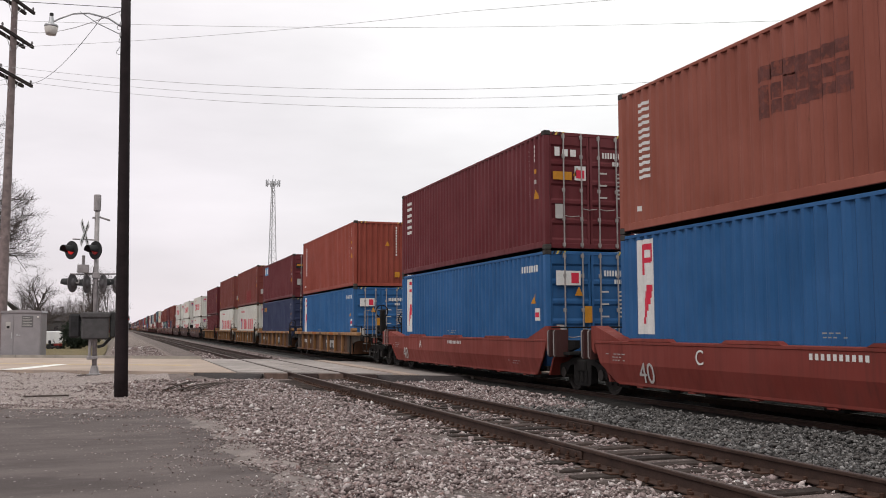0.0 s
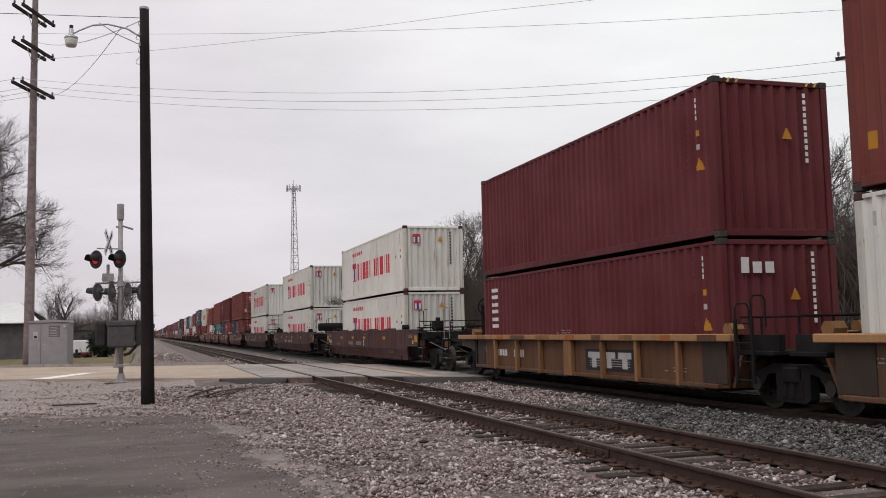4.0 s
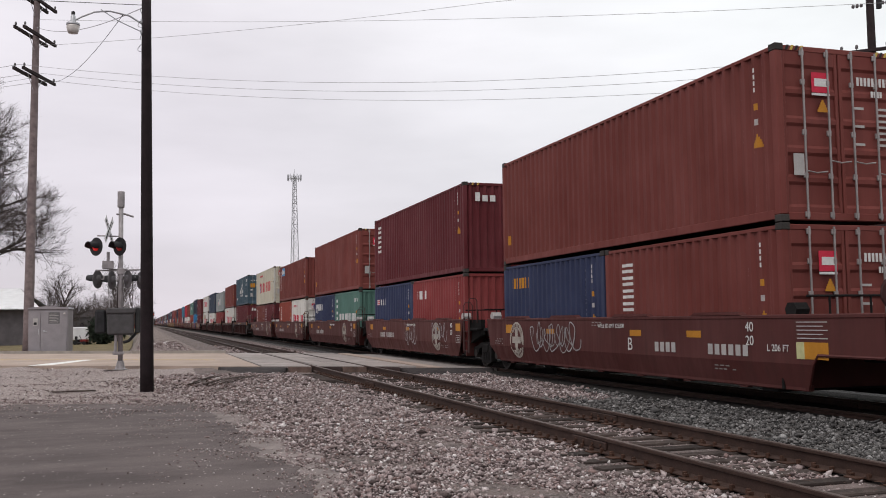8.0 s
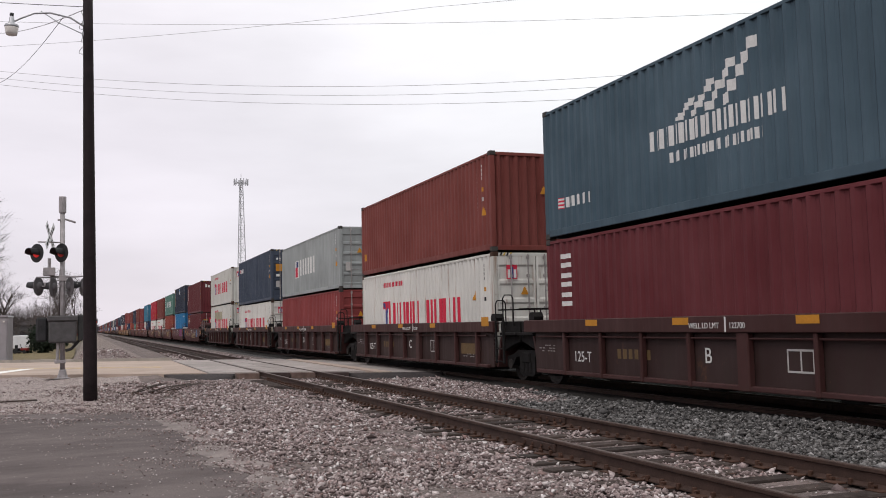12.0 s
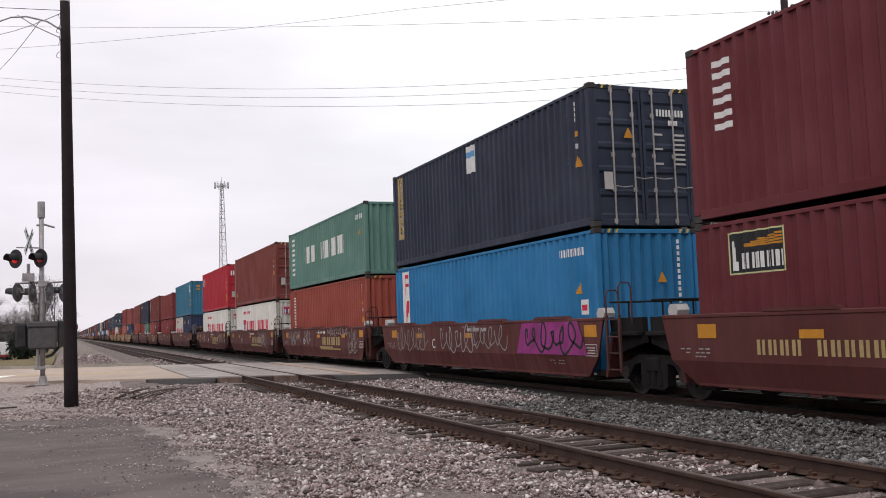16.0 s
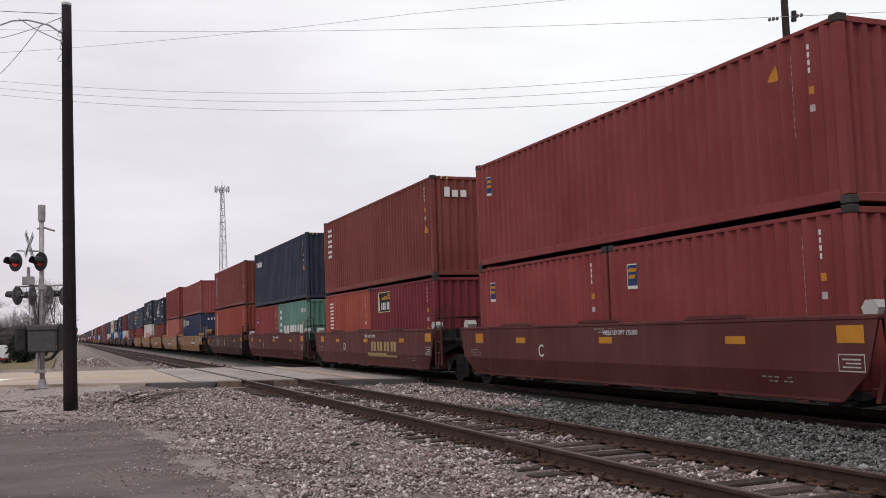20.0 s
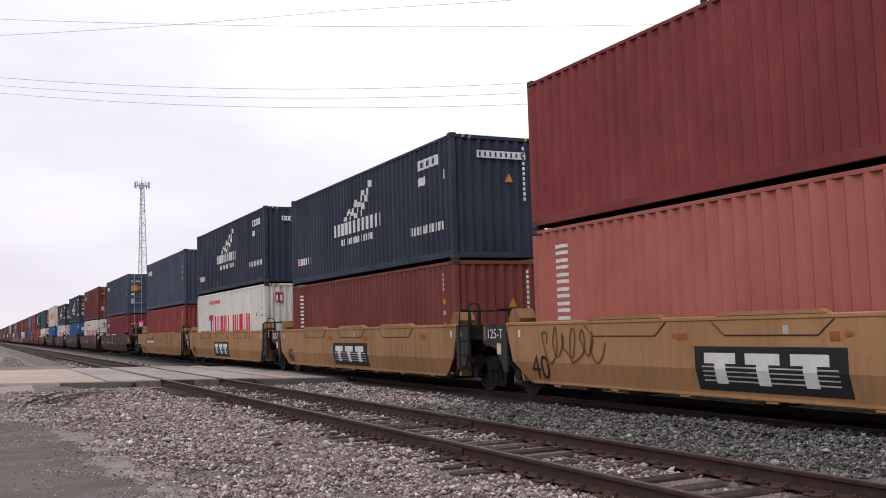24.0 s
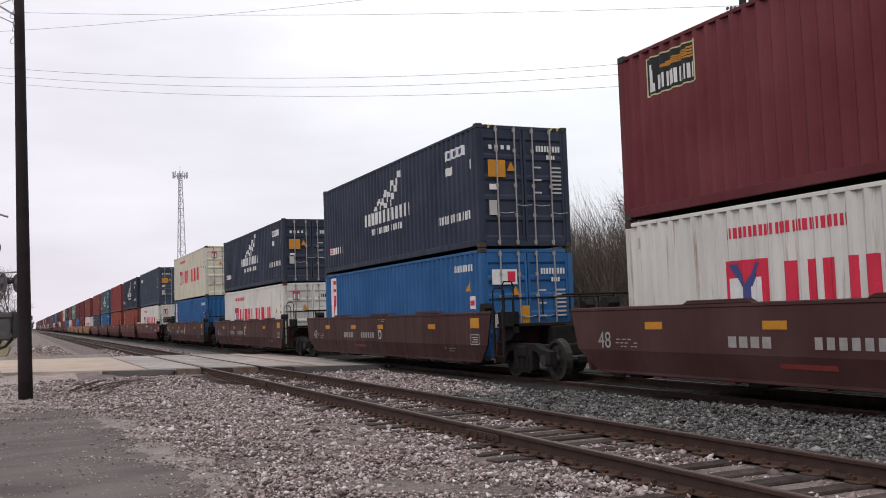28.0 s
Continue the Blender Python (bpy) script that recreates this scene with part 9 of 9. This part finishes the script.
scatter("fresh_stones", "fresh grey broken stones heaped between the two tracks", [
    (7.1, 8.9, 6.5, 14, 1400, 0.035, 0.02), (7.1, 8.9, 14, 17, 950, 0.039, 0.02), (8.85, 9.15, 6.5, 14, 1400, 0.035, 0.05), (8.85, 9.15, 14, 19, 950, 0.039, 0.05),
    (9.1, 9.88, 6.5, 9.6, 1400, 0.035, 0.085), (9.1, 9.65, 9.6, 12.4, 1300, 0.036, 0.085), (9.1, 9.38, 12.4, 15.5, 1100, 0.038, 0.075)], M["stone_grey"], 3)
scatter("ballast_stones", "weathered mixed stones between the tracks by the crossing", [
    (7.1, 9.0, 16.4, 21, 850, 0.039, 0.02), (7.1, 8.9, 21, 26.5, 600, 0.046, 0.02), (8.85, 9.2, 18.5, 26, 600, 0.044, 0.05)], M["stone"], 4)

scatter("trackside_stones", "scattered stones along the service track beyond the road", [
    (-0.4, 3.0, 47.5, 56, 55, 0.05, 0.06), (-0.4, 3.0, 56, 75, 30, 0.08, 0.06), (2.9, 4.9, 46, 64, 160, 0.075, 0.02), (7.0, 9.2, 44, 70, 120, 0.08, 0.03)], M["stone"], 6)


# ---- debris ----
def debris():
    t = thing("brush_pile", "small heap of dead brown leaves and sticks on the stones", "debris", pose(1.5, 24.4, 0.03))
    r = random.Random(6)
    g = Geo()
    for i in range(90):
        a, d = r.random() * 6.28, r.random() ** 0.7
        x, y, z = 0.75 * d * math.cos(a), 0.5 * d * math.sin(a), 0.02 + 0.16 * (1 - d) * r.random()
        q = [Vector((r.uniform(-0.07, 0.07), r.uniform(-0.07, 0.07), r.uniform(-0.02, 0.04))) for _ in range(3)]
        g.face([Vector((x, y, z)) + v for v in q], M["plate"])
    part("dead_leaves", g, t, "red-brown dead leaves", kind="stuff")
    for i in range(9):
        g = Geo()
        a = r.uniform(-0.5, 0.9)
        p = Vector((r.uniform(-0.5, 0.5), r.uniform(-0.3, 0.3), 0.06))
        g.tube([p, p + Vector((math.cos(a) * 0.4, math.sin(a) * 0.3, 0.1)), p + Vector((math.cos(a) * 0.9, math.sin(a) * 0.6, 0.16))], [0.016, 0.012, 0.006], M["bark"], 5)
        part("stick", g, t)
    t = thing("plank", "dark weathered board lying in the gravel", "board", pose(-1.6, 24.2, 0.01, 0, 0, 4))
    g = Geo()
    g.box((-0.5, -0.07, 0), (0.5, 0.07, 0.035), M["tie"], 0.006)
    part("board", g, t)
    g = Geo()
    for i in range(160):
        y = r.uniform(6, 15)
        x = X1 + r.choice((-1, 1)) * r.uniform(0.6, 1.4) if i % 3 else X1 + r.uniform(-0.5, 0.5)
        q = [Vector((r.uniform(-0.06, 0.06), r.uniform(-0.06, 0.06), r.uniform(0.0, 0.02))) for _ in range(3)]
        g.face([Vector((x, y, 0.06)) + v for v in q], M["plate"])
    tagged(part("fallen_leaves", g), "dead brown leaves caught between the ties", "leaves", kind="stuff")


debris()


# ---- motion ----
def motions():
    for ob, s, z in TRAIN:
        walk(ob, [(0.0, pose(X2, s, TRAIN_Z + z)), (28.0, pose(X2, s - SPEED * 28.0, TRAIN_Z + z))])


motions()
